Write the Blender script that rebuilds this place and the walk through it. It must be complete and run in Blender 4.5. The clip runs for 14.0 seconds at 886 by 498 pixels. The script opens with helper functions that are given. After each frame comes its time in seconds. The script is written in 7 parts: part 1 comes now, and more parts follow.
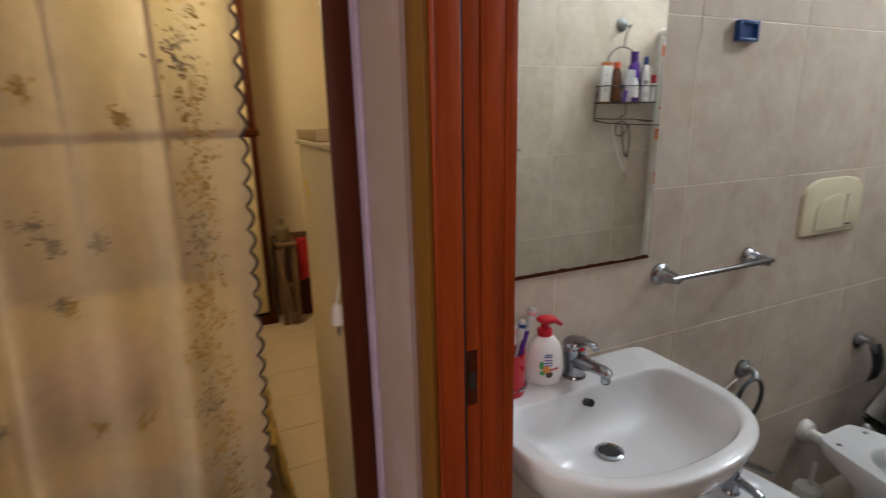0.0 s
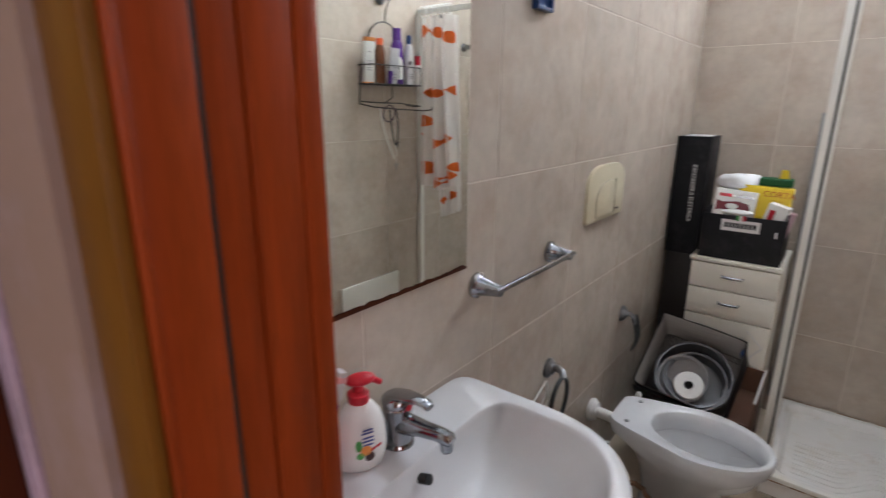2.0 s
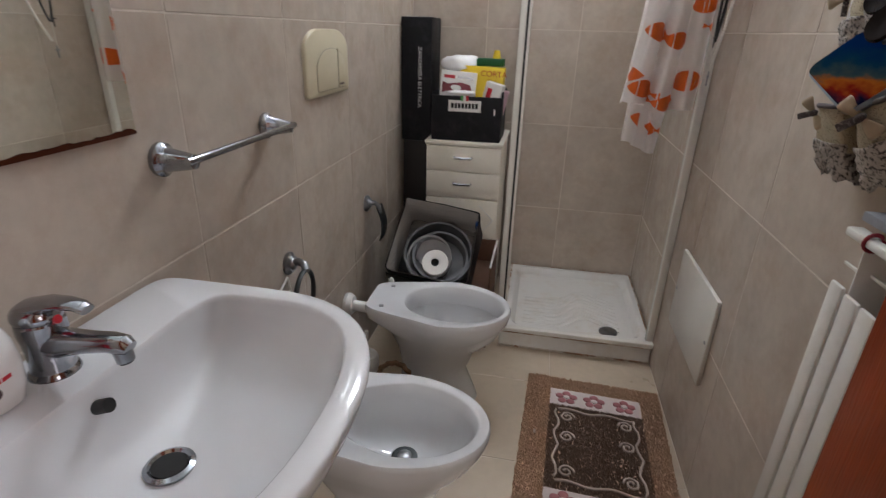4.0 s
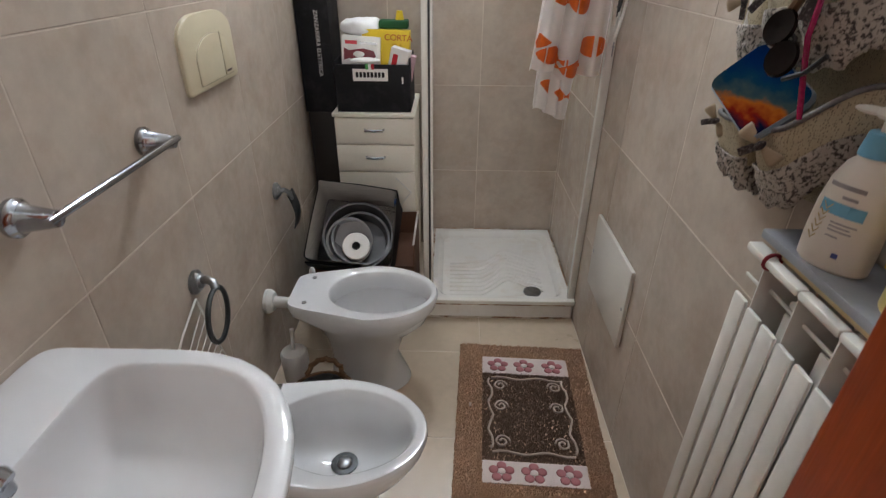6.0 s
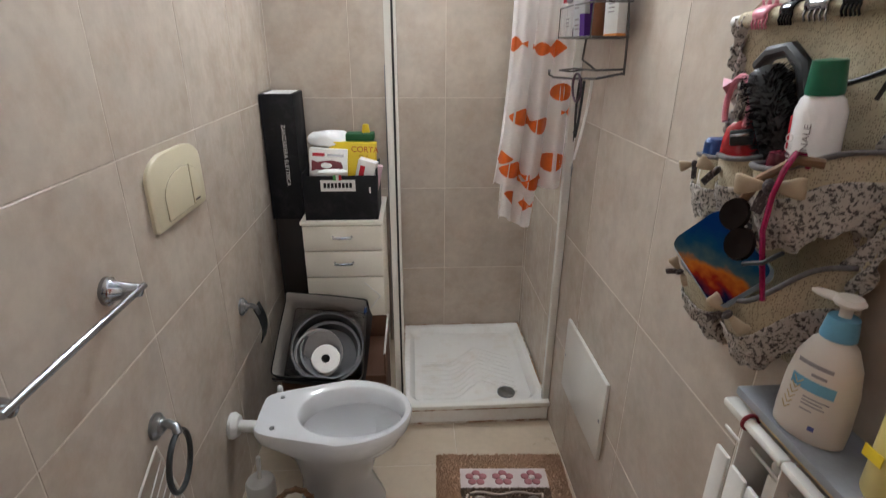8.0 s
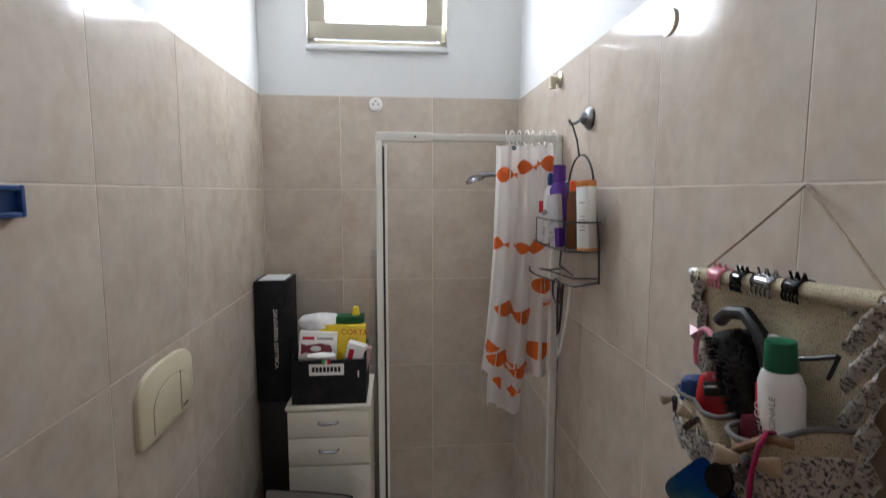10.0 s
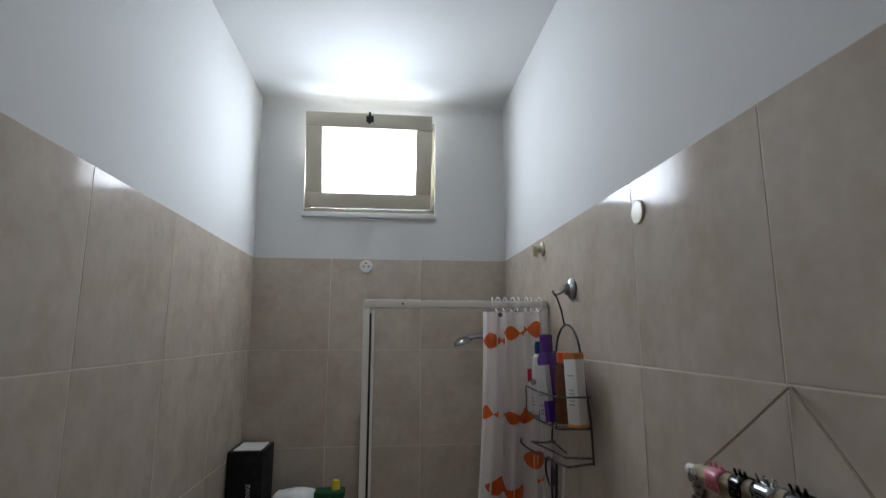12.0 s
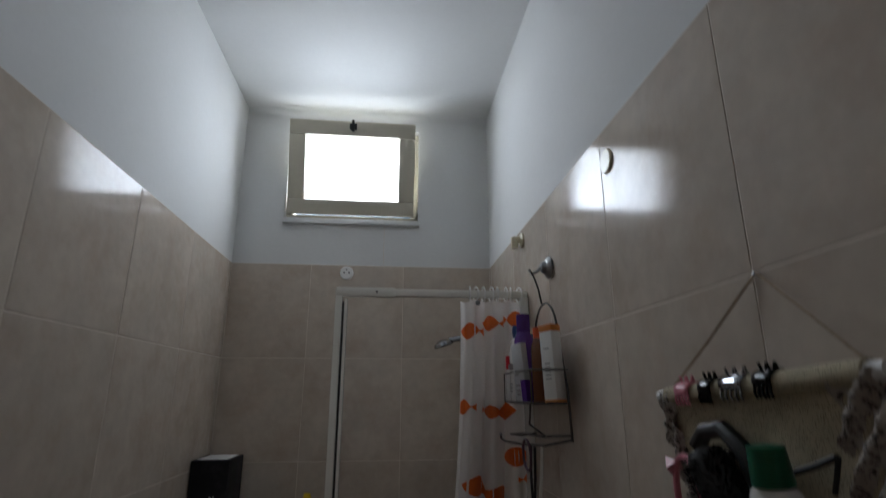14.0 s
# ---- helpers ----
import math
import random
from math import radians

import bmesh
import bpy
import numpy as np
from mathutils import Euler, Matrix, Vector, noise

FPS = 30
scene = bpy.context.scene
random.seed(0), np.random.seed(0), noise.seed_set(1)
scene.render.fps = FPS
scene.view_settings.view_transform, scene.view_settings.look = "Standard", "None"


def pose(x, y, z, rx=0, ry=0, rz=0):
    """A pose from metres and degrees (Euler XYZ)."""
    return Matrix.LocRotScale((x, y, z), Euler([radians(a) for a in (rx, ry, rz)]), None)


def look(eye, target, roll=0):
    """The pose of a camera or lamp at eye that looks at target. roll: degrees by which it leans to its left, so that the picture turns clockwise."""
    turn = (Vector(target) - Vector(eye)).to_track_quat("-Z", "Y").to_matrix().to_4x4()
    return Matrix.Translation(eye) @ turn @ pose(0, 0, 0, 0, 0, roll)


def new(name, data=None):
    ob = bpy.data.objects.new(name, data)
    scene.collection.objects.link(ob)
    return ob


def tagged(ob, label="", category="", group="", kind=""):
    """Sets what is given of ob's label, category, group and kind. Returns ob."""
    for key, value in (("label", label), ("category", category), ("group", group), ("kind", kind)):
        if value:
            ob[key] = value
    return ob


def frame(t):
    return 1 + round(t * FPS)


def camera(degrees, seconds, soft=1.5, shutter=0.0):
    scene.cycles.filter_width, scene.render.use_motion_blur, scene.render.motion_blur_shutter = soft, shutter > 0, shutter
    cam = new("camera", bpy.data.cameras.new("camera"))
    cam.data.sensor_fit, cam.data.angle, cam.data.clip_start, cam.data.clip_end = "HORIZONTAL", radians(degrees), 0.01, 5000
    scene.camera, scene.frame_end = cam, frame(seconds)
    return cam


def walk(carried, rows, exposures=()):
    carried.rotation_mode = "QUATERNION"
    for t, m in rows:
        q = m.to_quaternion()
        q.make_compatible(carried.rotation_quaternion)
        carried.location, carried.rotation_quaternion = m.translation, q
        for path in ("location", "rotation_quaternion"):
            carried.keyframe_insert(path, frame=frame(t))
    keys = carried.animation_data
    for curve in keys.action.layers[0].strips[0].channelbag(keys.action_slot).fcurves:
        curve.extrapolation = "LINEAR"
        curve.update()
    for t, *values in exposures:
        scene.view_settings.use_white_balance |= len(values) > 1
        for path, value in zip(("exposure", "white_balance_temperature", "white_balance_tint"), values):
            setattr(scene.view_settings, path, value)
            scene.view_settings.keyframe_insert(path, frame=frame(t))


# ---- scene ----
cam = camera(81.6, 14.0, soft=1.15, shutter=0.5)
PATH = [
    (0, (1.043, -0.095, 1.552), (-0.722, 0.708, 1.06), -1.3),
    (0.5, (0.876, -0.076, 1.546), (-0.701, 1.044, 1.038), -0.1),
    (1, (0.847, -0.056, 1.521), (-0.622, 1.199, 1.006), -0.0),
    (1.5, (0.746, 0.015, 1.513), (-0.639, 1.356, 0.981), 0.3),
    (2, (0.657, 0.095, 1.516), (-0.526, 1.615, 0.98), 0.4),
    (2.5, (0.687, 0.147, 1.455), (-0.266, 1.82, 0.914), 0.8),
    (3, (0.701, 0.174, 1.399), (0.0, 1.951, 0.806), 1.6),
    (3.5, (0.693, 0.203, 1.354), (0.212, 2.019, 0.667), 2.0),
    (3.7, (0.686, 0.222, 1.333), (0.274, 2.039, 0.606), 1.9),
    (5.8, (0.69, 0.339, 1.437), (0.634, 2.076, 0.446), 0.5),
    (6, (0.685, 0.359, 1.463), (0.66, 2.095, 0.471), 0.5),
    (6.5, (0.693, 0.398, 1.498), (0.717, 2.151, 0.536), 0.5),
    (7, (0.686, 0.415, 1.525), (0.751, 2.194, 0.614), 0.6),
    (7.5, (0.665, 0.423, 1.57), (0.757, 2.233, 0.724), 0.6),
    (7.7, (0.662, 0.426, 1.581), (0.763, 2.253, 0.773), 0.5),
    (9.8, (0.661, 0.423, 1.772), (0.828, 2.395, 1.482), 0.1),
    (10, (0.649, 0.42, 1.785), (0.825, 2.4, 1.567), 0.1),
    (10.5, (0.641, 0.398, 1.81), (0.831, 2.389, 1.753), 0.1),
    (11, (0.647, 0.382, 1.834), (0.844, 2.371, 1.925), 0.1),
    (11.5, (0.641, 0.369, 1.853), (0.847, 2.347, 2.067), 0.1),
    (12, (0.664, 0.415, 1.874), (0.871, 2.377, 2.203), -0.0),
    (12.5, (0.661, 0.453, 1.881), (0.864, 2.391, 2.331), 0.0),
    (13, (0.671, 0.438, 1.84), (0.863, 2.351, 2.39), 0.0),
    (13.5, (0.699, 0.44, 1.777), (0.893, 2.344, 2.357), 0.0),
    (14, (0.759, 0.504, 1.639), (0.962, 2.418, 2.182), -0.1),
]
walk(cam, [(t, look(eye, target, roll)) for t, eye, target, roll in PATH],
     exposures=[(0.0, 1.14, 6100, 8), (2.0, 1.26, 5950, 12), (3.0, 1.29, 5950, 12), (3.6, 1.16, 6050, 12), (6.0, 1.36, 6100, 10), (7.5, 1.50, 6100, 10), (9.8, 0.81, 6000, 10),
                (10.5, 0.37, 5800, 8), (11.0, 0.04, 5750, 8), (12.0, -0.49, 5850, 8), (13.0, -0.97, 5850, 8), (13.5, -1.13, 5850, 8), (14.0, -1.13, 5850, 8)])

# ---- world and lights ----
world = bpy.data.worlds.new("sky")
scene.world = world
world.use_nodes = True
wn = world.node_tree
sky = wn.nodes.new("ShaderNodeTexSky")
sky.sky_type = "NISHITA"
sky.sun_disc = False
sky.sun_elevation = radians(50)
sky.sun_rotation = radians(200)
wn.nodes["Background"].inputs["Strength"].default_value = 0.12
wn.links.new(sky.outputs["Color"], wn.nodes["Background"].inputs["Color"])


def lamp(name, kind, m, energy, color, size=0.1, size_y=None):
    data = bpy.data.lights.new(name, kind)
    data.energy, data.color = energy, color
    if kind == "AREA":
        data.shape = "RECTANGLE"
        data.size, data.size_y = size, size_y or size
    elif kind == "SUN":
        data.angle = size
    else:
        data.shadow_soft_size = size
    ob = new(name, data)
    ob.matrix_world = m
    return ob


lamp("sun", "SUN", look((0, 0, 9), (-2.2, 6.0, 0)), 3.0, (1.0, 0.95, 0.88), radians(0.5))
lamp("window_daylight", "AREA", look((0.56, 3.42, 2.66), (0.58, 1.9, 3.0)), 50, (0.96, 0.98, 1.0), 0.85, 0.75)
# the frosted pane's own diffuse daylight
lamp("pane_daylight", "AREA", Matrix.Translation((0.5555, 3.012, 2.515)) @ pose(0, 0, 0, 15, 0, 0) @ pose(0, -0.0065, 0.2375, -90, 0, 0), 9.0, (0.93, 0.96, 1.0), 0.475, 0.32)
bpy.data.lights["pane_daylight"].spread = radians(178)
lamp("bedroom_lamp", "POINT", pose(-2.3, -0.1, 2.35), 17, (1.0, 0.80, 0.47), 0.12)
# Unseen soft lamp added at the corridor's side wall to light the door jamb.
lamp("corridor_side_fill", "AREA", look((2.22, -0.55, 1.8), (0.2, 0.15, 1.3)), 8, (1.0, 0.86, 0.80), 0.8, 1.4)
# Unseen lamp, no real window, added to brighten the far end through the doorway.
lamp("corridor_back_fill", "AREA", look((0.75, -3.1, 1.75), (0.62, 0.3, 1.45)), 14, (1.0, 0.93, 0.87), 1.5, 1.7)

# ---- mesh helpers ----
ORG = {}


def thing(name, base, label, category, group="", kind=""):
    ob = new(name)
    ob.empty_display_size = 0.05
    ob.location = base
    ORG[ob.name] = Vector(base)
    return tagged(ob, label, category, group, kind)


def finish(bm, me, smooth):
    bmesh.ops.recalc_face_normals(bm, faces=bm.faces)
    bm.to_mesh(me)
    bm.free()
    if smooth:
        me.shade_smooth()
        if smooth is not True:
            me.set_sharp_from_angle(angle=radians(smooth))


def part(name, bm, material, parent, label="", smooth=35):
    """One mesh under a thing or under a part; bm is in world metres."""
    org = ORG[parent.name]
    bmesh.ops.translate(bm, verts=bm.verts, vec=-org)
    me = bpy.data.meshes.new(name)
    finish(bm, me, smooth)
    me.materials.append(material)
    ob = new(name, me)
    ob.parent = parent
    ORG[ob.name] = org
    if label:
        ob["label"] = label
    return ob


def solo(name, bm, material, base, label, category, group="", kind="", smooth=35):
    """A thing of one mesh, with its origin at base."""
    bmesh.ops.translate(bm, verts=bm.verts, vec=-Vector(base))
    me = bpy.data.meshes.new(name)
    finish(bm, me, smooth)
    me.materials.append(material)
    ob = new(name, me)
    ob.location = base
    ORG[ob.name] = Vector(base)
    return tagged(ob, label, category, group, kind)


def box(bm, lo, hi, bevel=0.0, m=None, seg=2):
    c = [(a + b) / 2 for a, b in zip(lo, hi)]
    s = [b - a for a, b in zip(lo, hi)]
    r = bmesh.ops.create_cube(bm, size=1.0, matrix=Matrix.Translation(c) @ Matrix.Diagonal((*s, 1)))
    vs = r["verts"]
    if bevel:
        es = list({e for v in vs for e in v.link_edges})
        r2 = bmesh.ops.bevel(bm, geom=es, offset=bevel, segments=seg, profile=0.5, affect="EDGES")
        vs = list({v for f in r2["faces"] for v in f.verts} | {v for v in vs if v.is_valid})
    if m is not None:
        bmesh.ops.transform(bm, matrix=m, verts=vs)
    return bm


def B(lo, hi, bevel=0.0, m=None, seg=2):
    return box(bmesh.new(), lo, hi, bevel, m, seg)


def cyl(bm, a, b, r0, r1=None, seg=24, caps=True):
    a, b = Vector(a), Vector(b)
    q = (b - a).to_track_quat("Z", "Y").to_matrix().to_4x4()
    bmesh.ops.create_cone(bm, cap_ends=caps, segments=seg, radius1=r0, radius2=r0 if r1 is None else r1,
                          depth=(b - a).length, matrix=Matrix.Translation((a + b) / 2) @ q)
    return bm


def lathe(bm, profile, m=None, seg=28, squash=1.0):
    """Turns (radius, height) pairs about z; squash flattens it along y."""
    rings = []
    for r, z in profile:
        rings.append([bm.verts.new((r * math.cos(2 * math.pi * i / seg), squash * r * math.sin(2 * math.pi * i / seg), z))
                      for i in range(seg)])
    loft(bm, rings, True, m)
    return bm


def loft(bm, rings, caps=True, m=None):
    for a, b in zip(rings, rings[1:]):
        n = len(a)
        for i in range(n):
            bm.faces.new((a[i], a[(i + 1) % n], b[(i + 1) % n], b[i]))
    if caps:
        bm.faces.new(rings[0][::-1])
        bm.faces.new(rings[-1])
    if m is not None:
        bmesh.ops.transform(bm, matrix=m, verts=[v for r in rings for v in r])
    return bm


def ring(bm, pts):
    return [bm.verts.new(p) for p in pts]


def tube(bm, pts, r, seg=8, closed=False):
    """A round rod along a line of points."""
    pts = [Vector(p) for p in pts]
    n = len(pts)
    rings, up = [], None
    for i, p in enumerate(pts):
        a = pts[(i - 1) % n] if closed or i else p
        b = pts[(i + 1) % n] if closed or i < n - 1 else p
        d = (b - a).normalized()
        if up is None:
            up = d.orthogonal().normalized()
        up = (up - d * up.dot(d)).normalized()
        side = d.cross(up)
        rings.append([bm.verts.new(p + r * (math.cos(2 * math.pi * k / seg) * up + math.sin(2 * math.pi * k / seg) * side))
                      for k in range(seg)])
    if closed:
        rings.append(rings[0])
    return loft(bm, rings, not closed)


def arc(c, u, v, r, a0, a1, n=12):
    c, u, v = Vector(c), Vector(u), Vector(v)
    return [c + r * (math.cos(radians(a0 + (a1 - a0) * i / n)) * u + math.sin(radians(a0 + (a1 - a0) * i / n)) * v)
            for i in range(n + 1)]


def sheet(bm, f, nu, nv, thick=0.0):
    """A surface f(u, v) for u, v in 0..1."""
    g = [[bm.verts.new(f(i / nu, j / nv)) for j in range(nv + 1)] for i in range(nu + 1)]
    fs = []
    for i in range(nu):
        for j in range(nv):
            fs.append(bm.faces.new((g[i][j], g[i + 1][j], g[i + 1][j + 1], g[i][j + 1])))
    if thick:
        bmesh.ops.recalc_face_normals(bm, faces=fs)
        bmesh.ops.solidify(bm, geom=fs, thickness=thick)
    return bm


def blob(bm, c, rx, ry, rz, seg=16, rings=10, m=None):
    bmesh.ops.create_uvsphere(bm, u_segments=seg, v_segments=rings, radius=1.0,
                              matrix=(m or Matrix.Identity(4)) @ Matrix.Translation(c) @ Matrix.Diagonal((rx, ry, rz, 1)))
    return bm


def patch(bm, pts):
    bm.faces.new([bm.verts.new(p) for p in pts])
    return bm


# ---- materials ----
def material(name, color, rough=0.5, metal=0.0, vary=0.12, scale=6.0, fine=90.0, bump=0.05, bump_scale=None,
             stain=None, stain_amount=0.0, stain_scale=3.0, stain_lo=0.52, stain_hi=0.72, rand=0.0, coat=0.0, spec=0.5, stretch=(1, 1, 1), sheer=0.0, trans=0.0):
    m = bpy.data.materials.new(name)
    m.use_nodes = True
    nt = m.node_tree
    N, L = nt.nodes.new, nt.links.new
    bsdf = nt.nodes["Principled BSDF"]
    geo = N("ShaderNodeNewGeometry")
    mp = N("ShaderNodeMapping")
    mp.inputs["Scale"].default_value = stretch
    L(geo.outputs["Position"], mp.inputs["Vector"])
    vec = mp.outputs["Vector"]
    info = N("ShaderNodeObjectInfo")
    if rand:
        off = N("ShaderNodeVectorMath")
        off.operation = "MULTIPLY_ADD"
        off.inputs[1].default_value = (1, 1, 1)
        L(vec, off.inputs[0])
        sc = N("ShaderNodeVectorMath")
        sc.operation = "SCALE"
        sc.inputs[0].default_value = (17.0, 31.0, 23.0)
        L(info.outputs["Random"], sc.inputs["Scale"])
        L(sc.outputs["Vector"], off.inputs[2])
        vec = off.outputs["Vector"]
    big = N("ShaderNodeTexNoise")
    big.inputs["Scale"].default_value, big.inputs["Detail"].default_value = scale, 5
    small = N("ShaderNodeTexNoise")
    small.inputs["Scale"].default_value, small.inputs["Detail"].default_value = fine, 3
    for n in (big, small):
        L(vec, n.inputs["Vector"])
    add = N("ShaderNodeMath")
    add.operation = "MULTIPLY_ADD"
    L(small.outputs["Fac"], add.inputs[0])
    add.inputs[1].default_value = 0.5
    L(big.outputs["Fac"], add.inputs[2])
    val = add.outputs[0]
    if rand:
        r = N("ShaderNodeMath")
        r.operation = "MULTIPLY_ADD"
        r.inputs[1].default_value = rand
        L(info.outputs["Random"], r.inputs[0])
        L(val, r.inputs[2])
        val = r.outputs[0]
    rg = N("ShaderNodeMapRange")
    rg.inputs["From Min"].default_value, rg.inputs["From Max"].default_value = 0.4, 0.95 + rand
    L(val, rg.inputs["Value"])
    mix = N("ShaderNodeMix")
    mix.data_type = "RGBA"
    c = Vector(color)
    mix.inputs["A"].default_value = (*(c * (1 - vary)), 1)
    mix.inputs["B"].default_value = (*[min(0.95, x * (1 + vary)) for x in c], 1)
    L(rg.outputs["Result"], mix.inputs["Factor"])
    col = mix.outputs["Result"]
    if stain is not None:
        sn = N("ShaderNodeTexNoise")
        sn.inputs["Scale"].default_value, sn.inputs["Detail"].default_value = stain_scale, 8
        sn.inputs["Roughness"].default_value = 0.65
        L(vec, sn.inputs["Vector"])
        sr = N("ShaderNodeMapRange")
        sr.inputs["From Min"].default_value, sr.inputs["From Max"].default_value = stain_lo, stain_hi
        sr.inputs["To Max"].default_value = stain_amount
        L(sn.outputs["Fac"], sr.inputs["Value"])
        m2 = N("ShaderNodeMix")
        m2.data_type = "RGBA"
        L(sr.outputs["Result"], m2.inputs["Factor"])
        L(col, m2.inputs["A"])
        m2.inputs["B"].default_value = (*stain, 1)
        col = m2.outputs["Result"]
    L(col, bsdf.inputs["Base Color"])
    rr = N("ShaderNodeMapRange")
    rr.inputs["To Min"].default_value, rr.inputs["To Max"].default_value = max(0.02, rough * 0.8), min(1, rough * 1.2)
    L(big.outputs["Fac"], rr.inputs["Value"])
    L(rr.outputs["Result"], bsdf.inputs["Roughness"])
    bsdf.inputs["Metallic"].default_value = metal
    bsdf.inputs["Specular IOR Level"].default_value = spec
    bsdf.inputs["Coat Weight"].default_value = coat
    bsdf.inputs["Coat Roughness"].default_value = 0.08
    bsdf.inputs["Transmission Weight"].default_value = trans
    if bump:
        bp = N("ShaderNodeBump")
        bp.inputs["Strength"].default_value = bump
        bp.inputs["Distance"].default_value = 0.002
        bn = small
        if bump_scale:
            bn = N("ShaderNodeTexNoise")
            bn.inputs["Scale"].default_value, bn.inputs["Detail"].default_value = bump_scale, 4
            L(vec, bn.inputs["Vector"])
        L(bn.outputs["Fac"], bp.inputs["Height"])
        L(bp.outputs["Normal"], bsdf.inputs["Normal"])
    if sheer:
        tl = N("ShaderNodeBsdfTranslucent")
        L(col, tl.inputs["Color"])
        tr = N("ShaderNodeBsdfTransparent")
        a = N("ShaderNodeMixShader")
        a.inputs[0].default_value = 0.45
        L(bsdf.outputs[0], a.inputs[1])
        L(tl.outputs[0], a.inputs[2])
        b = N("ShaderNodeMixShader")
        b.inputs[0].default_value = sheer
        L(a.outputs[0], b.inputs[1])
        L(tr.outputs[0], b.inputs[2])
        L(b.outputs[0], nt.nodes["Material Output"].inputs["Surface"])
    return m


TILE = material("wall_tile", (0.535, 0.466, 0.392), 0.11, vary=0.13, scale=7, fine=28, bump=0.045, bump_scale=210, spec=0.12,
                stain=(0.44, 0.335, 0.255), stain_amount=0.6, stain_scale=8, stain_lo=0.46, rand=0.16)
FLOOR_TILE = material("floor_tile", (0.56, 0.465, 0.35), 0.3, vary=0.10, scale=5, fine=40, bump=0.05, rand=0.08,
                      stain=(0.36, 0.27, 0.17), stain_amount=0.4, stain_scale=5)
GROUT = material("grout", (0.66, 0.59, 0.51), 0.85, vary=0.15, scale=9, bump=0.3, stain=(0.5, 0.42, 0.33), stain_amount=0.4)
PLASTER = material("white_plaster", (0.70, 0.70, 0.69), 0.8, vary=0.03, scale=2.5, fine=60, bump=0.15, bump_scale=35,
                   stain=(0.67, 0.65, 0.61), stain_amount=0.3, stain_scale=1.7)
LILAC = material("corridor_plaster", (0.29, 0.205, 0.18), 0.75, vary=0.06, scale=3, bump=0.2, bump_scale=40,
                 stain=(0.42, 0.33, 0.40), stain_amount=0.5, stain_scale=4)
CREAM_WALL = material("bedroom_plaster", (0.72, 0.60, 0.42), 0.8, vary=0.05, scale=2, bump=0.15, bump_scale=40)
JAMB = material("mahogany_stained_wood", (0.22, 0.036, 0.0065), 0.36, spec=0.12, vary=0.32, scale=3, fine=40, bump=0.12, coat=0.08,
                stretch=(14, 14, 0.7))
DARK_WOOD = material("dark_walnut_wood", (0.055, 0.012, 0.004), 0.42, spec=0.15, vary=0.3, scale=3, fine=40, bump=0.05, stretch=(12, 12, 0.6))
BRASS_WOOD = material("honey_wood_edge", (0.14, 0.058, 0.008), 0.4, spec=0.15, vary=0.25, scale=3, fine=40, bump=0.05, stretch=(12, 12, 0.6))
CERAMIC = material("white_ceramic", (0.70, 0.71, 0.725), 0.09, vary=0.015, scale=4, fine=30, bump=0.0, coat=0.3)
CERAMIC_OLD = material("white_tray_ceramic", (0.78, 0.76, 0.72), 0.14, vary=0.03, bump=0.0, stain=(0.55, 0.42, 0.27), stain_amount=0.35, stain_scale=7)
CHROME = material("chrome", (0.37, 0.385, 0.415), 0.13, metal=1.0, vary=0.10, scale=30, bump=0.0)
DULL_CHROME = material("dull_chrome", (0.29, 0.30, 0.31), 0.3, metal=1.0, vary=0.2, scale=40, bump=0.05)
BLACK = material("black_rubber", (0.012, 0.012, 0.012), 0.5, vary=0.2, bump=0.05)
BEIGE_PLASTIC = material("aged_beige_plastic", (0.66, 0.59, 0.42), 0.32, vary=0.04, scale=5, bump=0.02)
WHITE_PLASTIC = material("white_plastic", (0.78, 0.77, 0.74), 0.35, vary=0.03, bump=0.02)
WHITE_ENAMEL = material("white_enamel", (0.80, 0.78, 0.72), 0.25, vary=0.03, bump=0.02)
WINDOW_FRAME = material("beige_window_paint", (0.52, 0.48, 0.38), 0.4, vary=0.05, bump=0.04)
WHITE_MDF = material("white_laminate", (0.86, 0.82, 0.72), 0.4, vary=0.04, bump=0.02, stain=(0.6, 0.54, 0.42), stain_amount=0.2)

MIRROR = bpy.data.materials.new("mirror_silver")
MIRROR.use_nodes = True
MIRROR.node_tree.nodes["Principled BSDF"].inputs["Metallic"].default_value = 1.0
MIRROR.node_tree.nodes["Principled BSDF"].inputs["Roughness"].default_value = 0.015
MIRROR.node_tree.nodes["Principled BSDF"].inputs["Base Color"].default_value = (0.93, 0.96, 0.91, 1)
FROSTED = bpy.data.materials.new("frosted_glass")
FROSTED.use_nodes = True
fb = FROSTED.node_tree.nodes["Principled BSDF"]
fb.inputs["Transmission Weight"].default_value = 1.0
fb.inputs["Roughness"].default_value = 0.45
fb.inputs["Base Color"].default_value = (0.97, 0.98, 1, 1)

# ---- structure ----
W, D, H, TOP, NEAR = 1.26, 3.0, 3.09, 2.25, 0.352     # width, far wall, ceiling, tiled height, door wall's inner face
TS = 0.45
G = 0.0008


def struct(name, bm, mat, label, base=(0, 0, 0), category="wall"):
    return solo(name, bm, mat, base, label, category, kind="structure")


wall_left = struct("wall_left", B((-0.12, 0.2005, -0.05), (-G, D + 0.3, TOP)), GROUT, "tiled lower wall with pale grout joints")
wall_right = struct("wall_right", B((W + G, 0.345, -0.05), (W + 0.12, D + 0.3, TOP)), GROUT, "tiled lower wall with pale grout joints")
wall_far = struct("wall_far", B((-G, D + G, -0.05), (W + G, D + 0.3, TOP)), GROUT, "tiled lower end wall under the window")
struct("wall_left_upper", B((-0.12, 0.20, TOP), (-0.003, D + 0.3, H + 0.02)), PLASTER, "white painted plaster above the tiles")
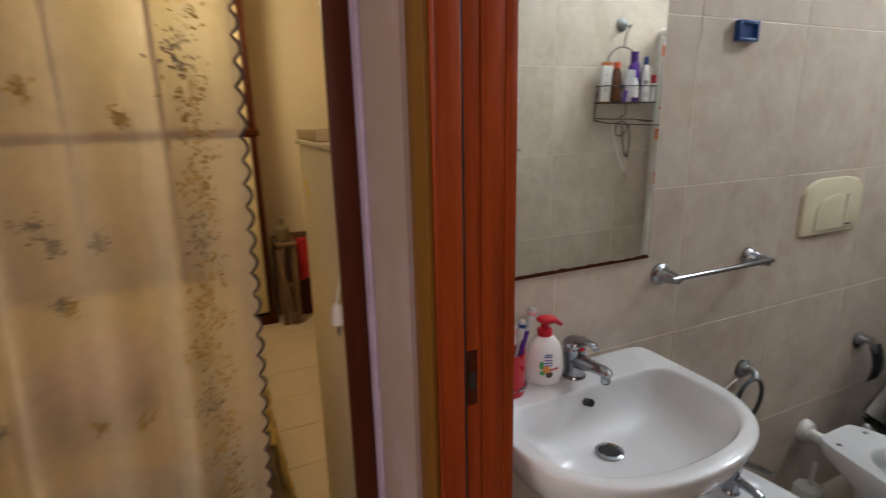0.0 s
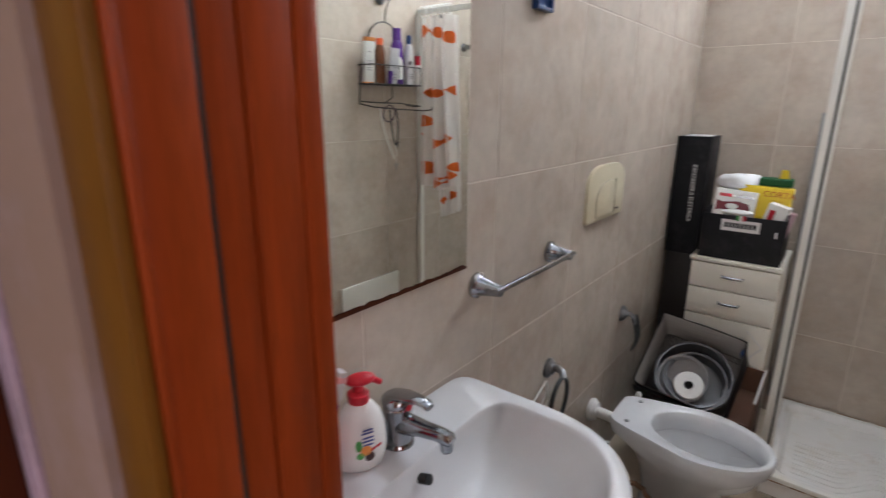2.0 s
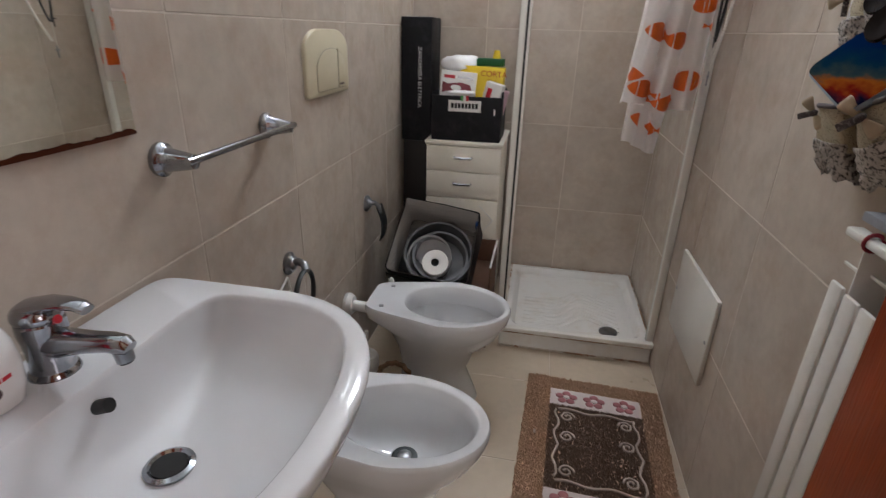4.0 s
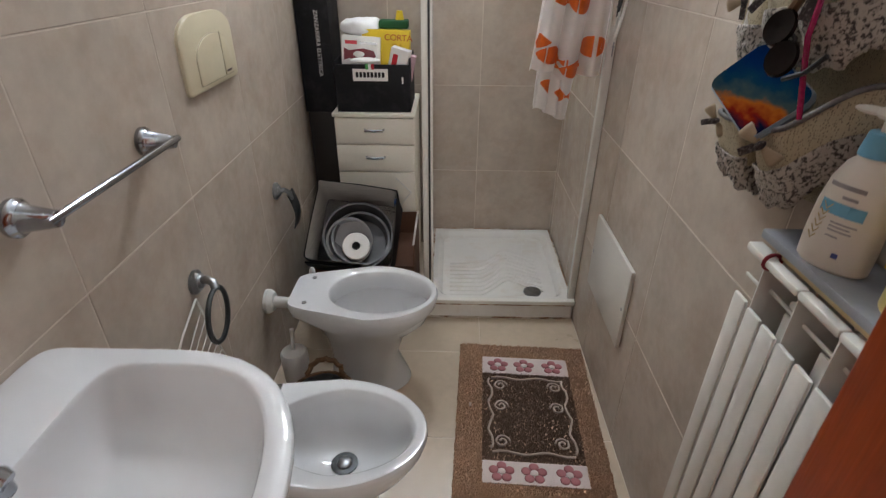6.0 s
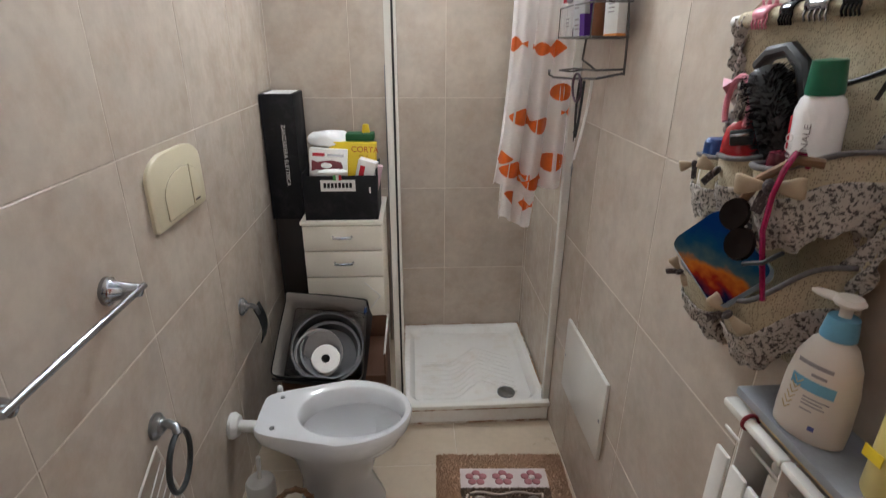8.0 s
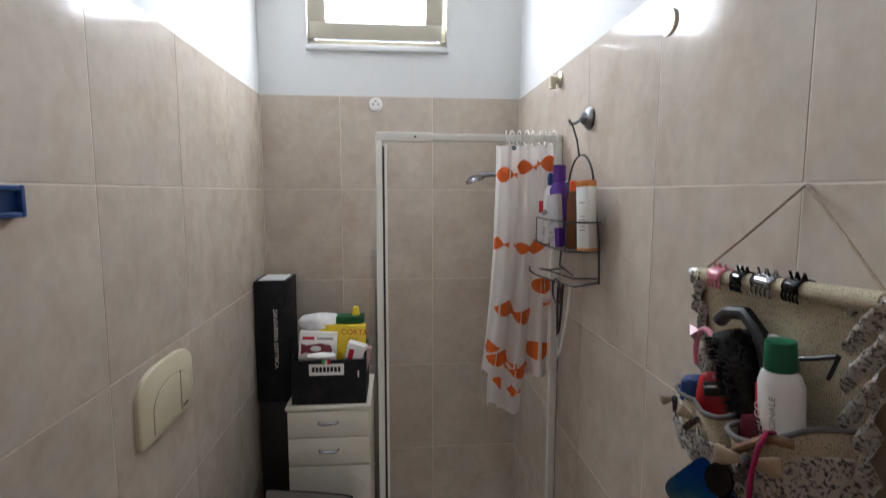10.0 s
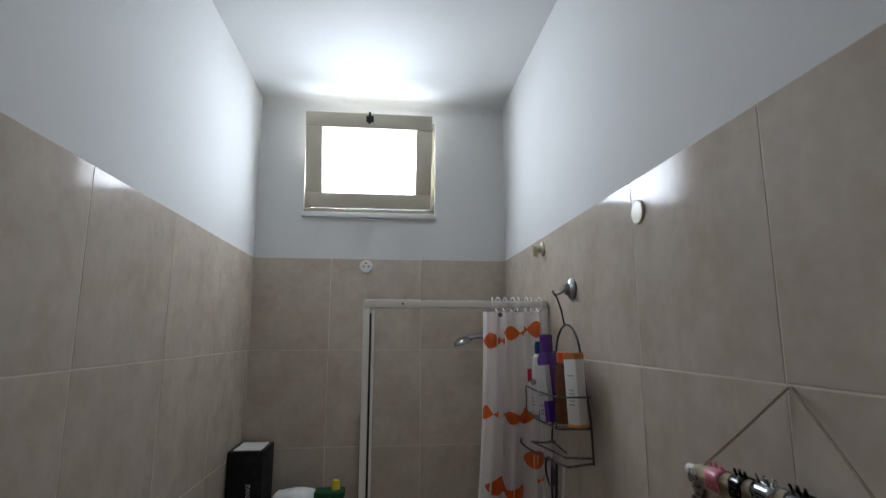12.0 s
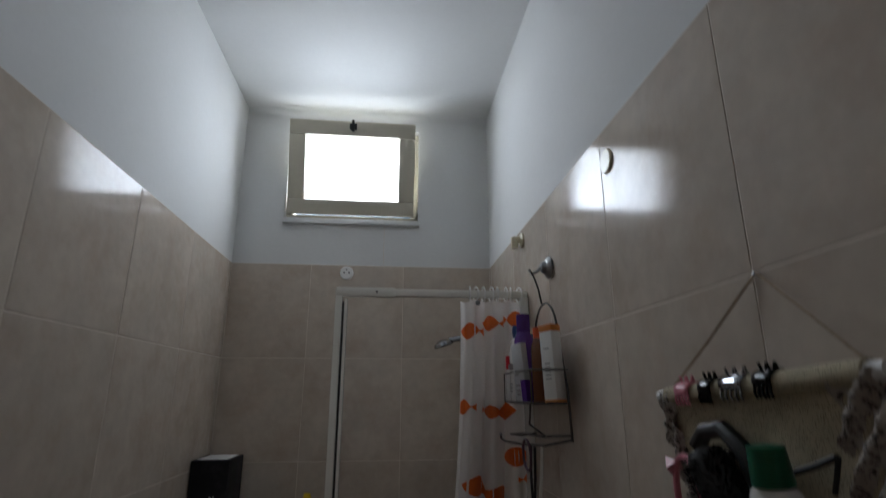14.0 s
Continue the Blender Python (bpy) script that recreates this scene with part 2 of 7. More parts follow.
struct("wall_right_upper", B((W + 0.003, 0.345, TOP), (W + 0.12, D + 0.3, H + 0.02)), PLASTER, "white painted plaster above the tiles")
WX0, WX1, WZ0, WZ1 = 0.225, 0.895, 2.485, 3.0
bm = bmesh.new()
box(bm, (-0.003, D + 0.003, TOP), (WX0, D + 0.3, H + 0.02))
box(bm, (WX1, D + 0.003, TOP), (W + 0.003, D + 0.3, H + 0.02))
box(bm, (WX0, D + 0.003, TOP), (WX1, D + 0.3, WZ0))
box(bm, (WX0, D + 0.003, WZ1), (WX1, D + 0.3, H + 0.02))
struct("wall_far_upper", bm, PLASTER, "white plaster end wall with window opening")
# the ceiling, with a soft cove along its edges
bm = bmesh.new()
box(bm, (-0.12, 0.2, H), (W + 0.12, D + 0.3, H + 0.1))
for k in range(6):
    a0, a1 = math.pi / 2 * k / 6, math.pi / 2 * (k + 1) / 6
    r = 0.035
    p = [(D + 0.003 - r + r * math.sin(a), H - r + r * math.cos(a)) for a in (a0, a1)]
    patch(bm, [(0, p[0][0], p[0][1]), (W, p[0][0], p[0][1]), (W, p[1][0], p[1][1]), (0, p[1][0], p[1][1])])
struct("ceiling", bm, PLASTER, "white plaster ceiling with soft rounded edge", category="ceiling")
# door wall: the piece beside the opening, the piece to the right and the one above
DX0, DX1, DZ, OUT = 0.250, 0.985, 2.12, 0.200
bm = bmesh.new()
box(bm, (-0.003, OUT, -0.05), (DX0, NEAR - 0.01, H + 0.02))
box(bm, (DX1, OUT, -0.05), (W + 0.003, NEAR - 0.01, H + 0.02))
box(bm, (DX0, OUT, DZ), (DX1, NEAR - 0.01, H + 0.02))
struct("wall_door", bm, LILAC, "pinkish plaster wall round the bathroom doorway")
struct("wall_door_inner_upper", B((-0.003, NEAR - 0.01, TOP), (W + 0.003, NEAR - 0.004, H)), PLASTER, "white plaster above the tiles")
floor = struct("floor", B((-0.0, 0.2, -0.05), (W, D, -G)), GROUT, "cream tiled bathroom floor", category="floor")

# ---- corridor and bedroom shell ----
corridor_floor = struct("corridor_floor", B((-4.0, -3.2, -0.06), (2.4, 0.22, -0.004)), FLOOR_TILE, "cream tiled corridor and bedroom floor", category="floor")
struct("bedroom_floor_strip", B((-4.0, 0.22, -0.06), (-0.0, 2.0, -0.004)), FLOOR_TILE, "cream tiled bedroom floor", category="floor")
struct("corridor_ceiling", B((-4.0, -3.2, 2.9), (2.4, 0.215, 3.0)), CREAM_WALL, "plain plaster ceiling", category="ceiling")
struct("bedroom_ceiling", B((-4.0, 0.215, 2.9), (-0.12, 2.0, 3.0)), CREAM_WALL, "plain plaster ceiling", category="ceiling")
bm = bmesh.new()
BY0, BY1 = -0.72, 0.135       # bedroom doorway along y
box(bm, (-0.05, BY1 + 0.018, -0.05), (0.0, 0.20, 2.95))
box(bm, (-0.12, -3.2, -0.05), (0.0, BY0, 2.95))
box(bm, (-0.12, BY0, 2.12), (0.0, BY1, 2.95))
struct("wall_bedroom_door", bm, LILAC, "pinkish plaster wall round the bedroom doorway")
struct("wall_bedroom_back", B((-4.0, -3.2, 0), (-3.45, 2.0, 2.95)), CREAM_WALL, "warm cream bedroom wall")
struct("wall_bedroom_side", B((-4.0, 2.0, 0), (-0.12, 2.1, 2.95)), CREAM_WALL, "warm cream bedroom wall")
struct("wall_corridor_back", B((-4.0, -3.3, 0), (2.4, -3.2, 2.95)), CREAM_WALL, "plain corridor wall")
struct("wall_corridor_side", B((2.3, -3.2, 0), (2.4, 0.215, 2.95)), LILAC, "plain corridor wall")
struct("wall_corridor_right", B((W + 0.004, OUT + 0.001, -0.05), (2.4, 0.34, 2.95)), LILAC, "plain corridor wall")

CEIL_LAMP = (0.65, 1.72)     # place of the ceiling light

# ---- window ----
win = thing("window_1", (0.56, D, WZ0), "beige bottom-hung window tilted inwards with frosted pane", "window", kind="structure")
bm = bmesh.new()
for lo, hi in (((WX0, D + 0.04, WZ0), (WX1, D + 0.10, WZ0 + 0.035)), ((WX0, D + 0.04, WZ1 - 0.035), (WX1, D + 0.10, WZ1)),
               ((WX0, D + 0.04, WZ0 + 0.035), (WX0 + 0.035, D + 0.10, WZ1 - 0.035)), ((WX1 - 0.035, D + 0.04, WZ0 + 0.035), (WX1, D + 0.10, WZ1 - 0.035))):
    box(bm, lo, hi, 0.004)
part("window_frame", bm, WINDOW_FRAME, win)
LEAF = Matrix.Translation((0.5555, D + 0.012, WZ0 + 0.03)) @ pose(0, 0, 0, 15, 0, 0)    # hinged at its foot
LW, LH, LB = 0.315, 0.475, 0.075


def leaf(lo, hi, bevel=0.004):
    return B(lo, hi, bevel, LEAF)


bm = bmesh.new()
for lo, hi in (((-LW, -0.025, 0), (LW, 0.025, LB)), ((-LW, -0.025, LH - LB), (LW, 0.025, LH)),
               ((-LW, -0.025, LB), (-LW + LB + 0.005, 0.025, LH - LB)), ((LW - LB - 0.005, -0.025, LB), (LW, 0.025, LH - LB))):
    box(bm, lo, hi, 0.004, LEAF)
sash = part("sash", bm, WINDOW_FRAME, win, "beige painted sash, tilted open")
pane = part("pane", leaf((-LW + LB, -0.004, LB - 0.004), (LW - LB, 0.004, LH - LB + 0.004), 0), FROSTED, sash, "white frosted glass")
pane.visible_shadow = False
bm = bmesh.new()
box(bm, (-0.018, -0.034, LH - 0.045), (0.018, -0.024, LH - 0.012), 0.003, LEAF)
box(bm, (-0.006, -0.046, LH - 0.055), (0.006, -0.03, LH + 0.004), 0.002, LEAF)
part("latch", bm, BLACK, sash, "small black latch")
part("window_sill", B((WX0 - 0.004, D - 0.022, WZ0 - 0.026), (WX1 + 0.006, D + 0.06, WZ0), 0.003), PLASTER, win)

DARK_METAL = material("dark_tarnished_metal", (0.05, 0.055, 0.055), 0.4, metal=0.6, vary=0.3)

# ---- ceiling light ----
CLEAR = bpy.data.materials.new("pressed_glass")
CLEAR.use_nodes = True
cb = CLEAR.node_tree.nodes["Principled BSDF"]
cb.inputs["Transmission Weight"].default_value, cb.inputs["Roughness"].default_value, cb.inputs["Base Color"].default_value = 0.8, 0.12, (0.9, 0.92, 0.9, 1)
LX, LY = CEIL_LAMP
cl = thing("ceiling_light", (LX, LY, H), "round glass ceiling light, switched off", "ceiling light")
part("base", lathe(bmesh.new(), [(0.075, 0.0), (0.075, -0.018), (0.060, -0.026), (0.001, -0.026)], Matrix.Translation((LX, LY, H))), WHITE_PLASTIC, cl)
part("glass_shade", lathe(bmesh.new(), [(0.058, -0.026), (0.070, -0.045), (0.072, -0.075), (0.058, -0.105), (0.030, -0.120), (0.001, -0.123)], Matrix.Translation((LX, LY, H)), 36), CLEAR, cl, "clear ribbed glass shade")

# ---- sanitary ware ----


def egg(cx, cy, xb, xf, hw, n=40, back=2.6, taper=0.25):
    """An outline flat-ended towards the wall and round to the front (+x)."""
    pts = []
    for i in range(n):
        a = 2 * math.pi * i / n
        c, s = math.cos(a), math.sin(a)
        if c >= 0:
            pts.append((cx + (xf - cx) * c, cy + hw * s))
        else:
            e = 2 / back
            pts.append((cx - (cx - xb) * abs(c) ** e, cy + hw * math.copysign(abs(s) ** e, s) * (1 - taper * abs(c) ** e)))
    return pts


def at_z(pts, z):
    return [(x, y, z) for x, y in pts]


def basin():
    t = thing("washbasin", (0.25, 0.715, 0.0), "white ceramic washbasin on the tiled wall", "washbasin")
    cy = 0.715
    def outline(k, dz, hw=0.30, xf=0.49):
        pts = []
        n = 48
        for i in range(n):
            a = 2 * math.pi * i / n
            c, s = math.cos(a), math.sin(a)
            if c >= 0:
                x, y = 0.22 + (xf - 0.22) * abs(c) ** 0.80, hw * math.copysign(abs(s) ** 0.85, s)
            else:
                x, y = 0.22 - 0.218 * abs(c) ** 0.14, hw * math.copysign(abs(s) ** 0.14, s)
            pts.append((0.004 + (x - 0.004) * k if k < 1 else x, cy + y * k, dz))
        return pts
    def bowl(k, dz, n=48):
        pts = []
        for i in range(n):
            a = 2 * math.pi * i / n
            c, s = math.cos(a), math.sin(a)
            if c >= 0:
                x, y = 0.26 + 0.190 * abs(c) ** 0.80, 0.262 * math.copysign(abs(s) ** 0.85, s)
            else:
                x, y = 0.26 - 0.130 * abs(c) ** 0.30, 0.262 * math.copysign(abs(s) ** 0.24, s)
            pts.append((0.235 + (x - 0.235) * k, cy - 0.01 + (y + 0.01) * k, dz))
        return pts
    bm = bmesh.new()
    rings = [ring(bm, p) for p in (
        outline(0.42, 0.66), outline(0.60, 0.69), outline(0.80, 0.745), outline(0.93, 0.80), outline(0.982, 0.85), outline(0.998, 0.874), outline(1.0, 0.880), outline(0.998, 0.885),
        outline(0.991, 0.888), bowl(1.015, 0.8885), bowl(0.998, 0.886), bowl(0.985, 0.878), bowl(0.955, 0.856), bowl(0.89, 0.825), bowl(0.76, 0.800), bowl(0.56, 0.780),
        bowl(0.34, 0.770), bowl(0.14, 0.766))]
    loft(bm, rings)
    part("bowl", bm, CERAMIC, t, smooth=50)
    bm = bmesh.new()
    lathe(bm, [(0.0, 0.762), (0.033, 0.766), (0.034, 0.771), (0.028, 0.774), (0.024, 0.770)], Matrix.Translation((0.228, cy - 0.012, 0.0)))
    dr = part("drain", bm, CHROME, t, "chrome drain ring")
    part("drain_hole", lathe(bmesh.new(), [(0.001, 0.7705), (0.0235, 0.7712), (0.001, 0.772)], Matrix.Translation((0.228, cy - 0.012, 0))), BLACK, t, "dark drain opening")
    ov = bmesh.new()
    cyl(ov, (0.135, cy - 0.012, 0.853), (0.1565, cy - 0.012, 0.861), 0.010)
    part("overflow_hole", ov, BLACK, t, "dark overflow hole")
    bm = bmesh.new()
    rings = [ring(bm, [(0.14 + rx * math.cos(2 * math.pi * i / 24), cy + ry * math.sin(2 * math.pi * i / 24), z) for i in range(24)])
             for rx, ry, z in ((0.095, 0.10, 0.0), (0.085, 0.085, 0.05), (0.075, 0.075, 0.35), (0.085, 0.09, 0.60), (0.11, 0.14, 0.70))]
    loft(bm, rings)
    part("pedestal", bm, CERAMIC, t)
    return t


def wc():
    cy = 1.895
    t = thing("toilet", (0.38, cy, 0.0), "white ceramic toilet bowl without a seat", "toilet")
    bm = bmesh.new()
    o = lambda k, z, dx=0.0: at_z([(0.38 + (x - 0.38) * k + dx, cy + (y - cy) * k) for x, y in egg(0.40, cy, 0.115, 0.645, 0.175, back=9, taper=0.40)], z)
    def hole(k, z, n=40):
        return [(0.436 + 0.184 * k * math.cos(2 * math.pi * i / n), cy + 0.131 * k * math.sin(2 * math.pi * i / n), z) for i in range(n)]
    def foot(a, b, cx, z, n=40):
        return [(cx + a * math.cos(2 * math.pi * i / n), cy + b * math.sin(2 * math.pi * i / n), z) for i in range(n)]
    rings = [ring(bm, p) for p in (foot(0.155, 0.115, 0.385, 0.0), foot(0.150, 0.105, 0.380, 0.03), foot(0.125, 0.085, 0.365, 0.13), foot(0.15, 0.10, 0.37, 0.22),
                                   foot(0.205, 0.14, 0.385, 0.30), o(0.97, 0.355), o(1.0, 0.385), o(1.0, 0.398), o(0.985, 0.406), hole(1.045, 0.407), hole(1.0, 0.401),
                                   hole(0.975, 0.37), hole(0.955, 0.338), hole(0.965, 0.334), hole(1.0, 0.333), hole(0.90, 0.29), hole(0.62, 0.24), hole(0.35, 0.205), hole(0.15, 0.195))]
    loft(bm, rings)
    part("bowl", bm, CERAMIC, t, smooth=50)
    for dy in (-0.08, 0.08):
        part("bolt_hole", cyl(bmesh.new(), (0.18, cy + dy, 0.402), (0.18, cy + dy, 0.4085), 0.0085, seg=16), DULL_CHROME, t, "dark seat bolt hole")
    bm = bmesh.new()
    cyl(bm, (0.0, cy + 0.03, 0.33), (0.17, cy + 0.01, 0.335), 0.021)
    pp = part("flush_pipe", bm, WHITE_PLASTIC, t, "white plastic flush pipe")
    bm = lathe(bmesh.new(), [(0.045, 0.0), (0.047, 0.012), (0.036, 0.03), (0.024, 0.034)], Matrix.Translation((0.001, cy + 0.03, 0.33)) @ pose(0, 0, 0, 0, 90, 0))
    part("flange", bm, WHITE_PLASTIC, pp)
    bm = bmesh.new()
    blob(bm, (0.15, cy + 0.155, 0.385), 0.012, 0.012, 0.02)
    part("bolt_cap", bm, WHITE_PLASTIC, t)
    return t


def bidet():
    cy = 1.275
    t = thing("bidet", (0.36, cy, 0.0), "white ceramic bidet with chrome mixer tap", "bidet")
    bm = bmesh.new()
    o = lambda k, z: at_z([(0.36 + (x - 0.36) * k, cy + (y - cy) * k) for x, y in egg(0.38, cy, 0.07, 0.637, 0.178, back=8, taper=0.22)], z)
    def hole(k, z, n=40):
        return [(x * 1.0, y, z) for x, y in [(0.405 + (px - 0.405) * k, cy + (py - cy) * k) for px, py in egg(0.40, cy, 0.215, 0.605, 0.138, back=2.2)]]
    rings = [ring(bm, p) for p in (o(0.52, 0.0), o(0.50, 0.04), o(0.48, 0.14), o(0.62, 0.22), o(0.86, 0.30), o(0.97, 0.355), o(1.0, 0.385), o(0.998, 0.397),
                                   o(0.985, 0.402), hole(1.03, 0.403), hole(0.99, 0.398), hole(0.95, 0.36), hole(0.85, 0.31), hole(0.6, 0.27), hole(0.12, 0.258))]
    loft(bm, rings)
    part("bowl", bm, CERAMIC, t, smooth=50)
    bm = bmesh.new()
    lathe(bm, [(0.001, 0.256), (0.034, 0.258), (0.036, 0.266), (0.026, 0.268), (0.001, 0.262)], Matrix.Translation((0.41, cy, 0)))
    part("drain", bm, DARK_METAL, t, "dark drain")
    part("drain_plug", lathe(bmesh.new(), [(0.019, 0.264), (0.020, 0.270), (0.016, 0.273), (0.001, 0.274)], Matrix.Translation((0.41, cy, 0))), DULL_CHROME, t, "grey metal plug")
    part("overflow_hole", cyl(bmesh.new(), (0.226, cy, 0.345), (0.240, cy, 0.350), 0.008, seg=14), BLACK, t, "dark overflow hole")
    tap = bmesh.new()
    lathe(tap, [(0.026, 0.400), (0.027, 0.406), (0.022, 0.414), (0.021, 0.470), (0.024, 0.485), (0.022, 0.498), (0.001, 0.502)], Matrix.Translation((0.165, cy, 0)))
    cyl(tap, (0.165, cy, 0.455), (0.245, cy, 0.450), 0.016, 0.013)
    cyl(tap, (0.240, cy, 0.451), (0.258, cy, 0.444), 0.0145, 0.0145)
    tp = part("mixer_tap", tap, CHROME, t, "chrome mixer tap")
    part("nozzle", cyl(bmesh.new(), (0.258, cy, 0.444), (0.278, cy, 0.436), 0.0125, 0.012), DARK_METAL, tp, "dark swivel nozzle")
    bm = bmesh.new()
    blob(bm, (0.162, cy, 0.504), 0.027, 0.025, 0.018)
    loft(bm, [ring(bm, [(x, cy + w * math.cos(a), z + h * math.sin(a)) for a in [2 * math.pi * i / 14 for i in range(14)]])
              for x, z, w, h in ((0.155, 0.510, 0.018, 0.010), (0.195, 0.524, 0.017, 0.006), (0.245, 0.537, 0.014, 0.004), (0.280, 0.543, 0.011, 0.003))])
    part("lever", bm, CHROME, tp)
    return t


basin()
wc()
bidet()

# ---- mirror ----
mir = thing("wall_mirror", (0.004, 0.74, 1.158), "frameless wall mirror with dark worn lower edge", "mirror")
part("glass", B((0.002, 0.40, 1.162), (0.007, 1.017, 1.98)), MIRROR, mir)
bm = bmesh.new()
n = 60
for i in range(n):
    y0, y1 = 0.40 + 0.617 * i / n, 0.40 + 0.617 * (i + 1) / n
    h = lambda y: 1.166 + 0.005 * noise.noise((y * 30, 0.3, 0)) + 0.003 * noise.noise((y * 90, 1.3, 0))
    patch(bm, [(0.0085, y0, 1.157), (0.0085, y1, 1.157), (0.0085, y1, h(y1)), (0.0085, y0, h(y0))])
part("worn_edge", bm, DARK_WOOD, mir, "dark corroded silvering", smooth=False)

# ---- shower ----
tray = thing("shower_tray", (0.925, 2.63, 0.0), "white ceramic shower tray with ribbed floor", "shower tray")
bm = bmesh.new()
X0, X1, Y0, Y1, Z = 0.59, W - 0.002, 2.285, D - 0.002, 0.098


def rect(x0, x1, y0, y1, z, r=0.04, n=6):
    pts = []
    for cx, cy, a0 in ((x1 - r, y1 - r, 0), (x0 + r, y1 - r, 90), (x0 + r, y0 + r, 180), (x1 - r, y0 + r, 270)):
        for i in range(n + 1):
            a = radians(a0 + 90 * i / n)
            pts.append((cx + r * math.cos(a), cy + r * math.sin(a), z))
    return pts


rings = [ring(bm, p) for p in (rect(X0, X1, Y0, Y1, 0.0, 0.01), rect(X0, X1, Y0, Y1, Z - 0.006, 0.01), rect(X0 + 0.004, X1 - 0.004, Y0 + 0.004, Y1 - 0.004, Z, 0.012),
                               rect(X0 + 0.04, X1 - 0.035, Y0 + 0.035, Y1 - 0.035, Z, 0.05), rect(X0 + 0.05, X1 - 0.045, Y0 + 0.045, Y1 - 0.045, Z - 0.008, 0.05),
                               rect(X0 + 0.065, X1 - 0.06, Y0 + 0.06, Y1 - 0.06, Z - 0.032, 0.05), rect(X0 + 0.09, X1 - 0.085, Y0 + 0.085, Y1 - 0.085, Z - 0.037, 0.04))]
loft(bm, rings)
tbody = part("basin", bm, CERAMIC_OLD, tray)
for k in range(9):
    y = 2.375 + k * 0.036
    run = [(0.690, y), (0.835, y), (0.870, y + 0.022), (0.955, y + 0.120), (0.985, y + 0.132), (1.060, y + 0.085), (1.140, y + 0.040)]
    pts = [Vector((px, py, Z - 0.0385)) for px, py in run if py < 2.90]
    part("rib", tube(bmesh.new(), pts, 0.0052, 6), CERAMIC_OLD, tray)
bm = lathe(bmesh.new(), [(0.001, Z - 0.036), (0.042, Z - 0.035), (0.042, Z - 0.030), (0.03, Z - 0.028), (0.001, Z - 0.031)], Matrix.Translation((1.085, 2.405, 0)))
part("drain", bm, DULL_CHROME, tray, "dark metal drain grid")
part("front_strip", B((X0 - 0.002, Y0 - 0.018, Z - 0.012), (X1, Y0 + 0.012, Z + 0.008), 0.003), WHITE_ENAMEL, tray, "stained white front rail")
RUST = material("brown_limescale", (0.26, 0.15, 0.08), 0.8, vary=0.4, scale=25, bump=0.3, stain=(0.62, 0.56, 0.48), stain_amount=0.9, stain_scale=16, stain_lo=0.45, stain_hi=0.55)
part("joint_dirt", B((X0 + 0.004, Y0 - 0.0178, Z - 0.0165), (X1 - 0.004, Y0 + 0.002, Z - 0.0122)), RUST, tray, "brown dirt under the front rail")
for lo, hi in (((X0 + 0.006, Y0 + 0.02, Z + 0.0005), (X0 + 0.016, Y1 - 0.006, Z + 0.0022)), ((X1 - 0.012, Y0 + 0.02, Z + 0.0005), (X1 - 0.004, Y1 - 0.006, Z + 0.0022)), ((X0 + 0.016, Y1 - 0.013, Z + 0.0005), (X1 - 0.012, Y1 - 0.006, Z + 0.0022))):
    part("sealant", B(lo, hi, 0.0008, None, 1), RUST, tray, "stained sealant along the tray edge")
part("floor_joint", B((X0, Y0 - 0.006, 0.0), (X1, Y0 - 0.0005, 0.006)), RUST, tray, "dark joint at the floor")

enc = thing("shower_enclosure", (0.92, 2.32, 0.1), "white aluminium shower frame without glass", "shower frame")
part("post", B((0.572, 2.30, Z), (0.596, 2.335, 1.985), 0.003), WHITE_ENAMEL, enc, "white aluminium corner post")
part("seal", B((0.5965, 2.306, Z), (0.603, 2.322, 1.95)), BLACK, enc, "black rubber seal")
part("post", B((0.604, 2.30, Z), (0.614, 2.33, 1.96), 0.002), WHITE_ENAMEL, enc, "white aluminium corner post")
part("rail", B((0.572, 2.302, 1.972), (W - 0.002, 2.322, 1.998), 0.003), WHITE_ENAMEL, enc, "white aluminium top rail")
part("rail_sleeve", B((0.575, 2.299, 1.969), (0.78, 2.325, 2.001), 0.003), WHITE_ENAMEL, enc)
part("screw", cyl(bmesh.new(), (0.715, 2.2995, 1.985), (0.715, 2.297, 1.985), 0.004, seg=12), BLACK, enc)
part("wall_profile", B((W - 0.030, 2.295, Z), (W - 0.001, 2.325, 1.972), 0.003), WHITE_ENAMEL, enc)
part("side_profile", B((0.535, D - 0.03, Z), (0.560, D - 0.001, 1.50), 0.002), DULL_CHROME, enc, "grey metal side profile")

# ---- tall cabinet ----
cab = thing("drawer_cabinet", (0.34, 2.78, 0.0), "narrow white laminate cabinet with drawers and a door", "cabinet")
CX0, CX1, CY0, CZ = 0.165, 0.52, 2.60, 0.862
part("body", B((CX0, CY0 + 0.018, 0.03), (CX1, D - 0.01, CZ - 0.018), 0.002), WHITE_MDF, cab)
part("top", B((CX0 - 0.006, CY0 - 0.006, CZ - 0.018), (CX1 + 0.006, D - 0.008, CZ), 0.004), WHITE_MDF, cab)
for z0, z1 in ((0.722, 0.838), (0.592, 0.716)):
    d = part("drawer_front", B((CX0 + 0.002, CY0, z0), (CX1 - 0.002, CY0 + 0.017, z1), 0.003), WHITE_MDF, cab)
    bm = bmesh.new()
    zc = (z0 + z1) / 2 + 0.008
    tube(bm, [(0.30, CY0, zc), (0.303, CY0 - 0.018, zc), (0.34, CY0 - 0.023, zc), (0.38, CY0 - 0.018, zc), (0.383, CY0, zc)], 0.0055, 8)
    part("handle", bm, CHROME, d, "chrome bow handle")
d = part("door", B((CX0 + 0.002, CY0, 0.05), (CX1 - 0.002, CY0 + 0.017, 0.586), 0.003), WHITE_MDF, cab)
bm = bmesh.new()
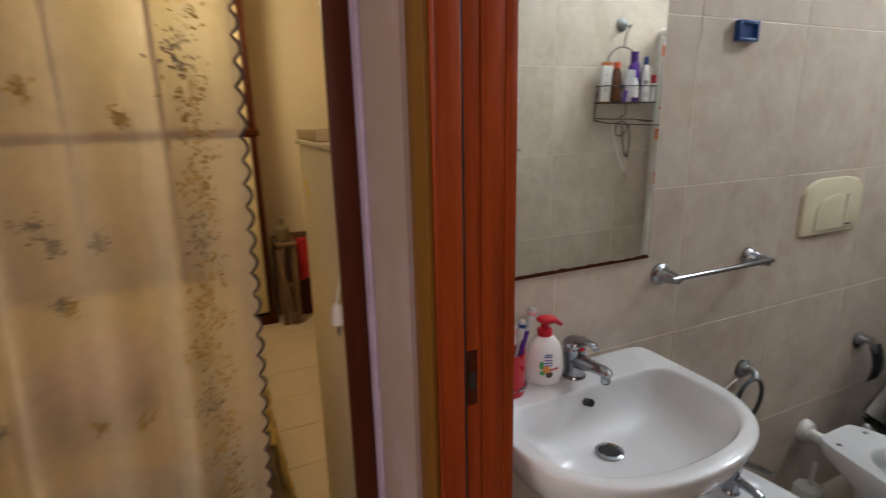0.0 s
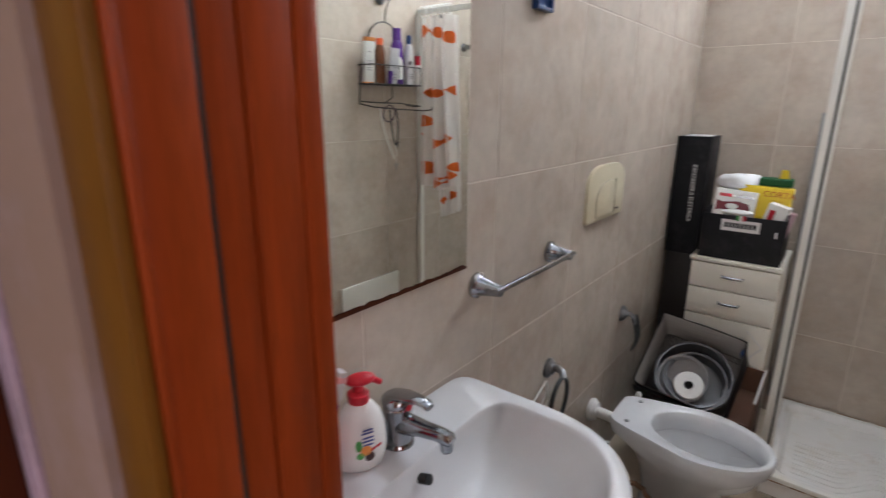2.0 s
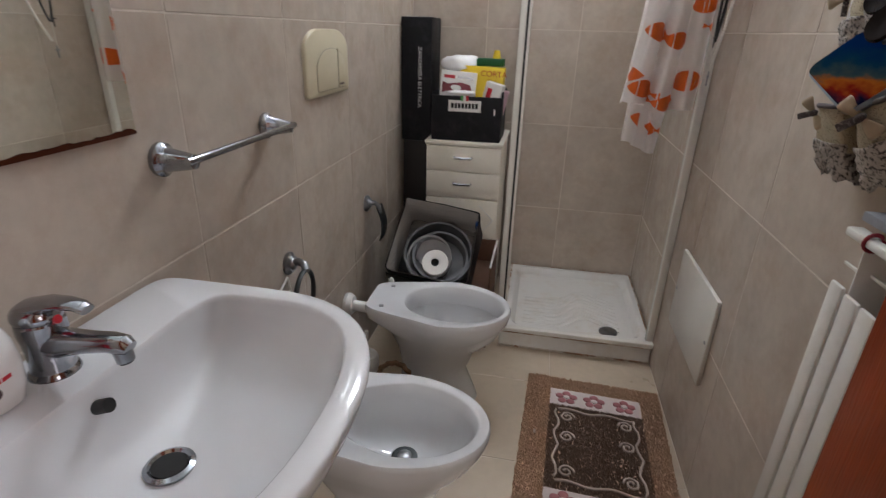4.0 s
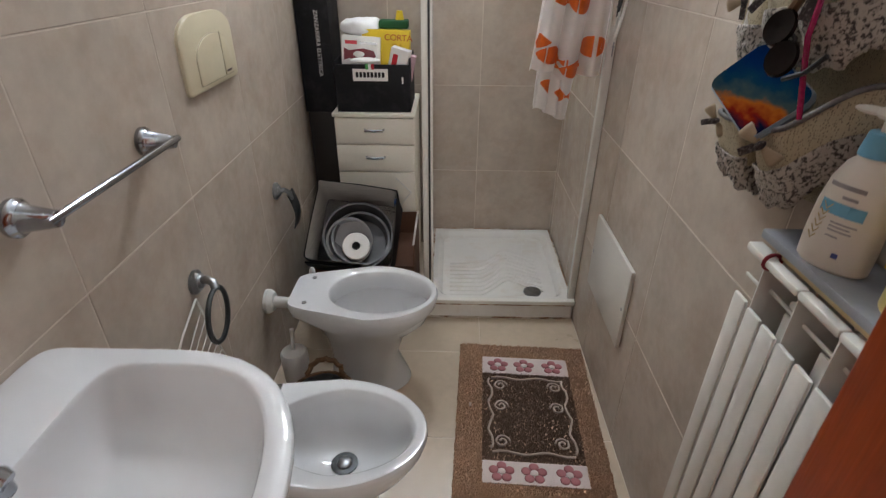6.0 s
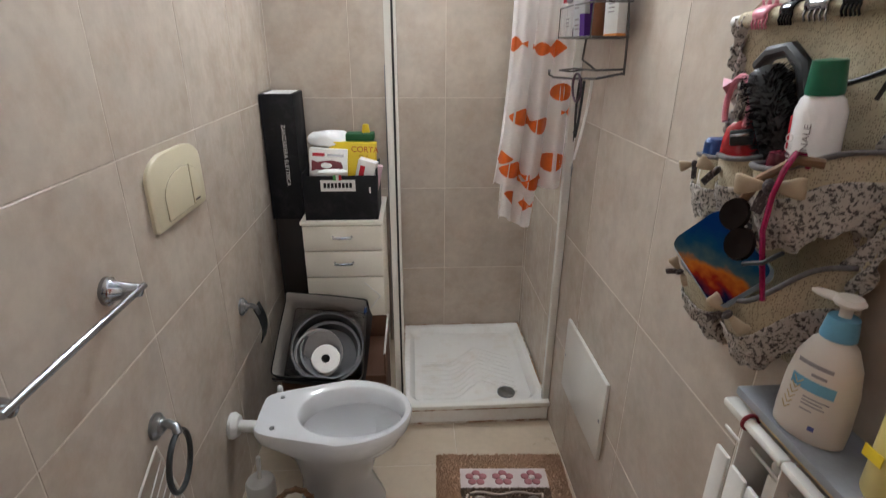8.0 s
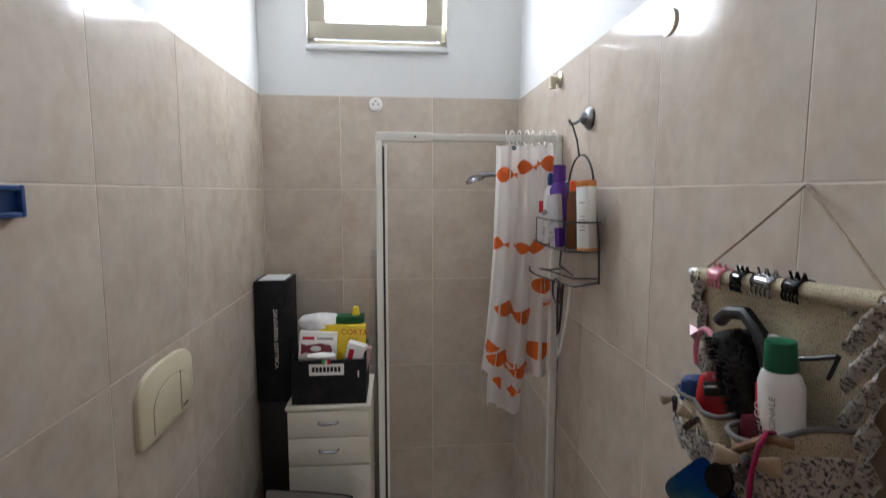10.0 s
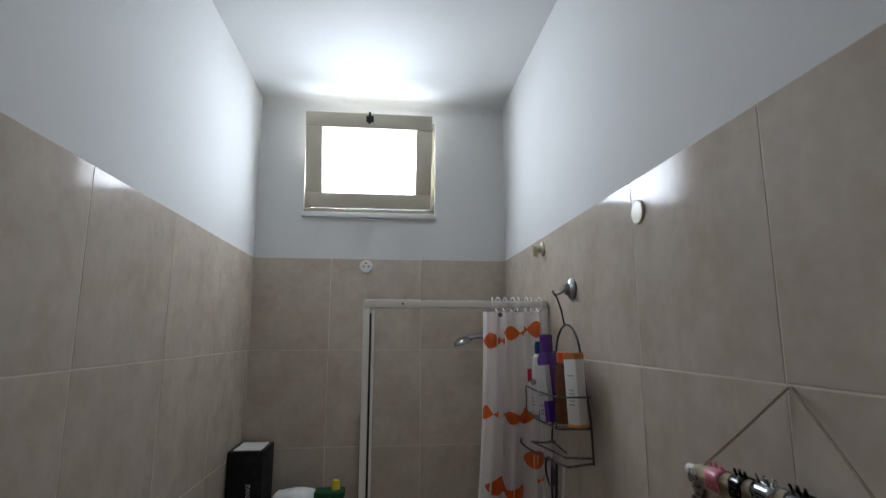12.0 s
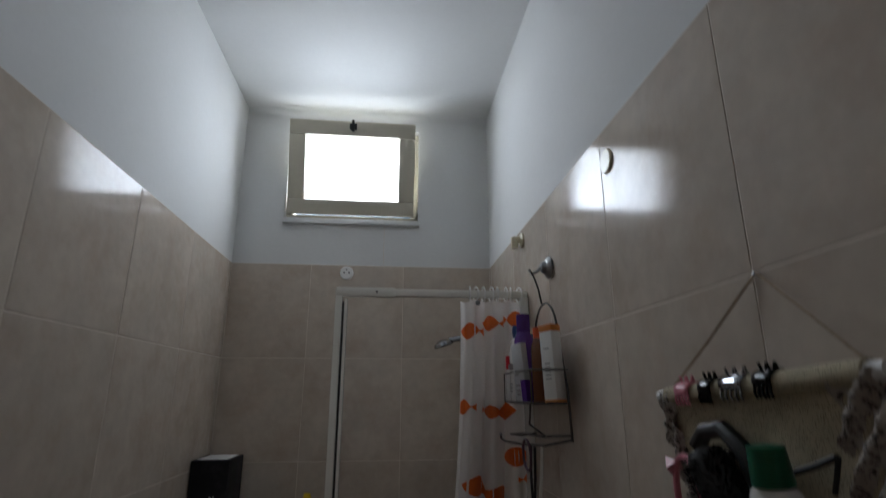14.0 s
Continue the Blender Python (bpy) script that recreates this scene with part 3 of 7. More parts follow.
for a, b in (((0.43, 0.56), (0.50, 0.49)), ((0.50, 0.49), (0.40, 0.36)), ((0.40, 0.36), (0.50, 0.25))):
    tube(bm, [(a[0], CY0 - 0.001, a[1]), (b[0], CY0 - 0.001, b[1])], 0.0022, 6)
part("groove", bm, WHITE_PLASTIC, d)
for x in (0.18, 0.49):
    for y in (2.64, 2.95):
        part("foot", cyl(bmesh.new(), (x, y, 0.0), (x, y, 0.03), 0.015, seg=12), BLACK, cab)

# ---- more materials ----
RED_PLASTIC = material("red_plastic", (0.50, 0.007, 0.022), 0.3, vary=0.08, bump=0.02)
SOAP_WHITE = material("glossy_white_bottle", (0.80, 0.78, 0.76), 0.22, vary=0.02, bump=0.0, coat=0.2)
PALE_RED = material("pale_red_print", (0.60, 0.25, 0.25), 0.4, vary=0.1)
GREEN = material("green_print", (0.08, 0.35, 0.08), 0.4, vary=0.2)
ORANGE_PRINT = material("orange_print", (0.75, 0.28, 0.06), 0.4, vary=0.15)
DARK_PRINT = material("dark_print", (0.06, 0.03, 0.03), 0.4, vary=0.2)
NAVY_PRINT = material("navy_print", (0.08, 0.10, 0.30), 0.4, vary=0.1)
CLEAR_PLASTIC = material("milky_clear_plastic", (0.80, 0.76, 0.76), 0.2, vary=0.03, bump=0.0, trans=0.35)
PURPLE = material("purple_plastic", (0.10, 0.03, 0.26), 0.25, vary=0.1, bump=0.0)
BLUE = material("blue_plastic", (0.008, 0.05, 0.20), 0.3, vary=0.1, bump=0.02)
BLACK_CARD = material("black_printed_card", (0.010, 0.010, 0.012), 0.55, spec=0.2, vary=0.25, scale=12, bump=0.05, stain=(0.08, 0.08, 0.08), stain_amount=0.2, stain_scale=14)
WHITE_PRINT = material("white_print", (0.80, 0.79, 0.76), 0.5, vary=0.03)
YELLOW = material("yellow_card", (0.80, 0.58, 0.02), 0.45, vary=0.06)
CARTON = material("grey_brown_cardboard", (0.52, 0.49, 0.455), 0.85, vary=0.15, scale=8, bump=0.2, stretch=(1, 1, 8))
BROWN_CARD = material("brown_cardboard", (0.12, 0.055, 0.03), 0.85, vary=0.15, bump=0.15)
PAN_GREY = material("grey_pan_metal", (0.13, 0.13, 0.135), 0.45, metal=0.4, vary=0.12, bump=0.03)
PAN_SILVER = material("brushed_aluminium", (0.36, 0.36, 0.37), 0.4, metal=0.5, vary=0.1, bump=0.04)
BAG = material("white_film_bag", (0.78, 0.78, 0.78), 0.3, vary=0.04, bump=0.6, bump_scale=60)
WICKER = material("brown_wicker", (0.16, 0.085, 0.04), 0.7, vary=0.35, scale=60, bump=0.4)
CURTAIN = material("white_shower_curtain", (0.88, 0.84, 0.81), 0.35, vary=0.03, bump=0.05, sheer=0.08)
FISH = material("orange_fish_print", (0.80, 0.17, 0.02), 0.4, vary=0.12, scale=20, sheer=0.04)
MAT_TAN = material("tan_bath_mat_pile", (0.56, 0.385, 0.265), 0.95, vary=0.12, scale=14, fine=220, bump=0.3)
MAT_BROWN = material("brown_bath_mat_pile", (0.22, 0.15, 0.112), 0.95, vary=0.14, scale=60, fine=300, bump=0.3)
MAT_WHITE = material("off_white_mat_band", (0.66, 0.58, 0.55), 0.9, vary=0.08, fine=200, bump=0.3)
MAT_PINK = material("dusty_pink_mat_flower", (0.40, 0.16, 0.17), 0.9, vary=0.2, fine=200, bump=0.3)
MAT_LINE = material("beige_mat_scroll", (0.44, 0.36, 0.30), 0.95, vary=0.15, fine=200, bump=0.3)


def text(body, size, m, mat, parent, name="lettering", label="", squeeze=1.0):
    cu = bpy.data.curves.new("type", "FONT")
    cu.body, cu.size, cu.align_x, cu.align_y, cu.extrude = body, size, "CENTER", "CENTER", 0.0003
    ob = new("type", cu)
    me = bpy.data.meshes.new_from_object(ob.evaluated_get(bpy.context.evaluated_depsgraph_get()))
    bpy.data.objects.remove(ob)
    me.transform(Matrix.Translation(-ORG[parent.name]) @ m @ Matrix.Diagonal((squeeze, 1, 1, 1)))
    me.name = name
    me.materials.append(mat)
    o = new(name, me)
    o.parent = parent
    ORG[o.name] = ORG[parent.name]
    if label:
        o["label"] = label
    return o


def axes(o, x, y):
    """A frame at o whose x and y run along those directions."""
    x, y = Vector(x).normalized(), Vector(y).normalized()
    z = x.cross(y)
    m = Matrix((x, y, z)).transposed().to_4x4()
    m.translation = o
    return m


# ---- tap, soap, cup on the washbasin ----
tap = thing("basin_tap", (0.062, 0.722, 0.888), "chrome single-lever basin mixer tap with water spots", "tap")
TY = 0.722
bm = lathe(bmesh.new(), [(0.030, 0.884), (0.032, 0.888), (0.031, 0.893), (0.0275, 0.897), (0.0265, 0.915), (0.0275, 0.940), (0.030, 0.955), (0.029, 0.968), (0.022, 0.976), (0.001, 0.979)],
           Matrix.Translation((0.062, TY, 0)))
tb = part("body", bm, CHROME, tap)
bm = bmesh.new()
rings = []
for x, z, w, h in ((0.070, 0.936, 0.024, 0.024), (0.095, 0.938, 0.021, 0.020), (0.130, 0.944, 0.017, 0.0155), (0.165, 0.949, 0.0155, 0.014), (0.184, 0.948, 0.0145, 0.013), (0.192, 0.944, 0.011, 0.009)):
    rings.append(ring(bm, [(x + 0.004 * math.sin(a), TY + w * math.cos(a), z + h * math.sin(a)) for a in [2 * math.pi * i / 20 for i in range(20)]]))
loft(bm, rings)
cyl(bm, (0.178, TY, 0.944), (0.181, TY, 0.924), 0.0125, 0.0115)
sp_out = part("spout", bm, CHROME, tap)
part("aerator", cyl(bmesh.new(), (0.181, TY, 0.9245), (0.1815, TY, 0.921), 0.009, seg=16), BLACK, sp_out, "dark aerator")
bm = bmesh.new()
blob(bm, (0.060, TY, 0.977), 0.031, 0.029, 0.020, 24, 14)
rings = []
for x, z, w, h in ((0.048, 0.984, 0.022, 0.013), (0.078, 0.995, 0.021, 0.009), (0.108, 1.000, 0.016, 0.006), (0.132, 0.999, 0.013, 0.005), (0.142, 0.994, 0.011, 0.005)):
    rings.append(ring(bm, [(x, TY + w * math.cos(a), z + h * math.sin(a)) for a in [2 * math.pi * i / 16 for i in range(16)]]))
loft(bm, rings)
part("lever", bm, CHROME, tap)
part("marker", cyl(bmesh.new(), (0.088, TY, 0.973), (0.0925, TY, 0.974), 0.006, seg=14), RED_PLASTIC, tap, "red temperature dot")

soap = thing("soap_dispenser", (0.052, 0.632, 0.888), "white liquid soap bottle with red pump and fruit print", "soap bottle")
M = Matrix.Translation((0.054, 0.632, 0.8885)) @ pose(0, 0, 0, 0, 0, 62) @ Matrix.Scale(1.14, 4)
bm = lathe(bmesh.new(), [(0.030, 0.0), (0.036, 0.004), (0.042, 0.025), (0.043, 0.050), (0.040, 0.075), (0.033, 0.095), (0.022, 0.110), (0.013, 0.116)], M, squash=0.62)
part("bottle", bm, SOAP_WHITE, soap)
bm = lathe(bmesh.new(), [(0.016, 0.114), (0.017, 0.118), (0.017, 0.128), (0.012, 0.131), (0.009, 0.132), (0.009, 0.146)], M)
blob(bm, (0.004, 0, 0.150), 0.024, 0.014, 0.010, m=M)
cyl(bm, M @ Vector((0.018, 0, 0.150)), M @ Vector((0.036, 0, 0.138)), 0.007, 0.005)
part("pump", bm, RED_PLASTIC, soap, "red plastic pump")


def on_soap(x, z, d=0.0008):
    """A place on the bottle's broad side, x across and z up."""
    r = 0.043 - 0.00016 * (abs(z - 0.05) * 1000) ** 1.25 * 0.1
    return M @ Vector((x, -0.62 * math.sqrt(max(1e-6, r * r - x * x)) - d, z))


def decal(pts):
    bm = bmesh.new()
    patch(bm, pts)
    return bm


def disc(cx, cz, r, n=14, sx=1.0, f=None):
    return [f(cx + sx * r * math.cos(2 * math.pi * i / n), cz + r * math.sin(2 * math.pi * i / n)) for i in range(n)]


part("label_fruit", decal(disc(0.002, 0.042, 0.009, f=on_soap)), ORANGE_PRINT, soap, smooth=False)
part("label_nut", decal(disc(0.008, 0.030, 0.008, f=on_soap)), DARK_PRINT, soap, smooth=False)
part("label_leaf", decal(disc(-0.009, 0.052, 0.010, sx=0.5, f=on_soap)), GREEN, soap, smooth=False)
part("label_leaf", decal(disc(-0.007, 0.034, 0.006, f=on_soap)), GREEN, soap, smooth=False)
for z, w in ((0.075, 0.010), (0.070, 0.012), (0.062, 0.011), (0.056, 0.012), (0.050, 0.010)):
    part("label_line", decal([on_soap(0.008 - w, z), on_soap(0.008 + w * 0.6, z), on_soap(0.008 + w * 0.6, z + 0.0032), on_soap(0.008 - w, z + 0.0032)]), NAVY_PRINT, soap, smooth=False)
part("label_band", decal([on_soap(0.009, 0.038), on_soap(0.028, 0.042), on_soap(0.028, 0.047), on_soap(0.009, 0.043)]), RED_PLASTIC, soap, smooth=False)

cup = thing("toothbrush_cup", (0.062, 0.526, 0.8885), "red plastic cup in a chrome ring with toothbrushes", "cup")
M = Matrix.Translation((0.062, 0.526, 0.8885))
part("cup", lathe(bmesh.new(), [(0.033, 0.0), (0.035, 0.003), (0.037, 0.112), (0.035, 0.112), (0.032, 0.006), (0.001, 0.006)], M), RED_PLASTIC, cup)
part("ring", tube(bmesh.new(), arc((0.062, 0.526, 0.912), (1, 0, 0), (0, 1, 0), 0.039, 0, 345, 24), 0.004), CHROME, cup, "chrome holder ring")
for dx, dy, top, m2, m3 in ((0.012, 0.052, 0.212, CLEAR_PLASTIC, PALE_RED), (0.010, 0.026, 0.185, CLEAR_PLASTIC, BLUE), (0.0, 0.004, 0.170, CLEAR_PLASTIC, PALE_RED), (0.0, -0.03, 0.13, DARK_PRINT, DARK_PRINT)):
    a = Vector((0.062, 0.526, 0.897))
    b = Vector((0.062 + dx, 0.526 + dy, 0.888 + top))
    bm = tube(bmesh.new(), [a, a.lerp(b, 0.6), b], 0.005, 8)
    q = (b - a).to_track_quat("Z", "Y").to_matrix().to_4x4()
    box(bm, (-0.011, -0.008, -0.042), (0.011, 0.008, 0.008), 0.005, Matrix.Translation(b) @ q)
    tb2 = part("toothbrush", bm, m2, cup, "toothbrush with milky cap")
    part("head", box(bmesh.new(), (-0.0115, -0.0085, -0.012), (0.0115, 0.0085, -0.001), 0.002, Matrix.Translation(b) @ q), m3, tb2)
part("toothbrush", tube(bmesh.new(), [(0.066, 0.534, 0.93), (0.074, 0.565, 1.05)], 0.006, 8), PURPLE, cup, "purple toothbrush handle")

# ---- chrome fittings on the long wall ----


def rosette(bm, y, z, r=0.026, d=0.06):
    lathe(bm, [(r, 0.0), (r, 0.008), (r * 0.82, 0.012), (r * 0.7, 0.018), (r * 0.55, d * 0.7), (r * 0.42, d), (0.001, d + 0.004)],
          Matrix.Translation((0.0, y, z)) @ pose(0, 0, 0, 0, 90, 0))
    return bm


rail = thing("towel_rail", (0.0, 1.26, 1.10), "chrome towel rail on tiled wall", "towel rail")
for y in (1.07, 1.455):
    part("bracket", rosette(bmesh.new(), y, 1.10, 0.032, 0.072), CHROME, rail)
part("bar", cyl(bmesh.new(), (0.070, 1.05, 1.103), (0.070, 1.475, 1.103), 0.0075, seg=16), CHROME, rail)

trg = thing("towel_ring", (0.0, 1.52, 0.72), "tarnished chrome towel ring on tiled wall", "towel ring")
trg.location += Vector((0.0, -0.014, -0.026))
part("bracket", rosette(bmesh.new(), 1.515, 0.722, 0.034, 0.026), DULL_CHROME, trg)
part("arm", tube(bmesh.new(), [(0.012, 1.515, 0.722), (0.036, 1.512, 0.733), (0.058, 1.502, 0.730), (0.068, 1.490, 0.716)], 0.0115, 12), DULL_CHROME, trg, "curved chrome arm")
part("ring", tube(bmesh.new(), arc((0.064, 1.478, 0.643), (-0.10, 1, 0), (0, 0, 1), 0.074, 0, 360, 36), 0.0072), DARK_METAL, trg)

rack = thing("wire_rack", (0.04, 1.40, 0.48), "small white wire rack hung below the towel ring", "wire rack")
rack.location += Vector((0.0, -0.020, -0.024))
fr = [(0.022, 1.47, 0.70), (0.022, 1.37, 0.655), (0.022, 1.33, 0.625), (0.026, 1.32, 0.59), (0.03, 1.30, 0.44), (0.03, 1.53, 0.44), (0.022, 1.47, 0.70)]
part("frame", tube(bmesh.new(), fr, 0.0032, 8), WHITE_ENAMEL, rack)
for k in range(7):
    s = k / 6
    a = Vector((0.022, 1.47, 0.695)).lerp(Vector((0.03, 1.525, 0.445)), 0.15 + 0.8 * s)
    b = Vector((0.07, 1.20 + 0.07 * s, 0.60 - 0.13 * s))
    part("wire", tube(bmesh.new(), [a, b], 0.0018, 6), WHITE_ENAMEL, rack)

hold = thing("paper_holder", (0.0, 2.20, 0.66), "chrome toilet paper holder with dark flap", "paper holder")
hold.location += Vector((0.0, 0.0, -0.012))
part("bracket", rosette(bmesh.new(), 2.20, 0.672, 0.034, 0.024), DULL_CHROME, hold)
part("arm", tube(bmesh.new(), [(0.012, 2.20, 0.672), (0.036, 2.203, 0.676), (0.050, 2.212, 0.662), (0.052, 2.222, 0.630)], 0.010, 12), DULL_CHROME, hold, "curved chrome arm")
bm = bmesh.new()
def flap(u, v):
    a = radians(95 * v)
    return (0.045 + 0.022 * math.sin(a * 1.6), 2.205 + 0.07 * u, 0.655 - 0.15 * v)
sheet(bm, flap, 4, 10, 0.004)
part("flap", bm, DARK_METAL, hold, "curved dark metal flap")

plate = thing("flush_plate", (0.0, 1.865, 1.23), "aged beige plastic dual-flush plate", "flush plate")


def arch(y0, y1, z0, z1, r, rb=0.015, n=10):
    pts = []
    for cy, cz, rr, a0 in ((y1 - rb, z0 + rb, rb, 270), (y1 - r, z1 - r * 0.55, r, 0), (y0 + r, z1 - r * 0.55, r, 90), (y0 + rb, z0 + rb, rb, 180)):
        for i in range(n + 1):
            a = radians(a0 + 90 * i / n)
            k = 0.55 if rr == r else 1
            pts.append((cy + rr * math.cos(a), cz + rr * k * math.sin(a)))
    return pts


def slab(pts, x0, x1, edge=0.004):
    bm = bmesh.new()
    cy = sum(p[0] for p in pts) / len(pts)
    cz = sum(p[1] for p in pts) / len(pts)
    sc = lambda k: [(cy + (y - cy) * k, cz + (z - cz) * k) for y, z in pts]
    rings = [ring(bm, [(x, y, z) for y, z in sc(k)]) for x, k in ((x0, 1.0), (x1 - edge, 1.0), (x1 - edge * 0.3, 0.985), (x1, 0.96))]
    return loft(bm, rings)


part("cover", slab(arch(1.695, 2.03, 1.135, 1.328, 0.11), 0.0, 0.012), BEIGE_PLASTIC, plate)
OLD_BEIGE = material("darkened_beige_plastic", (0.34, 0.29, 0.19), 0.5)
dome = arch(1.765, 1.995, 1.150, 1.272, 0.112, 0.006)
for keep, edge in ((lambda y: min(y, 1.927), 0), (lambda y: max(y, 1.933), 1)):
    part("button", slab([(keep(y), z) for y, z in dome], 0.010, 0.0155, 0.002), BEIGE_PLASTIC, plate)
groove = [(0.0125, y, z) for y, z in dome]
part("groove", tube(bmesh.new(), groove, 0.0016, 6, True), OLD_BEIGE, plate, "dark gap round the buttons")
part("groove", tube(bmesh.new(), [(0.0135, 1.93, 1.152), (0.0135, 1.93, 1.268)], 0.0025, 6), OLD_BEIGE, plate)
part("emblem", B((0.0156, 1.938, 1.158), (0.0166, 1.972, 1.164)), DARK_PRINT, plate, "small dark emblem")

blue = thing("blue_holder", (0.0, 1.32, 1.77), "small square blue plastic holder on tiled wall", "wall holder")
bm = bmesh.new()
for lo, hi in (((0, 1.278, 1.742), (0.018, 1.288, 1.797)), ((0, 1.350, 1.742), (0.018, 1.360, 1.797)), ((0, 1.288, 1.742), (0.018, 1.350, 1.751)), ((0, 1.288, 1.788), (0.018, 1.350, 1.797))):
    box(bm, lo, hi, 0.002)
part("rim", bm, BLUE, blue)
part("back", B((0, 1.287, 1.75), (0.008, 1.351, 1.789)), BLUE, blue)

hatch = thing("inspection_hatch", (W, 1.91, 0.47), "white plastic inspection hatch screwed to tiled wall", "hatch")
part("panel", B((W - 0.014, 1.702, 0.322), (W, 2.118, 0.622), 0.004), WHITE_ENAMEL, hatch)
for y in (1.72, 2.10):
    part("screw", cyl(bmesh.new(), (W - 0.0155, y, 0.47), (W - 0.013, y, 0.47), 0.006, seg=12), DULL_CHROME, hatch)

cap = thing("socket_cover", (0.548, D, 2.21), "round white blank socket cover on tiled wall", "socket cover")
part("disc", lathe(bmesh.new(), [(0.033, 0.0), (0.033, 0.006), (0.029, 0.012), (0.001, 0.013)], Matrix.Translation((0.548, D, 2.21)) @ pose(0, 0, 0, 90, 0, 0)), WHITE_PLASTIC, cap)
for dx in (-0.012, 0.012):
    part("screw", cyl(bmesh.new(), (0.548 + dx, D - 0.0145, 2.21), (0.548 + dx, D - 0.012, 2.21), 0.004, seg=10), BLACK, cap)
part("slot", cyl(bmesh.new(), (0.548, D - 0.0145, 2.225), (0.548, D - 0.012, 2.225), 0.004, seg=10), BLACK, cap)
c2 = solo("pipe_cap", lathe(bmesh.new(), [(0.030, 0.0), (0.030, 0.003), (0.027, 0.006), (0.001, 0.0065)], Matrix.Translation((W, 1.565, 2.165)) @ pose(0, 0, 0, 0, -90, 0)),
          BEIGE_PLASTIC, (W, 1.565, 2.165), "round beige cap on tiled wall", "pipe cap")
bm = lathe(bmesh.new(), [(0.028, 0.0), (0.028, 0.006), (0.020, 0.01), (0.014, 0.012), (0.014, 0.035)], Matrix.Translation((W, 2.345, 2.205)) @ pose(0, 0, 0, 0, -90, 0))
cyl(bm, (W - 0.032, 2.345, 2.213), (W - 0.032, 2.345, 2.172), 0.013)
solo("wall_elbow", bm, BEIGE_PLASTIC, (W, 2.345, 2.205), "beige plastic wall hook on tiles", "wall hook")
solo("plaster_crack", B((0.7235, D - 0.001, 2.26), (0.7255, D + 0.0035, 2.458)), GROUT, (0.7245, D, 2.3), "thin crack below the window sill", "crack")

# ---- shower head and curtain ----
sh = thing("hand_shower", (W, 2.72, 1.86), "chrome hand shower on a wall holder", "shower head")
bm = lathe(bmesh.new(), [(0.024, 0), (0.024, 0.01), (0.013, 0.016), (0.013, 0.05), (0.018, 0.055), (0.018, 0.08)], Matrix.Translation((W, 2.72, 1.85)) @ pose(0, 0, 0, 0, -90, 0))
part("holder", bm, CHROME, sh)
bm = bmesh.new()
tube(bm, [(1.20, 2.72, 1.845), (1.13, 2.72, 1.866), (1.06, 2.72, 1.868), (1.02, 2.72, 1.860)], 0.012, 12)
part("handle", bm, CHROME, sh)
part("head", lathe(bmesh.new(), [(0.001, 0.022), (0.020, 0.020), (0.040, 0.006), (0.043, -0.006), (0.038, -0.010), (0.001, -0.010)],
                   Matrix.Translation((0.995, 2.72, 1.842)) @ pose(0, 0, 0, 0, -18, 0)), CHROME, sh)

sc = thing("shower_curtain", (1.11, 2.31, 1.96), "white shower curtain with orange fish, drawn aside and bunched", "shower curtain")


def cloth(u, v, layer=0):
    """The bunched curtain: u across, v down."""
    if layer == 0:
        x0, x1, z1 = 1.012 - 0.060 * v ** 2.2, 1.236 - 0.004 * v, 1.100 + 0.012 * math.sin(9 * u) - 0.02 * u
        y = 2.300 + 0.037 * math.sin(2 * math.pi * (3.3 * u + 0.05)) * (0.55 + 0.45 * v) + 0.012 * math.sin(17 * u + 3 * v)
    else:
        x0, x1, z1 = 1.03 - 0.045 * v, 1.20 - 0.075 * v, 0.965 - 0.055 * u
        y = 2.345 + 0.022 * math.sin(2 * math.pi * (4.2 * u + 0.3)) * (0.5 + 0.5 * v)
    z = 1.958 + (z1 - 1.958) * v
    x = x0 + (x1 - x0) * u + 0.012 * math.sin(2 * math.pi * 3.3 * u + 1.5 * v) * (0.4 + 0.6 * v)
    return Vector((x, y + 0.006 * noise.noise((u * 6, v * 5, layer)), z))


part("front_fold", sheet(bmesh.new(), cloth, 60, 40), CURTAIN, sc, smooth=True)
part("back_fold", sheet(bmesh.new(), lambda u, v: cloth(u, v, 1), 48, 40), CURTAIN, sc, smooth=True)


def fish(u, v, size, flip, layer=0):
    bm = bmesh.new()
    du, dv = 1.2 * size / 0.235, 1.2 * size / 0.88
    def put(px, pz):
        uu, vv = min(1, max(0, u + flip * px * du)), min(1, max(0, v + pz * dv))
        e = 0.004
        p = cloth(uu, vv, layer)
        a = cloth(min(1, uu + e), vv, layer) - cloth(max(0, uu - e), vv, layer)
        b = cloth(uu, min(1, vv + e), layer) - cloth(uu, max(0, vv - e), layer)
        n = a.cross(b).normalized()
        if n.y > 0:
            n = -n
        return p + n * 0.0022
    n = 10
    top, bot = [], []
    for i in range(n + 1):
        s = -1 + 2 * i / n
        if s < 0.62:
            h = 0.68 * max(0, 1 - abs((s + 0.2) / 0.82) ** 1.7) + 0.03
        else:
            h = 0.03 + 0.75 * (s - 0.62)
        top.append(bm.verts.new(put(s, -h)))
        bot.append(bm.verts.new(put(s, h)))
    for i in range(n):
        bm.faces.new((top[i], top[i + 1], bot[i + 1], bot[i]))
    part("fish_print", bm, FISH, sc, "orange fish print", smooth=True)


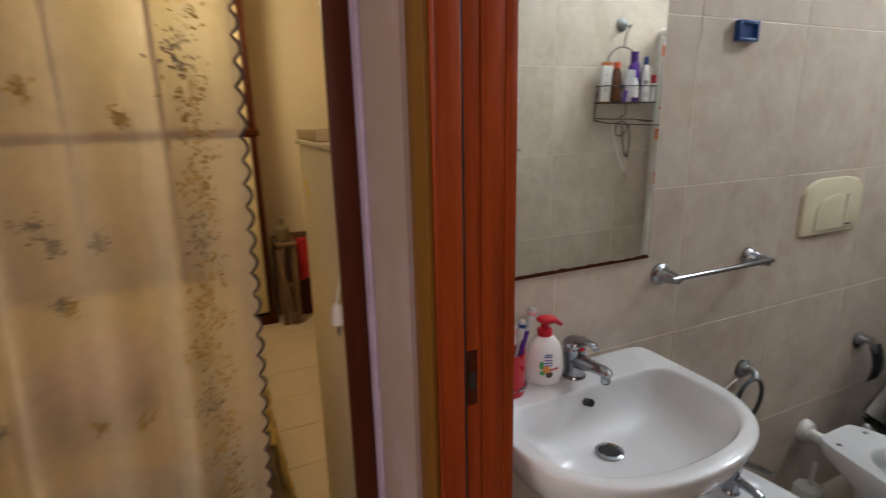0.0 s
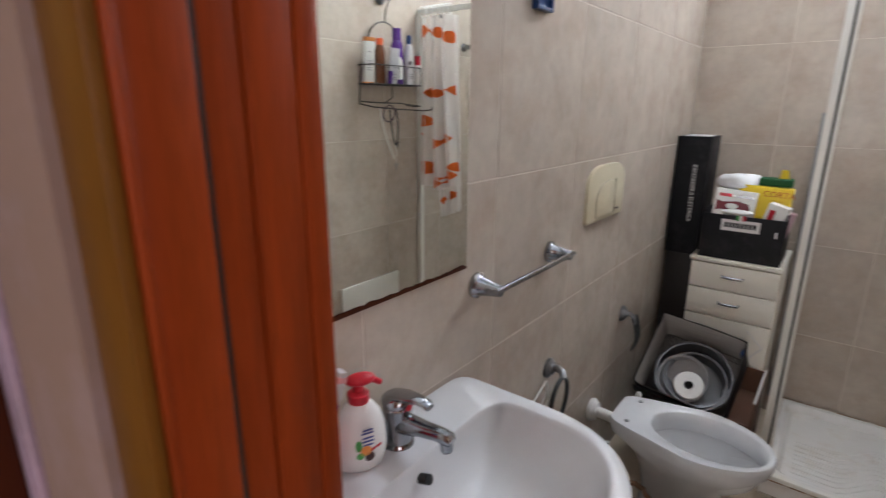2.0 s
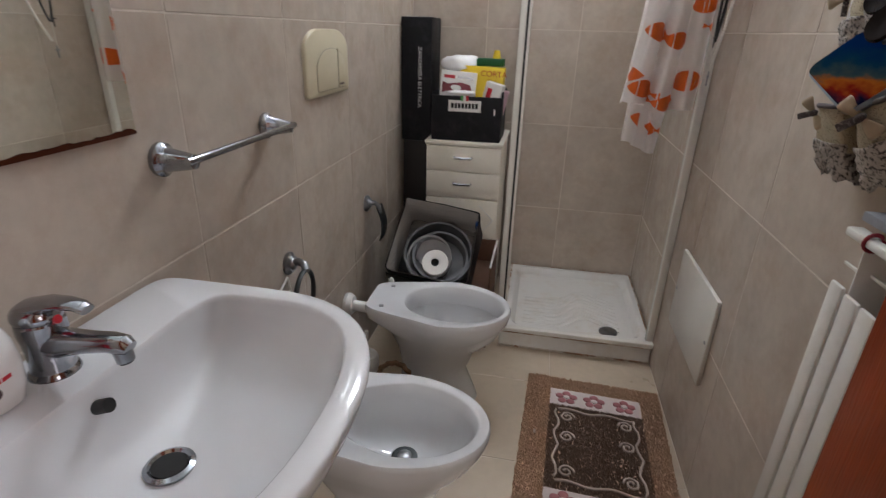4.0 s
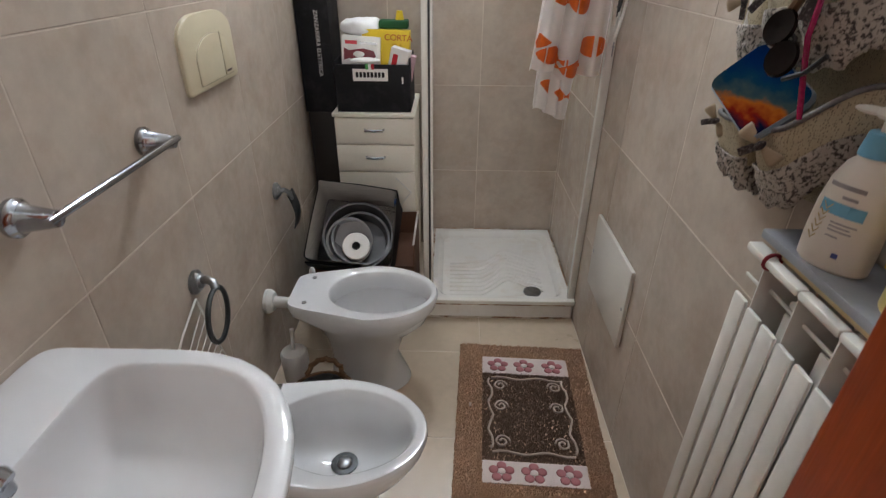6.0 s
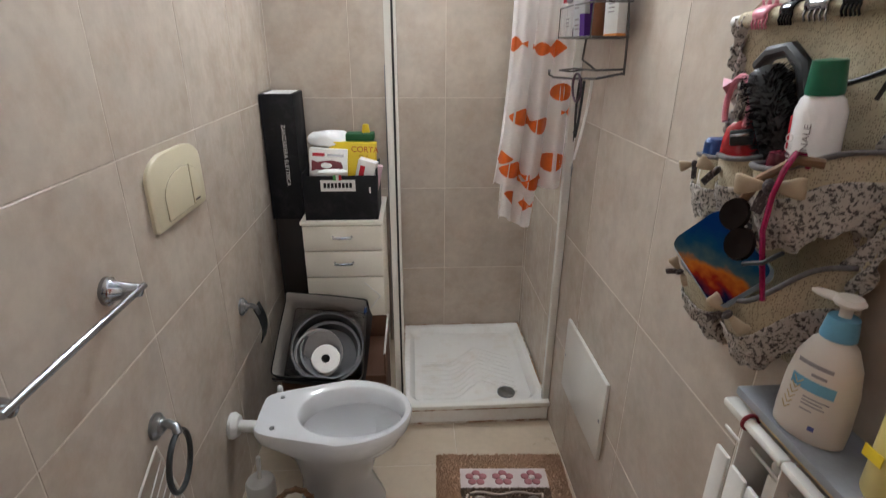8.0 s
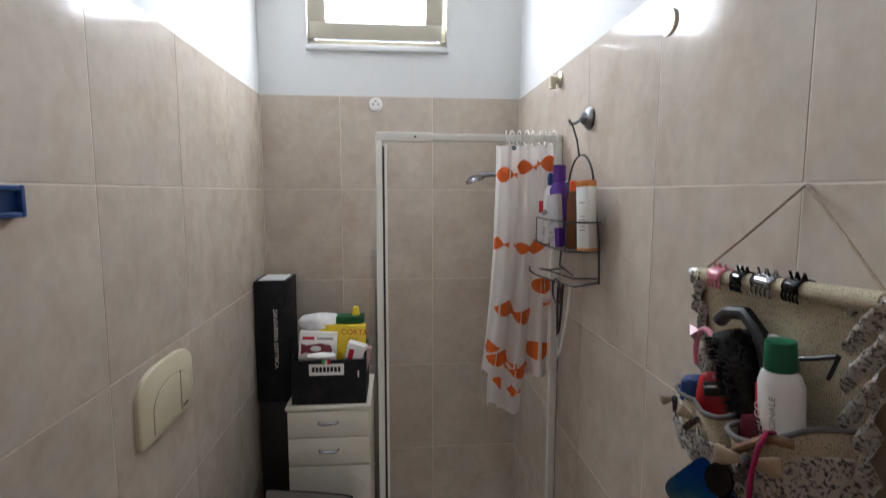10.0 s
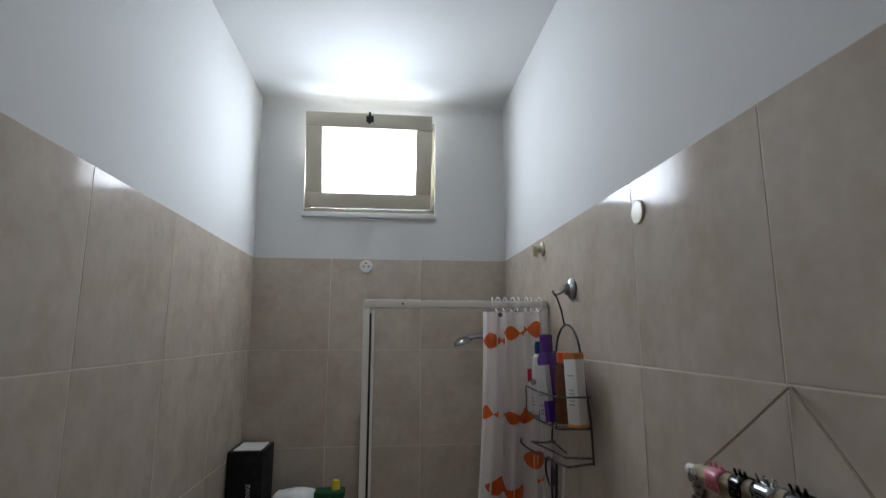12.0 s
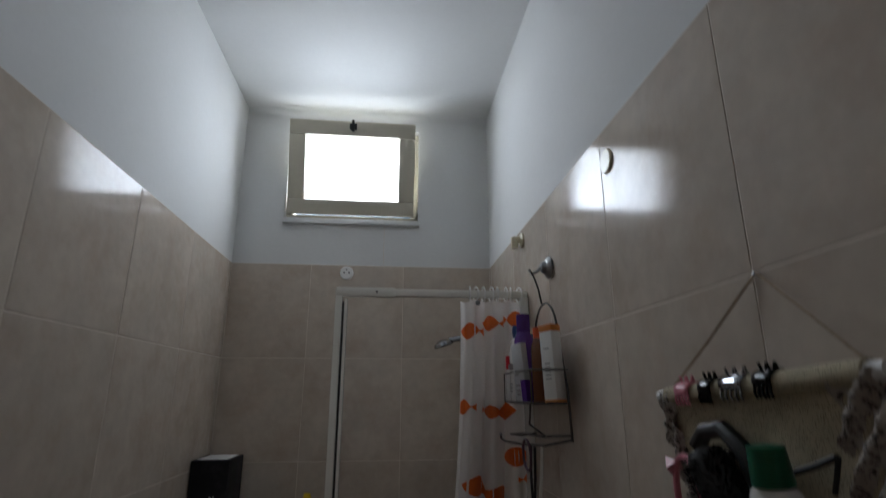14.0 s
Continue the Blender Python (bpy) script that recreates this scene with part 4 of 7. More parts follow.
for u, v, s, f in ((0.17, 0.125, 0.036, 1), (0.50, 0.090, 0.032, 1), (0.86, 0.075, 0.038, -1), (0.09, 0.425, 0.031, 1), (0.46, 0.430, 0.026, -1), (0.66, 0.432, 0.036, -1), (0.87, 0.600, 0.036, 1),
                   (0.95, 0.680, 0.022, -1), (0.33, 0.710, 0.038, 1), (0.53, 0.722, 0.034, -1), (0.08, 0.885, 0.030, -1), (0.84, 0.885, 0.042, 1), (0.31, 0.935, 0.038, 1), (0.55, 0.962, 0.034, -1)):
    fish(u, v, s, f)
for u, v, s in ((0.36, 0.905, 0.026), (0.74, 0.915, 0.036)):
    fish(u, v, s, 1, 1)
for i in range(8):
    x = 1.045 + 0.026 * i + random.uniform(-0.006, 0.006)
    part("ring", tube(bmesh.new(), arc((x, 2.312, 1.985), (random.uniform(-0.4, 0.4), 1, 0), (0, 0, 1), 0.026, 0, 352, 20), 0.0028, 8, False), WHITE_PLASTIC, sc, "white plastic curtain ring")
part("eyelet", lathe(bmesh.new(), [(0.009, 0.0), (0.009, 0.002), (0.005, 0.002), (0.005, 0.0)], Matrix.Translation((1.068, 2.262, 1.945)) @ pose(0, 0, 0, 90, 0, 0)), DULL_CHROME, sc)

# ---- boxes in the corner ----
# Near-black block added in place of the shaded gap below the black box.
GAP_SHADE = material("near_black_shade", (0.016, 0.012, 0.011), 0.6, vary=0.2)
low = thing("gap_shade_block", (0.08, 2.86, 0.0), "near-black block filling the shaded gap in the corner", "box")
part("body", B((0.012, 2.76, 0.0), (0.150, 2.965, 0.822), 0.003), GAP_SHADE, low)
zan = thing("black_box", (0.08, 2.86, 0.823), "tall narrow black cardboard box with white lettering", "box")
part("body", B((0.004, 2.755, 0.823), (0.150, 2.965, 1.388), 0.003), BLACK_CARD, zan)
part("top_label", B((0.02, 2.78, 1.388), (0.135, 2.95, 1.3895)), WHITE_PRINT, zan, "pale paper label")
text("ZANZARIERA ELETTRICA", 0.0245, axes((0.094, 2.7545, 1.122), (0, 0, -1), (1, 0, 0)), WHITE_PRINT, zan, label="white lettering")

crate = thing("black_carton", (0.34, 2.75, 0.863), "open black cardboard carton full of household packets", "carton")
bm = bmesh.new()
KX0, KX1, KY0, KY1, KZ0, KZ1 = 0.185, 0.505, 2.615, 2.88, 0.863, 1.075
for lo, hi in (((KX0, KY0, KZ0), (KX1, KY0 + 0.005, KZ1 - 0.012)), ((KX0, KY1 - 0.005, KZ0), (KX1, KY1, KZ1)), ((KX0, KY0 + 0.005, KZ0), (KX0 + 0.005, KY1 - 0.005, KZ1)),
               ((KX1 - 0.005, KY0 + 0.005, KZ0), (KX1, KY1 - 0.005, KZ1 + 0.01)), ((KX0 + 0.005, KY0 + 0.005, KZ0), (KX1 - 0.005, KY1 - 0.005, KZ0 + 0.005))):
    box(bm, lo, hi, 0.0015)
part("body", bm, BLACK_CARD, crate)
part("label_plate", B((0.262, KY0 - 0.0012, 0.995), (0.412, KY0, 1.045)), WHITE_PRINT, crate, "white label plate")
for i in range(8):
    part("label_bar", B((0.275 + 0.0158 * i, KY0 - 0.002, 1.010), (0.2865 + 0.0158 * i, KY0 - 0.0011, 1.032)), BLACK_CARD, crate)
for x, m2 in ((0.318, GREEN), (0.330, WHITE_PRINT), (0.342, RED_PLASTIC)):
    part("stripe", B((x, KY0 - 0.002, 1.043), (x + 0.012, KY0 - 0.0005, 1.066)), m2, crate)
part("tear", B((0.470, KY0 - 0.0012, 0.985), (0.477, KY0, 1.012)), WHITE_PRINT, crate)

hd = thing("hair_dryer_box", (0.27, 2.70, 0.87), "white carton with dark red hair dryer picture", "carton")
HM = Matrix.Translation((0.276, 2.70, 0.90)) @ pose(0, 0, 0, -6, 4, 4) @ Matrix.Diagonal((1.1, 1, 1.03, 1))
part("body", B((-0.075, -0.03, 0.0), (0.075, 0.03, 0.255), 0.002, HM), WHITE_PRINT, hd)
MAROON = material("maroon_print", (0.17, 0.008, 0.02), 0.4)
bm = bmesh.new()
patch(bm, [HM @ Vector((x, -0.0309, z)) for x, z in ((-0.066, 0.158), (-0.045, 0.166), (-0.010, 0.160), (0.052, 0.163), (0.058, 0.180), (0.050, 0.200), (0.010, 0.208), (-0.045, 0.198), (-0.066, 0.206))])
part("picture", bm, MAROON, hd, "dark red dryer picture", smooth=False)
part("picture", blob(bmesh.new(), (-0.008, -0.0312, 0.184), 0.022, 0.0006, 0.012, 16, 8, HM), WHITE_PRINT, hd, smooth=True)
part("banner", B((-0.062, -0.0312, 0.222), (-0.015, -0.0302, 0.236), 0, HM), RED_PLASTIC, hd, "red name banner")
part("banner", B((-0.005, -0.0312, 0.223), (0.06, -0.0302, 0.234), 0, HM), DULL_CHROME, hd, "grey name bar")
yb = thing("yellow_packet", (0.42, 2.74, 0.88), "yellow cardboard packet with printed lettering", "packet")
YM = Matrix.Translation((0.395, 2.755, 0.90)) @ pose(0, 0, 0, 0, 2, -4)
part("body", B((-0.11, -0.025, 0.0), (0.095, 0.03, 0.285), 0.002, YM), YELLOW, yb)
text("CORTA", 0.036, YM @ axes((0.048, -0.0258, 0.255), (1, 0, 0), (0, 0, 1)), material("red_ink", (0.5, 0.08, 0.01), 0.5), yb, label="red lettering")
text("DA", 0.036, YM @ axes((0.045, -0.0258, 0.218), (1, 0, 0), (0, 0, 1)), material("ochre_ink", (0.6, 0.36, 0.01), 0.5), yb, label="ochre lettering")
wb = thing("white_packet", (0.44, 2.66, 0.9), "small white medicine carton", "packet")
WM = Matrix.Translation((0.435, 2.665, 0.98)) @ pose(0, 0, 0, 0, 14, -10)
part("body", B((-0.04, -0.02, 0), (0.04, 0.03, 0.145), 0.002, WM), WHITE_PRINT, wb)
part("print", B((-0.026, -0.0212, 0.07), (-0.004, -0.0202, 0.12), 0, WM), RED_PLASTIC, wb)
solo("pink_packet", B((-0.03, -0.02, 0), (0.03, 0.03, 0.17), 0.004, Matrix.Translation((0.463, 2.72, 0.92)) @ pose(0, 0, 0, 0, 12, 0)), material("pink_film", (0.55, 0.36, 0.40), 0.4), (0.463, 2.72, 0.9), "pale pink packet inside the carton", "packet")
bm = bmesh.new()
blob(bm, (0.285, 2.79, 1.19), 0.10, 0.06, 0.040, 32, 20)
for v in bm.verts:
    v.co += Vector(noise.noise_vector(v.co * 14)) * 0.014 + Vector(noise.noise_vector(v.co * 40)) * 0.006
solo("plastic_bag", bm, BAG, (0.285, 2.79, 1.16), "crumpled white plastic bag on the packets", "plastic bag", smooth=True)
sp = thing("green_scourer", (0.44, 2.79, 1.187), "green and yellow cleaning sponge on the packets", "sponge")
part("pad", B((0.365, 2.75, 1.187), (0.490, 2.83, 1.219), 0.004), material("dark_green_scourer", (0.010, 0.085, 0.028), 0.8, vary=0.2, bump=0.3), sp)
bm = bmesh.new()
cyl(bm, (0.452, 2.80, 1.215), (0.452, 2.80, 1.255), 0.020, 0.013)
part("cap", bm, YELLOW, sp, "yellow cap")
bm = bmesh.new()
blob(bm, (0.315, 2.64, 1.075), 0.065, 0.03, 0.012, 20, 10)
solo("tissue", bm, WHITE_PRINT, (0.315, 2.64, 1.07), "white paper tissue on the carton's edge", "tissue", smooth=True)

brown = thing("brown_carton", (0.33, 2.41, 0.0), "dark brown carton standing on the floor", "carton")
bm = bmesh.new()
for lo, hi in (((0.10, 2.24, 0), (0.535, 2.246, 0.30)), ((0.10, 2.57, 0), (0.535, 2.576, 0.40)), ((0.10, 2.246, 0), (0.106, 2.57, 0.36)), ((0.529, 2.246, 0), (0.535, 2.57, 0.40)), ((0.106, 2.246, 0), (0.529, 2.57, 0.29))):
    box(bm, lo, hi, 0.0015)
part("body", bm, BROWN_CARD, brown)
part("edge", B((0.528, 2.245, 0.40), (0.5365, 2.576, 0.405)), CARTON, brown, "raw cardboard edge")

pb = thing("pan_carton", (0.28, 2.25, 0.30), "open tilted cardboard box holding round cake tins", "carton")
PM = Matrix.Translation((0.285, 2.115, 0.375)) @ pose(0, 0, 0, 45, 0, 0) @ pose(0, 0, 0, 0, 4, -5)      # local y runs up the opening, z out of it
OW, OH, OD = 0.172, 0.33, 0.155


def carton_wall(inset, lift):
    """The bent, worn side walls of the box, standing up from its bottom."""
    bm = bmesh.new()
    rings = []
    for j in range(9):
        h = j / 8
        pts = []
        for i in range(64):
            a = 2 * math.pi * i / 64
            c, d = math.cos(a), math.sin(a)
            k = 0.09 + 0.09 * h * (c > 0 and d > 0)
            px = (OW - inset) * math.copysign(abs(c) ** k, c)
            py = OH / 2 + (OH / 2 - inset) * math.copysign(abs(d) ** k, d)
            wob = noise.noise((px * 12, py * 12, 3.0)) * 0.022 * h
            lip = 0.030 + 0.035 * max(0, d) - 0.025 * max(0, c) + 0.026 * noise.noise((px * 22, py * 22, 8.0)) + lift
            out = 1 + 0.05 * h * (1 if c < 0.5 else -1.6)
            pts.append(PM @ Vector((px * out + wob, py + wob * 0.6, -OD + (OD + lip) * h)))
        rings.append(ring(bm, pts))
    loft(bm, rings, False)
    bm.faces.new(rings[0])
    return bm


part("body", carton_wall(0.0, 0.0), BLACK_CARD, pb, "dark printed outside")
part("lining", carton_wall(0.005, 0.002), CARTON, pb, "worn grey cardboard inside")
part("flap", B((-OW - 0.008, -0.01, -0.06), (OW, -0.004, 0.004), 0.001, PM), BLACK_CARD, pb, "dark printed lower flap")
part("flap", B((OW + 0.001, 0.0, -0.10), (OW + 0.05, OH * 0.9, -0.095), 0.001, PM @ pose(0, 0, 0, 0, 50, 0)), BLACK_CARD, pb, "dark printed side flap")
part("tape", B((OW - 0.030, OH - 0.050, -0.02), (OW - 0.020, OH - 0.030, 0.022), 0, PM), BLUE, pb, "blue tape")


def pan(name, r, h, c, tilt, mat, label):
    m = PM @ Matrix.Translation(c) @ pose(0, 0, 0, *tilt)
    return solo(name, lathe(bmesh.new(), [(0.001, 0.0), (r * 0.9, 0.0), (r * 0.96, 0.006), (r, h), (r + 0.006, h + 0.001), (r + 0.006, h + 0.004), (r - 0.003, h + 0.003), (r * 0.93, 0.008), (0.001, 0.003)], m, 40),
                mat, m.translation, label, "cake tin", "tins in the box")


pan("cake_tin", 0.140, 0.080, (0.012, 0.135, -0.10), (0, 0, 0), PAN_GREY, "grey round cake tin nested in cardboard box")
pan("cake_tin", 0.114, 0.062, (0.018, 0.118, -0.085), (-7, 5, 0), PAN_GREY, "smaller grey round tin nested in another tin")
pan("cake_tin", 0.092, 0.050, (-0.012, 0.118, -0.060), (14, -9, 0), PAN_SILVER, "silver round tin leaning in the stack")
rollm = PM @ Matrix.Translation((0.012, 0.088, -0.045)) @ pose(0, 0, 0, 4, 0, 0)
pr = thing("paper_roll", rollm.translation, "white paper roll with dark core inside the tins", "paper roll")
part("paper", lathe(bmesh.new(), [(0.056, 0.0), (0.056, 0.045), (0.053, 0.048), (0.018, 0.048), (0.016, 0.044), (0.016, 0.0)], rollm, 32), WHITE_PRINT, pr)
part("core", lathe(bmesh.new(), [(0.0165, 0.002), (0.0165, 0.046), (0.001, 0.030)], rollm, 20), BLACK, pr, "dark hollow core")

# ---- floor things ----
br = thing("toilet_brush", (0.115, 1.81, 0.0), "white plastic toilet brush in its holder", "toilet brush")
bm = lathe(bmesh.new(), [(0.040, 0.0), (0.044, 0.006), (0.050, 0.15), (0.050, 0.178), (0.044, 0.19), (0.012, 0.198), (0.008, 0.20)], Matrix.Translation((0.115, 1.81, 0)))
part("holder", bm, WHITE_PLASTIC, br)
part("handle", cyl(bmesh.new(), (0.115, 1.81, 0.195), (0.125, 1.80, 0.30), 0.0075, seg=12), WHITE_PLASTIC, br)
for z in (0.085, 0.095):
    part("emblem", B((0.155, 1.775, z), (0.166, 1.790, z + 0.006), 0, None), DARK_PRINT, br)

bk = thing("wicker_basket", (0.30, 1.57, 0.0), "dark brown wicker basket with rope handle", "basket")
bk.location += Vector((-0.01, 0.045, 0.0))
for k in range(9):
    r = 0.095 + 0.03 * math.sin(math.pi * k / 10)
    part("coil", tube(bmesh.new(), arc((0.27, 1.575, 0.012 + 0.018 * k), (1, 0, 0), (0, 1, 0), r, 0, 359, 32), 0.0095, 6), WICKER, bk)
pts = [Vector(p) + Vector((0.004 * math.sin(i * 1.9), 0.004 * math.cos(i * 1.9), 0)) for i, p in enumerate(arc((0.27, 1.640, 0.185), (1, 0, 0), (0, 0.5, 0.86), 0.062, 0, 180, 20))]
part("handle", tube(bmesh.new(), pts, 0.009, 8), WICKER, bk, "twisted rope handle")
bm = bmesh.new()
blob(bm, (0.27, 1.575, 0.155), 0.090, 0.090, 0.055, 24, 14)
for v in bm.verts:
    v.co += Vector(noise.noise_vector(v.co * 22)) * 0.015
part("contents", bm, BLACK, bk, "black cloth inside", smooth=True)

bath = thing("bath_mat", (0.978, 1.70, 0.0), "tan and brown bath mat with flowers and scrolls", "bath mat")
MM = Matrix.Translation((0.978, 1.70, 0.001)) @ pose(0, 0, 0, 0, 0, -2.8)
MW, ML = 0.255, 0.368
part("backing", B((-MW, -ML, 0), (MW, ML, 0.008), 0.003, MM), MAT_TAN, bath)
IX0, IX1, IY0, IY1 = -0.163, 0.180, -0.30, 0.292


def pile(region, count, h, r, seed):
    rnd = random.Random(seed)
    vs, fs = [], []
    while count:
        x, y = rnd.uniform(-MW, MW), rnd.uniform(-ML, ML)
        if not region(x, y):
            continue
        count -= 1
        a = rnd.uniform(0, 6.28)
        hh = h * rnd.uniform(0.85, 1.12)
        tx, ty = rnd.uniform(-1, 1) * 0.005, rnd.uniform(-1, 1) * 0.005
        k = len(vs)
        for j in range(3):
            vs.append(MM @ Vector((x + r * math.cos(a + 2.094 * j), y + r * math.sin(a + 2.094 * j), 0.004)))
        vs.append(MM @ Vector((x + tx, y + ty, 0.006 + hh)))
        fs += [(k, k + 1, k + 3), (k + 1, k + 2, k + 3), (k + 2, k, k + 3)]
    me = bpy.data.meshes.new("pile")
    org = ORG[bath.name]
    me.from_pydata([v - org for v in vs], [], fs)
    return me


def add_pile(name, me, mat, label):
    me.materials.append(mat)
    ob = new(name, me)
    ob.parent = bath
    ORG[ob.name] = ORG[bath.name]
    tagged(ob, label, kind="stuff")


inner = lambda x, y: IX0 < x < IX1 and IY0 < y < IY1
add_pile("tufted_border", pile(lambda x, y: not inner(x, y), 13000, 0.011, 0.0046, 1), MAT_TAN, "tan tufted border")
add_pile("tufted_field", pile(lambda x, y: IX0 < x < IX1 and -0.215 < y < 0.195, 12000, 0.011, 0.0046, 2), MAT_BROWN, "mottled brown tufted field")
for y0, y1 in ((0.195, IY1), (IY0, -0.215)):
    s = part("band", B((IX0, y0, 0.006), (IX1, y1, 0.013), 0.002, MM), MAT_WHITE, bath, "off-white flower band")
    for x in (-0.10, 0.005, 0.118):
        yc = (y0 + y1) / 2
        bm = bmesh.new()
        for k in range(5):
            a = 2 * math.pi * k / 5 + 0.3
            blob(bm, (x + 0.027 * math.cos(a), yc + 0.024 * math.sin(a), 0.0135), 0.0165, 0.0155, 0.0035, 12, 6, MM)
        fl = part("flower", bm, MAT_PINK, s, "dusty pink flower", smooth=True)
        part("flower_eye", blob(bmesh.new(), (x, yc, 0.016), 0.013, 0.012, 0.003, 12, 6, MM), MAT_WHITE, s, smooth=True)


def line(pts, r=0.0045):
    part("scroll_line", tube(bmesh.new(), [MM @ Vector((x + 0.0015 * math.sin(40 * i), y, 0.017)) for i, (x, y) in enumerate(pts)], r, 6), MAT_LINE, bath, "beige scroll line", smooth=True)


def spiral(x, y, s, f):
    return [(x + s * f * (0.027 * (1 - 0.75 * i / 22)) * math.cos(0.42 * i), y + s * (0.027 * (1 - 0.75 * i / 22)) * math.sin(0.42 * i)) for i in range(23)]


wav = lambda x, y: 0.006 * math.sin(38 * x + 21 * y)
line([(IX0 + 0.03 + 0.008 * math.sin(18 * (y / 20)), -0.17 + 0.33 * y / 20) for y in range(21)])
line([(IX1 - 0.03 + 0.008 * math.sin(18 * (y / 20)), -0.18 + 0.34 * y / 20) for y in range(21)])
line([(IX0 + 0.035 + 0.275 * x / 20, 0.165 + 0.006 * math.sin(12 * x / 20)) for x in range(21)])
line([(IX0 + 0.035 + 0.275 * x / 20, -0.185 + 0.006 * math.sin(12 * x / 20)) for x in range(21)])
for x, f in ((IX0 + 0.068, 1), (IX1 - 0.068, -1)):
    for y in (0.125, 0.02, -0.14):
        line(spiral(x, y, 1, f), 0.0042)
part("care_label", B((IX0 - 0.050, 0.012, 0.012), (IX0 - 0.040, 0.032, 0.0165), 0.002, MM), MAT_LINE, bath)

# ---- radiator with shelf and bottles ----
rad = thing("radiator", (1.18, 0.80, 0.38), "white aluminium sectional radiator under a shelf", "radiator")
rad.location += Vector((0.012, 0.0, -0.008))
for i in range(7):
    y = 1.016 - 0.085 * i
    part("section_plate", B((1.140, y - 0.003, 0.40), (1.232, y, 1.086), 0.001), WHITE_ENAMEL, rad)
    if i == 6:
        break
    for a0, a1, zt in ((0.003, 0.040, 1.004), (0.045, 0.081, 1.004)):
        part("front_panel", B((1.133, y - a1, 0.40), (1.141, y - a0, zt), 0.004), WHITE_ENAMEL, rad)
    part("middle_panel", B((1.165, y - 0.080, 0.42), (1.170, y - 0.040, 1.020), 0.003), WHITE_ENAMEL, rad)
    part("column", B((1.192, y - 0.060, 0.40), (1.222, y - 0.030, 1.05), 0.008), WHITE_ENAMEL, rad)
    part("grille_bar", B((1.136, y - 0.0845, 1.077), (1.154, y - 0.0005, 1.090), 0.004), WHITE_ENAMEL, rad)
    part("grille_fin", B((1.158, y - 0.083, 1.032), (1.162, y - 0.004, 1.037), 0.001), WHITE_ENAMEL, rad)
part("end_panel", B((1.133, 1.020, 0.40), (1.141, 1.054, 1.008), 0.004), WHITE_ENAMEL, rad)
part("end_fin", B((1.150, 1.020, 1.030), (1.154, 1.066, 1.035), 0.001), WHITE_ENAMEL, rad)
part("bleed_valve", cyl(bmesh.new(), (1.200, 0.975, 1.03), (1.175, 0.975, 1.03), 0.009, seg=14), WHITE_PLASTIC, rad)
for y in (0.62, 0.96):
    part("wall_bracket", B((1.232, y, 0.95), (W, y + 0.02, 0.98), 0.002), WHITE_ENAMEL, rad)
part("end_knob", B((1.136, 1.0165, 1.077), (1.160, 1.066, 1.091), 0.004), WHITE_ENAMEL, rad)
part("cord", tube(bmesh.new(), arc((1.147, 1.012, 1.084), (1, 0, 0), (0, 0, 1), 0.0125, 0, 350, 16), 0.003, 8), material("dark_red_cord", (0.22, 0.01, 0.02), 0.8), rad, "dark red cord tied round the bar")
GREY_BOARD = material("speckled_grey_laminate", (0.27, 0.28, 0.30), 0.45, vary=0.12, fine=160, bump=0.05, stain=(0.55, 0.52, 0.42), stain_amount=0.5, stain_scale=7)
PINE = material("pale_pine", (0.55, 0.42, 0.22), 0.6, vary=0.15, bump=0.1)
sf = thing("radiator_shelf", (1.20, 0.80, 1.09), "grey laminate board on a pine batten over the radiator", "shelf")
sf.location += Vector((0.010, 0.0, -0.008))
part("board", B((1.148, 0.52, 1.104), (W - 0.012, 1.056, 1.118), 0.002), GREY_BOARD, sf)
part("batten", B((1.158, 0.53, 1.0905), (1.20, 1.02, 1.104), 0.001), PINE, sf, "pale pine batten")

LOTION = material("matt_cream_bottle", (0.74, 0.68, 0.60), 0.38, vary=0.02, bump=0.01)
PALE_BLUE = material("pale_blue_plastic", (0.16, 0.40, 0.56), 0.35, vary=0.05, bump=0.01)
GREY_PRINT = material("grey_print", (0.30, 0.27, 0.27), 0.5)
lo = thing("lotion_bottle", (1.192, 0.953, 1.110), "cream lotion pump bottle with pale blue collar", "lotion bottle")
LM = Matrix.Translation((1.192, 0.953, 1.110)) @ pose(0, 0, 0, 0, 0, -65)


def oval(rx, ry, z, n=28):
    return [LM @ Vector((rx * math.cos(2 * math.pi * i / n), ry * math.sin(2 * math.pi * i / n), z)) for i in range(n)]


bm = bmesh.new()
loft(bm, [ring(bm, oval(a, b, z)) for a, b, z in ((0.040, 0.024, 0), (0.044, 0.027, 0.004), (0.045, 0.028, 0.03), (0.043, 0.028, 0.08), (0.037, 0.026, 0.115), (0.027, 0.022, 0.138), (0.018, 0.018, 0.148), (0.017, 0.017, 0.152))])
part("bottle", bm, LOTION, lo)
bm = lathe(bmesh.new(), [(0.0205, 0.150), (0.0205, 0.154), (0.018, 0.172), (0.017, 0.178), (0.008, 0.179)], LM)
part("collar", bm, PALE_BLUE, lo, "pale blue collar")
bm = lathe(bmesh.new(), [(0.007, 0.176), (0.007, 0.192), (0.014, 0.194), (0.018, 0.199), (0.014, 0.205), (0.001, 0.207)], LM)
blob(bm, (-0.022, 0, 0.199), 0.022, 0.010, 0.005, m=LM)
part("pump", bm, LOTION, lo)


def on_lotion(x, z):
    return LM @ Vector((x, -0.0276 * math.sqrt(max(0.01, 1 - (x / 0.0445) ** 2)) * (1 - max(0, z - 0.08) * 1.6) - 0.0012, z))


